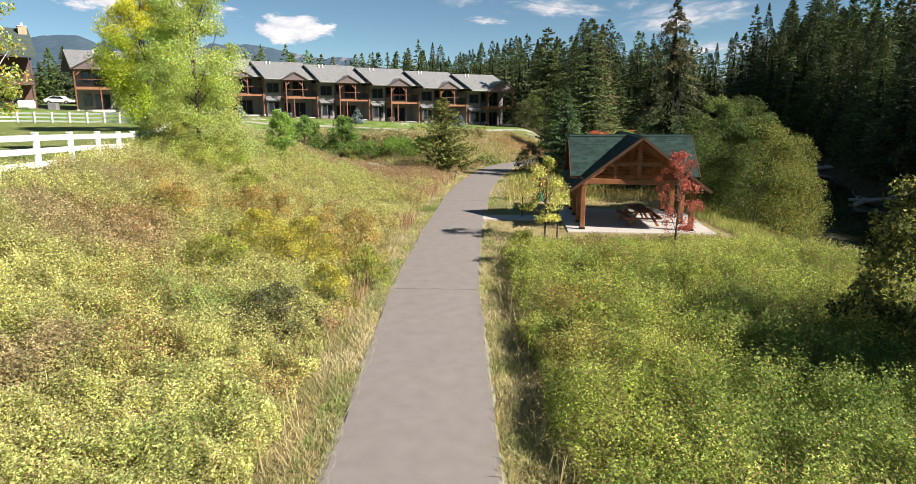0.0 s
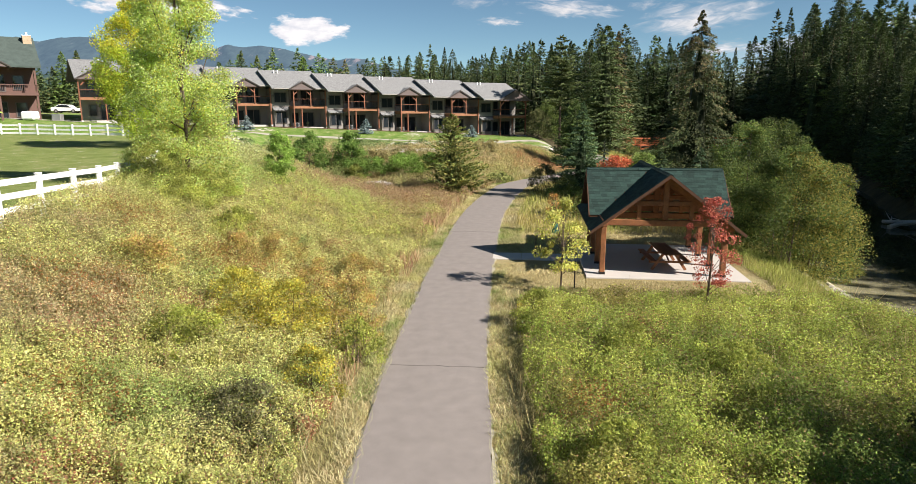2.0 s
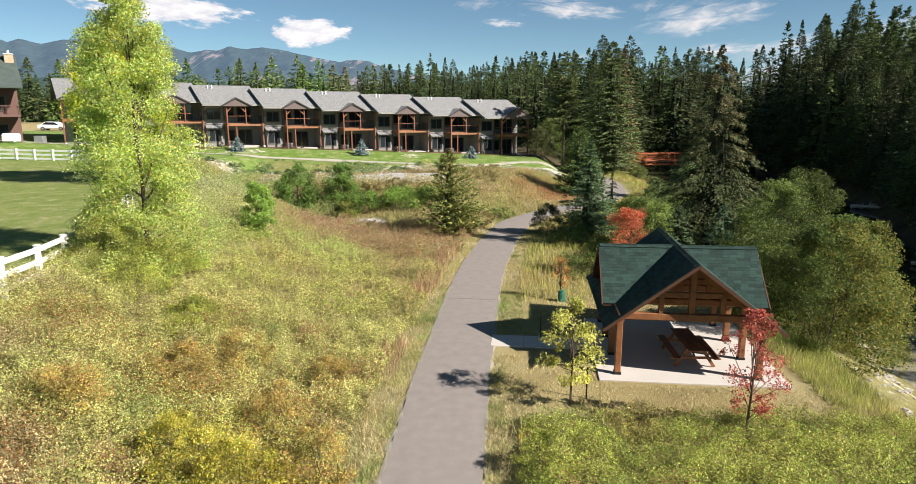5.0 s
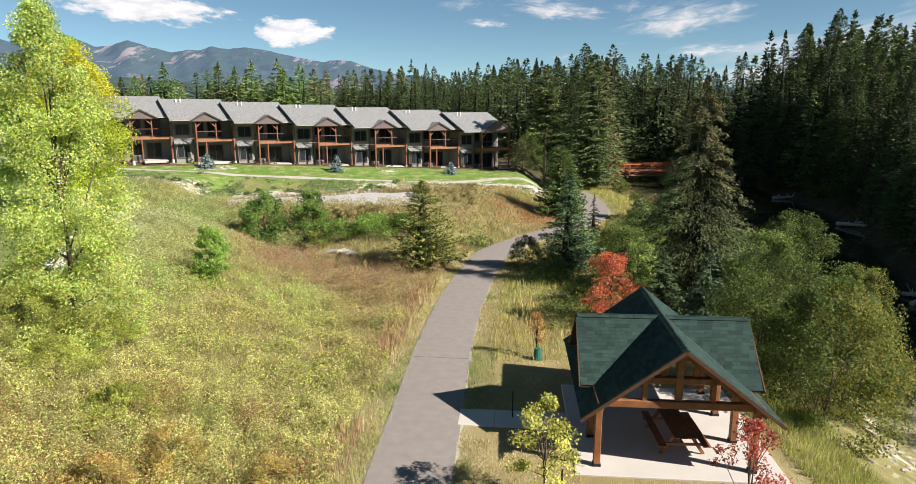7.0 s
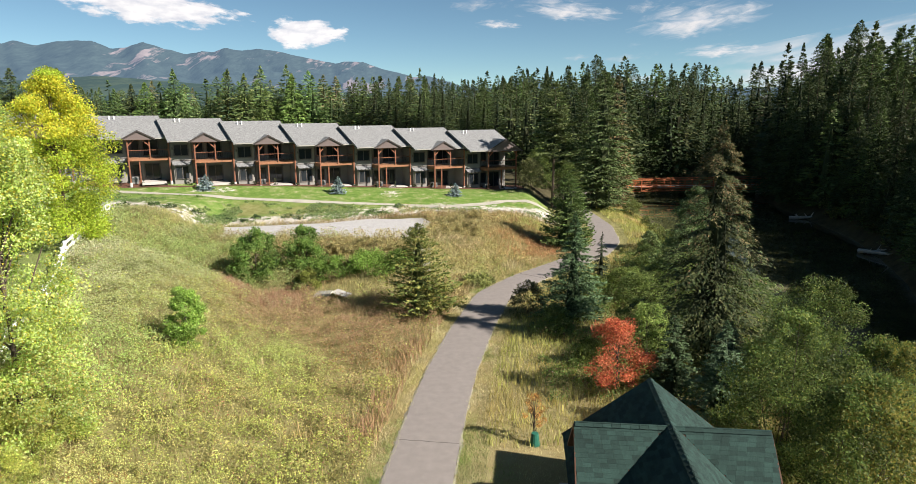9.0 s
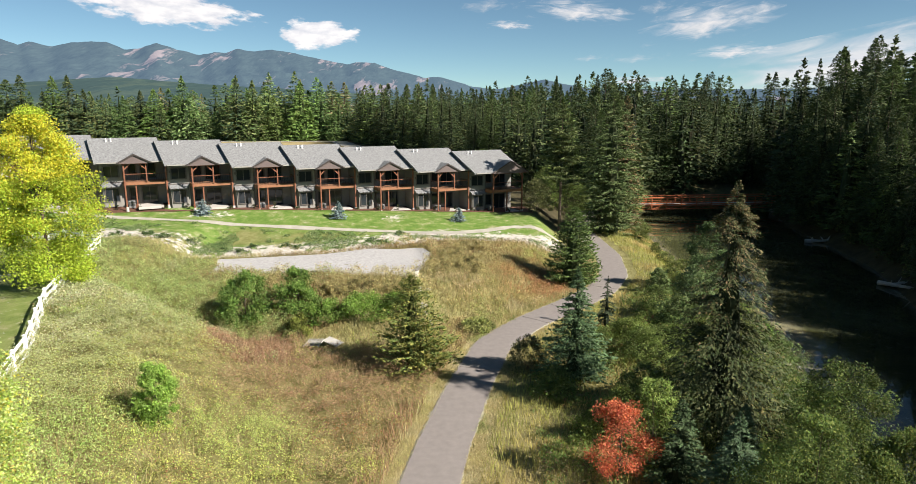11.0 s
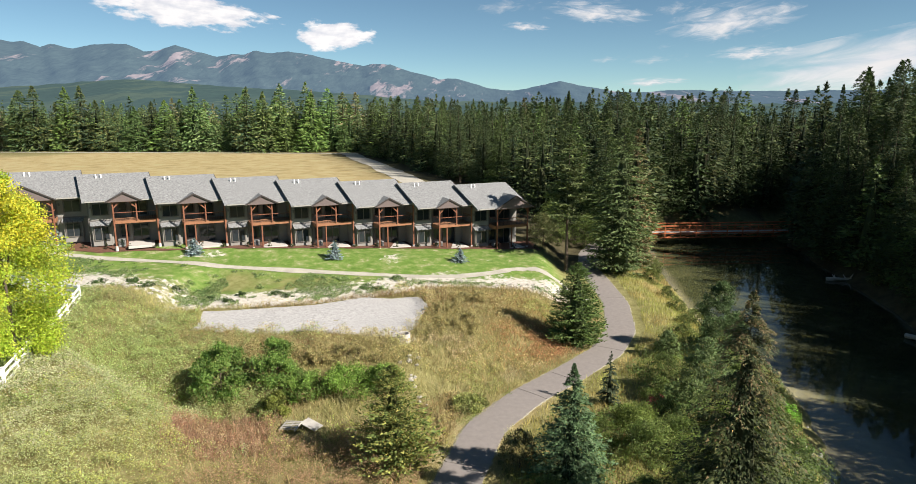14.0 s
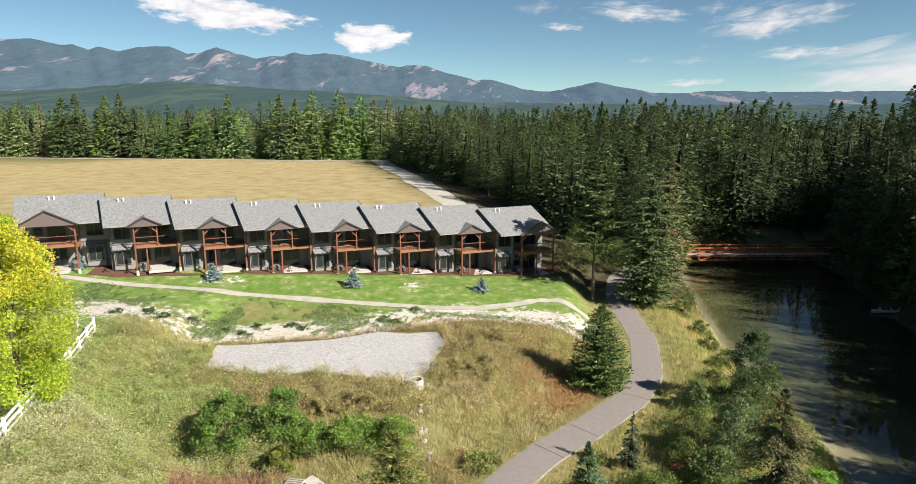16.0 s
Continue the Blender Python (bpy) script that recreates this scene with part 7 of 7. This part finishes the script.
M_CUMULUS = cloud_mat("cumulus", 2.0, (1, 1, 1), -0.02, 0.16, 0.50, 0.62, 0.76)
M_CUMULUS_B = cloud_mat("cumulus_long", 2.4, (1.6, 1, 1), -0.02, 0.18, 0.49, 0.62, 0.76)
M_CIRRUS = cloud_mat("cirrus", 1.7, (1.3, 1, 1.5), 0.10, 0.62, 0.42, 0.42, 0.9, 0.7)
M_WISP = cloud_mat("faint_wisp", 1.5, (1.2, 1, 1.2), 0.22, 1.0, 0.40, 0.42, 0.95, 0.9)
M_VEIL = cloud_mat("cirrus_veil", 1.4, (1.1, 1, 1.3), 0.02, 0.55, 0.42, 0.40, 0.9, 0.6)
cloud(-14.0, 6.1, 7.9, 3.0, M_CUMULUS, "small white cumulus cloud")
cloud(-25.5, 7.7, 16, 3.4, M_CUMULUS_B, "long white cumulus cloud", 5)
cloud(8.2, 7.9, 9, 2.2, M_CIRRUS, "wispy white cirrus cloud", 5)
cloud(18.5, 6.8, 11, 3.4, M_CIRRUS, "wispy white cirrus cloud", -8)
cloud(20.5, 4.4, 7, 1.4, M_CIRRUS, "wispy white cirrus cloud", -3)
cloud(29.5, 3.6, 20, 4.6, M_VEIL, "thin white cloud veil", -10)
cloud(13.0, 2.3, 6, 0.9, M_CIRRUS, "wispy white cirrus cloud", -3)
cloud(2.4, 6.9, 4, 0.9, M_CIRRUS, "wispy white cirrus cloud", 3)
for az, el, wide, high in ((9.2, 4.2, 3.0, 0.6), (13.0, 4.1, 4.2, 0.8), (14.5, 8.1, 3.5, 1.2), (0.5, 8.6, 5.0, 1.4), (33.0, 8.6, 9.0, 2.4)):
    cloud(az, el, wide * 1.4, high * 1.4, M_WISP, "faint white cirrus wisp", -4)
cloud(39.0, 7.0, 14, 4.0, M_CIRRUS, "wispy white cirrus cloud", -10)


# ---- smaller things ----
maroon_house(HOUSE_AT, 38)


def rock(at, r, seed, label="pale angular rock on the bank", group="bank rocks", material=None):
    rng = np.random.default_rng(seed)
    bm = bmesh.new()
    bmesh.ops.create_icosphere(bm, subdivisions=2, radius=r)
    off = Vector(rng.uniform(0, 50, 3))
    for v in bm.verts:
        v.co *= 0.8 + 0.55 * noise.noise(v.co / r * 1.1 + off)
        v.co.z *= 0.65
    ob = part("rock", bm, material or M_ROCK)
    ob.matrix_basis = Matrix.Translation(at)
    return tagged(ob, label, "rock", group)


# pale stones of the bank below the lawn
rng = np.random.default_rng(31)
for k in range(260):
    x = rng.uniform(-37, 11)
    if noise2(x, 3, 4.5, 12) < 0.4:
        continue
    y = float(bank_line(x)) + abs(rng.normal(0.6, 1.2))
    r = rng.uniform(0.07, 0.26)
    rock((x, y, gz(x, y) + r * 0.15), r, 900 + k)
# stones where the basin drains
for k in range(26):
    s = rng.uniform(0, 1)
    x, y = -2.9 + 2.4 * s + rng.normal(0, 0.35), 72.0 - 9 * s + rng.normal(0, 0.4)
    r = rng.uniform(0.1, 0.3)
    rock((x, y, gz(x, y) + r * 0.2), r, 1200 + k, "grey stone in the drain below the basin", "drain stones")
# river stones
for k in range(46):
    y = rng.uniform(24, 90)
    x = float(np.interp(y, SHORE_Y, SHORE_X)) - rng.uniform(-0.3, 2.0)
    r = rng.uniform(0.08, 0.28)
    rock((x, y, gz(x, y) + r * 0.15), r, 1300 + k, "grey river stone on the shore", "shore stones")

for k in range(60):
    y = rng.uniform(22.5, 34.5)
    x = float(np.interp(y, SHORE_Y, SHORE_X)) - rng.uniform(0.2, 4.8)
    r = rng.uniform(0.05, 0.2)
    rock((x, y, gz(x, y) + r * 0.15), r, 1400 + k, "pale river stone on the stony bank", "bank stones")

for k in range(14):
    x, y = 14.0 + rng.normal(0, 0.7), 61.3 + rng.normal(0, 0.6)
    r = rng.uniform(0.12, 0.42)
    rock((x, y, gz(x, y) + r * 0.25), r, 1500 + k, "pale grey boulder beside the path", "path boulders")
broadleaf((26.0, 66.2, gz(26.0, 66.2)), 1.3, 1.2, 930, 2600, 0.11, ((0.20, 0.40, 0.06), (0.26, 0.46, 0.08)), 0.0, 30, "bush", "bright green low bush at the shore", "riverside bushes", shape="dome", gap=0.32)
broadleaf((16.3, 64.2, gz(16.3, 64.2)), 1.1, 0.8, 931, 1500, 0.10, ((0.20, 0.06, 0.05), (0.26, 0.09, 0.06)), 0.0, 20, "bush", "low dark red shrub in the thicket", "riverside bushes", shape="dome", gap=0.35)

# concrete outlet pipe of the basin
o = thing("outlet", (-2.85, 71.2, gz(-2.85, 71.2)), "round concrete outlet at the edge of the gravel basin", "drain pipe")
bm = bmesh.new()
outer = [Vector((0.55 * math.cos(a), 0.55 * math.sin(a), 0)) for a in np.linspace(0, 2 * math.pi, 17)[:-1]]
rings = []
for rad, z in ((0.55, -0.3), (0.55, 0.85), (0.42, 0.85), (0.42, 0.1)):
    rings.append([bm.verts.new((v.x / 0.55 * rad, v.y / 0.55 * rad, z)) for v in outer])
for a, b in zip(rings, rings[1:]):
    for i in range(16):
        bm.faces.new((a[i], a[(i + 1) % 16], b[(i + 1) % 16], b[i]))
bm.faces.new(rings[-1])
part("pipe", bm, M_CONCRETE, o)
bm = bmesh.new()
for k in range(5):
    x = -0.32 + k * 0.16
    box(bm, x - 0.02, -0.26, 0.79, x + 0.02, 0.26, 0.83)
part("grate", bm, M_RAIL, o)

# pallet and board lying in the meadow
p = thing("pallet", (-8.8, 59.7, gz(-8.8, 59.7) + 0.3), "weathered grey wooden pallet lying in the meadow", "pallet", turn=-12)
p.matrix_basis = p.matrix_basis @ pose(0, 0, 0, 8, -6, 0)
for k in range(6):
    bm = bmesh.new()
    box(bm, -0.6, -0.5 + k * 0.18, 0.1, 0.6, -0.5 + k * 0.18 + 0.1, 0.125, 0.004)
    part("slat", bm, M_WOOD_GREY, p)
for y in (-0.6, 0.0, 0.55):
    bm = bmesh.new()
    box(bm, y - 0.02, -0.52, 0.0, y + 0.03, 0.54, 0.099, 0.004)
    part("bearer", bm, M_WOOD_GREY, p)
bm = bmesh.new()
box(bm, -0.7, -0.4, 0, 0.7, 0.4, 0.03, 0.008)
bo = tagged(part("board", bm, M_WOOD_GREY), "pale plywood board lying beside the pallet", "board")
bo.matrix_basis = Matrix.Translation((-7.5, 60.0, gz(-7.5, 60.0) + 0.34)) @ pose(0, 0, 0, 6, 8, -30)


# drift logs along the river
def drift_log(a, b, r, label, seed):
    rng = np.random.default_rng(seed)
    a, b = Vector(a), Vector(b)
    d = b - a
    g = thing("log", a, label, "log", "drift logs")
    bm = bmesh.new()
    prev = Vector((0, 0, 0))
    for k in range(1, 6):
        nxt = d * (k / 5) + Vector(rng.normal(0, 0.06, 3))
        pole(bm, prev, nxt, r * (1.1 - k * 0.12), r * (1.0 - k * 0.12), 8)
        prev = nxt
    part("stem", bm, M_WOOD_GREY, g)
    for k in range(4):
        bm = bmesh.new()
        s = d * rng.uniform(0.1, 0.9)
        pole(bm, s, s + Vector((rng.normal(0, 0.6), rng.normal(0, 0.6), rng.uniform(0.2, 0.9))), r * 0.35, r * 0.1, 5)
        part("branch", bm, M_WOOD_GREY, g)


drift_log((48.6, 89.0, -2.75), (50.2, 84.6, -2.3), 0.28, "bleached log stranded on the far shore", 1)
drift_log((49.2, 88.4, -2.8), (52.5, 86.5, -2.0), 0.2, "bleached log stranded on the far shore", 2)
drift_log((52.0, 113.0, -2.85), (55.4, 112.2, -2.5), 0.3, "bleached log stranded on the far shore", 3)
drift_log((35.0, 56.0, -2.85), (40.2, 57.5, -2.2), 0.22, "bleached fallen log at the water's edge", 4)
drift_log((36.0, 58.5, -2.8), (39.0, 55.0, -2.2), 0.16, "bleached fallen log at the water's edge", 5)

# watering bag at the sapling, and stakes
bm = bmesh.new()
vs = pole(bm, (0, 0, 0), (0, 0, 0.55), 0.22, 0.15, 12)
wb = tagged(part("watering_bag", bm, mat("green_canvas", (0.02, 0.12, 0.08), 0.6, 0.2, 4, 40, 0.3)), "green watering bag round the sapling's foot", "watering bag")
wb.matrix_basis = Matrix.Translation((4.95, 38.35, gz(4.95, 38.35)))
for x, y in ((3.3, 32.6), (4.3, 27.3)):
    bm = bmesh.new()
    pole(bm, (0, 0, -0.2), (0, 0, 1.1), 0.03, 0.03, 6)
    tagged(part("stake", bm, M_RAIL), "thin dark stake in the grass", "stake", "stakes").matrix_basis = Matrix.Translation((x, y, gz(x, y)))


# parked car behind the fence
def car(at, turn):
    c = thing("car", at, "white parked car seen behind the fence", "car", turn=turn)
    bm = bmesh.new()
    prof = [(-2.2, 0.35), (2.15, 0.35), (2.25, 0.7), (1.3, 0.9), (0.6, 1.4), (-0.9, 1.45), (-1.7, 1.0), (-2.25, 0.92)]
    prism(bm, [(x, -0.85, z) for x, z in prof], (0, 1.7, 0))
    bmesh.ops.bevel(bm, geom=bm.edges[:], offset=0.05, segments=1, affect="EDGES")
    part("body", bm, M_CARPAINT, c)
    bm = bmesh.new()
    prism(bm, [(x, -0.865, z) for x, z in ((1.1, 0.93), (0.52, 1.34), (-0.85, 1.38), (-1.45, 1.0))], (0, 1.73, 0))
    part("window", bm, M_GLASS, c)
    for x in (-1.4, 1.4):
        for y in (-0.8, 0.8):
            bm = bmesh.new()
            pole(bm, (x, y - 0.1, 0.33), (x, y + 0.1, 0.33), 0.33, 0.33, 16)
            w = part("wheel", bm, M_TYRE, c)
            bm = bmesh.new()
            pole(bm, (x, y - 0.11, 0.33), (x, y + 0.11, 0.33), 0.19, 0.19, 12)
            part("rim", bm, M_METAL, w)


car((-69.5, 114.5, gz(-69.5, 114.5)), 8)
# covered grill and tub beside the maroon house
bm = bmesh.new()
box(bm, -0.9, -0.7, 0, 0.9, 0.7, 1.15, 0.2)
gr = tagged(part("grill_cover", bm, M_WHITE), "pale cover over a garden grill", "grill cover")
gr.matrix_basis = Matrix.Translation((-58.6, 89.0, gz(-58.6, 89.0)))
bm = bmesh.new()
box(bm, -0.6, -0.4, 0, 0.6, 0.4, 0.9, 0.04)
tagged(part("air_conditioner", bm, M_METAL), "grey outdoor air conditioner beside the maroon house", "air conditioner").matrix_basis = Matrix.Translation((-55.8, 90.4, gz(-55.8, 90.4)))

# low shrubs in the mulch and on the bank
for k in range(22):
    s = k / 21 * 7.2 - 0.1
    c0 = corner[0] + (corner[7] - corner[0]) * (s / 7)
    x, y = c0.x + 0.25 + 0.2 * math.sin(k * 3.1), c0.y - 0.75 + 0.25 * math.cos(k * 1.7)
    broadleaf((x, y, gz(x, y)), 0.45 + 0.2 * (k % 3), 0.35, 700 + k, 160, 0.12, ((0.05, 0.055, 0.03), (0.10, 0.12, 0.05)), 0.0, 8, "small_bush", "small bush in the mulch bed", "mulch bed bushes", shape="dome", gap=0.5)
rng = np.random.default_rng(8)
for k in range(14):
    x = rng.uniform(-36, -5)
    y = float(bank_line(x)) + rng.uniform(0.6, 5.5)
    broadleaf((x, y, gz(x, y)), rng.uniform(0.25, 0.42), rng.uniform(0.5, 1.1), 760 + k, 380, 0.13, ((0.12, 0.19, 0.06), (0.10, 0.16, 0.06)), 0.0, 12, "small_bush", "low green shrub on the bank below the lawn", "bank shrubs", shape="dome", gap=0.5)
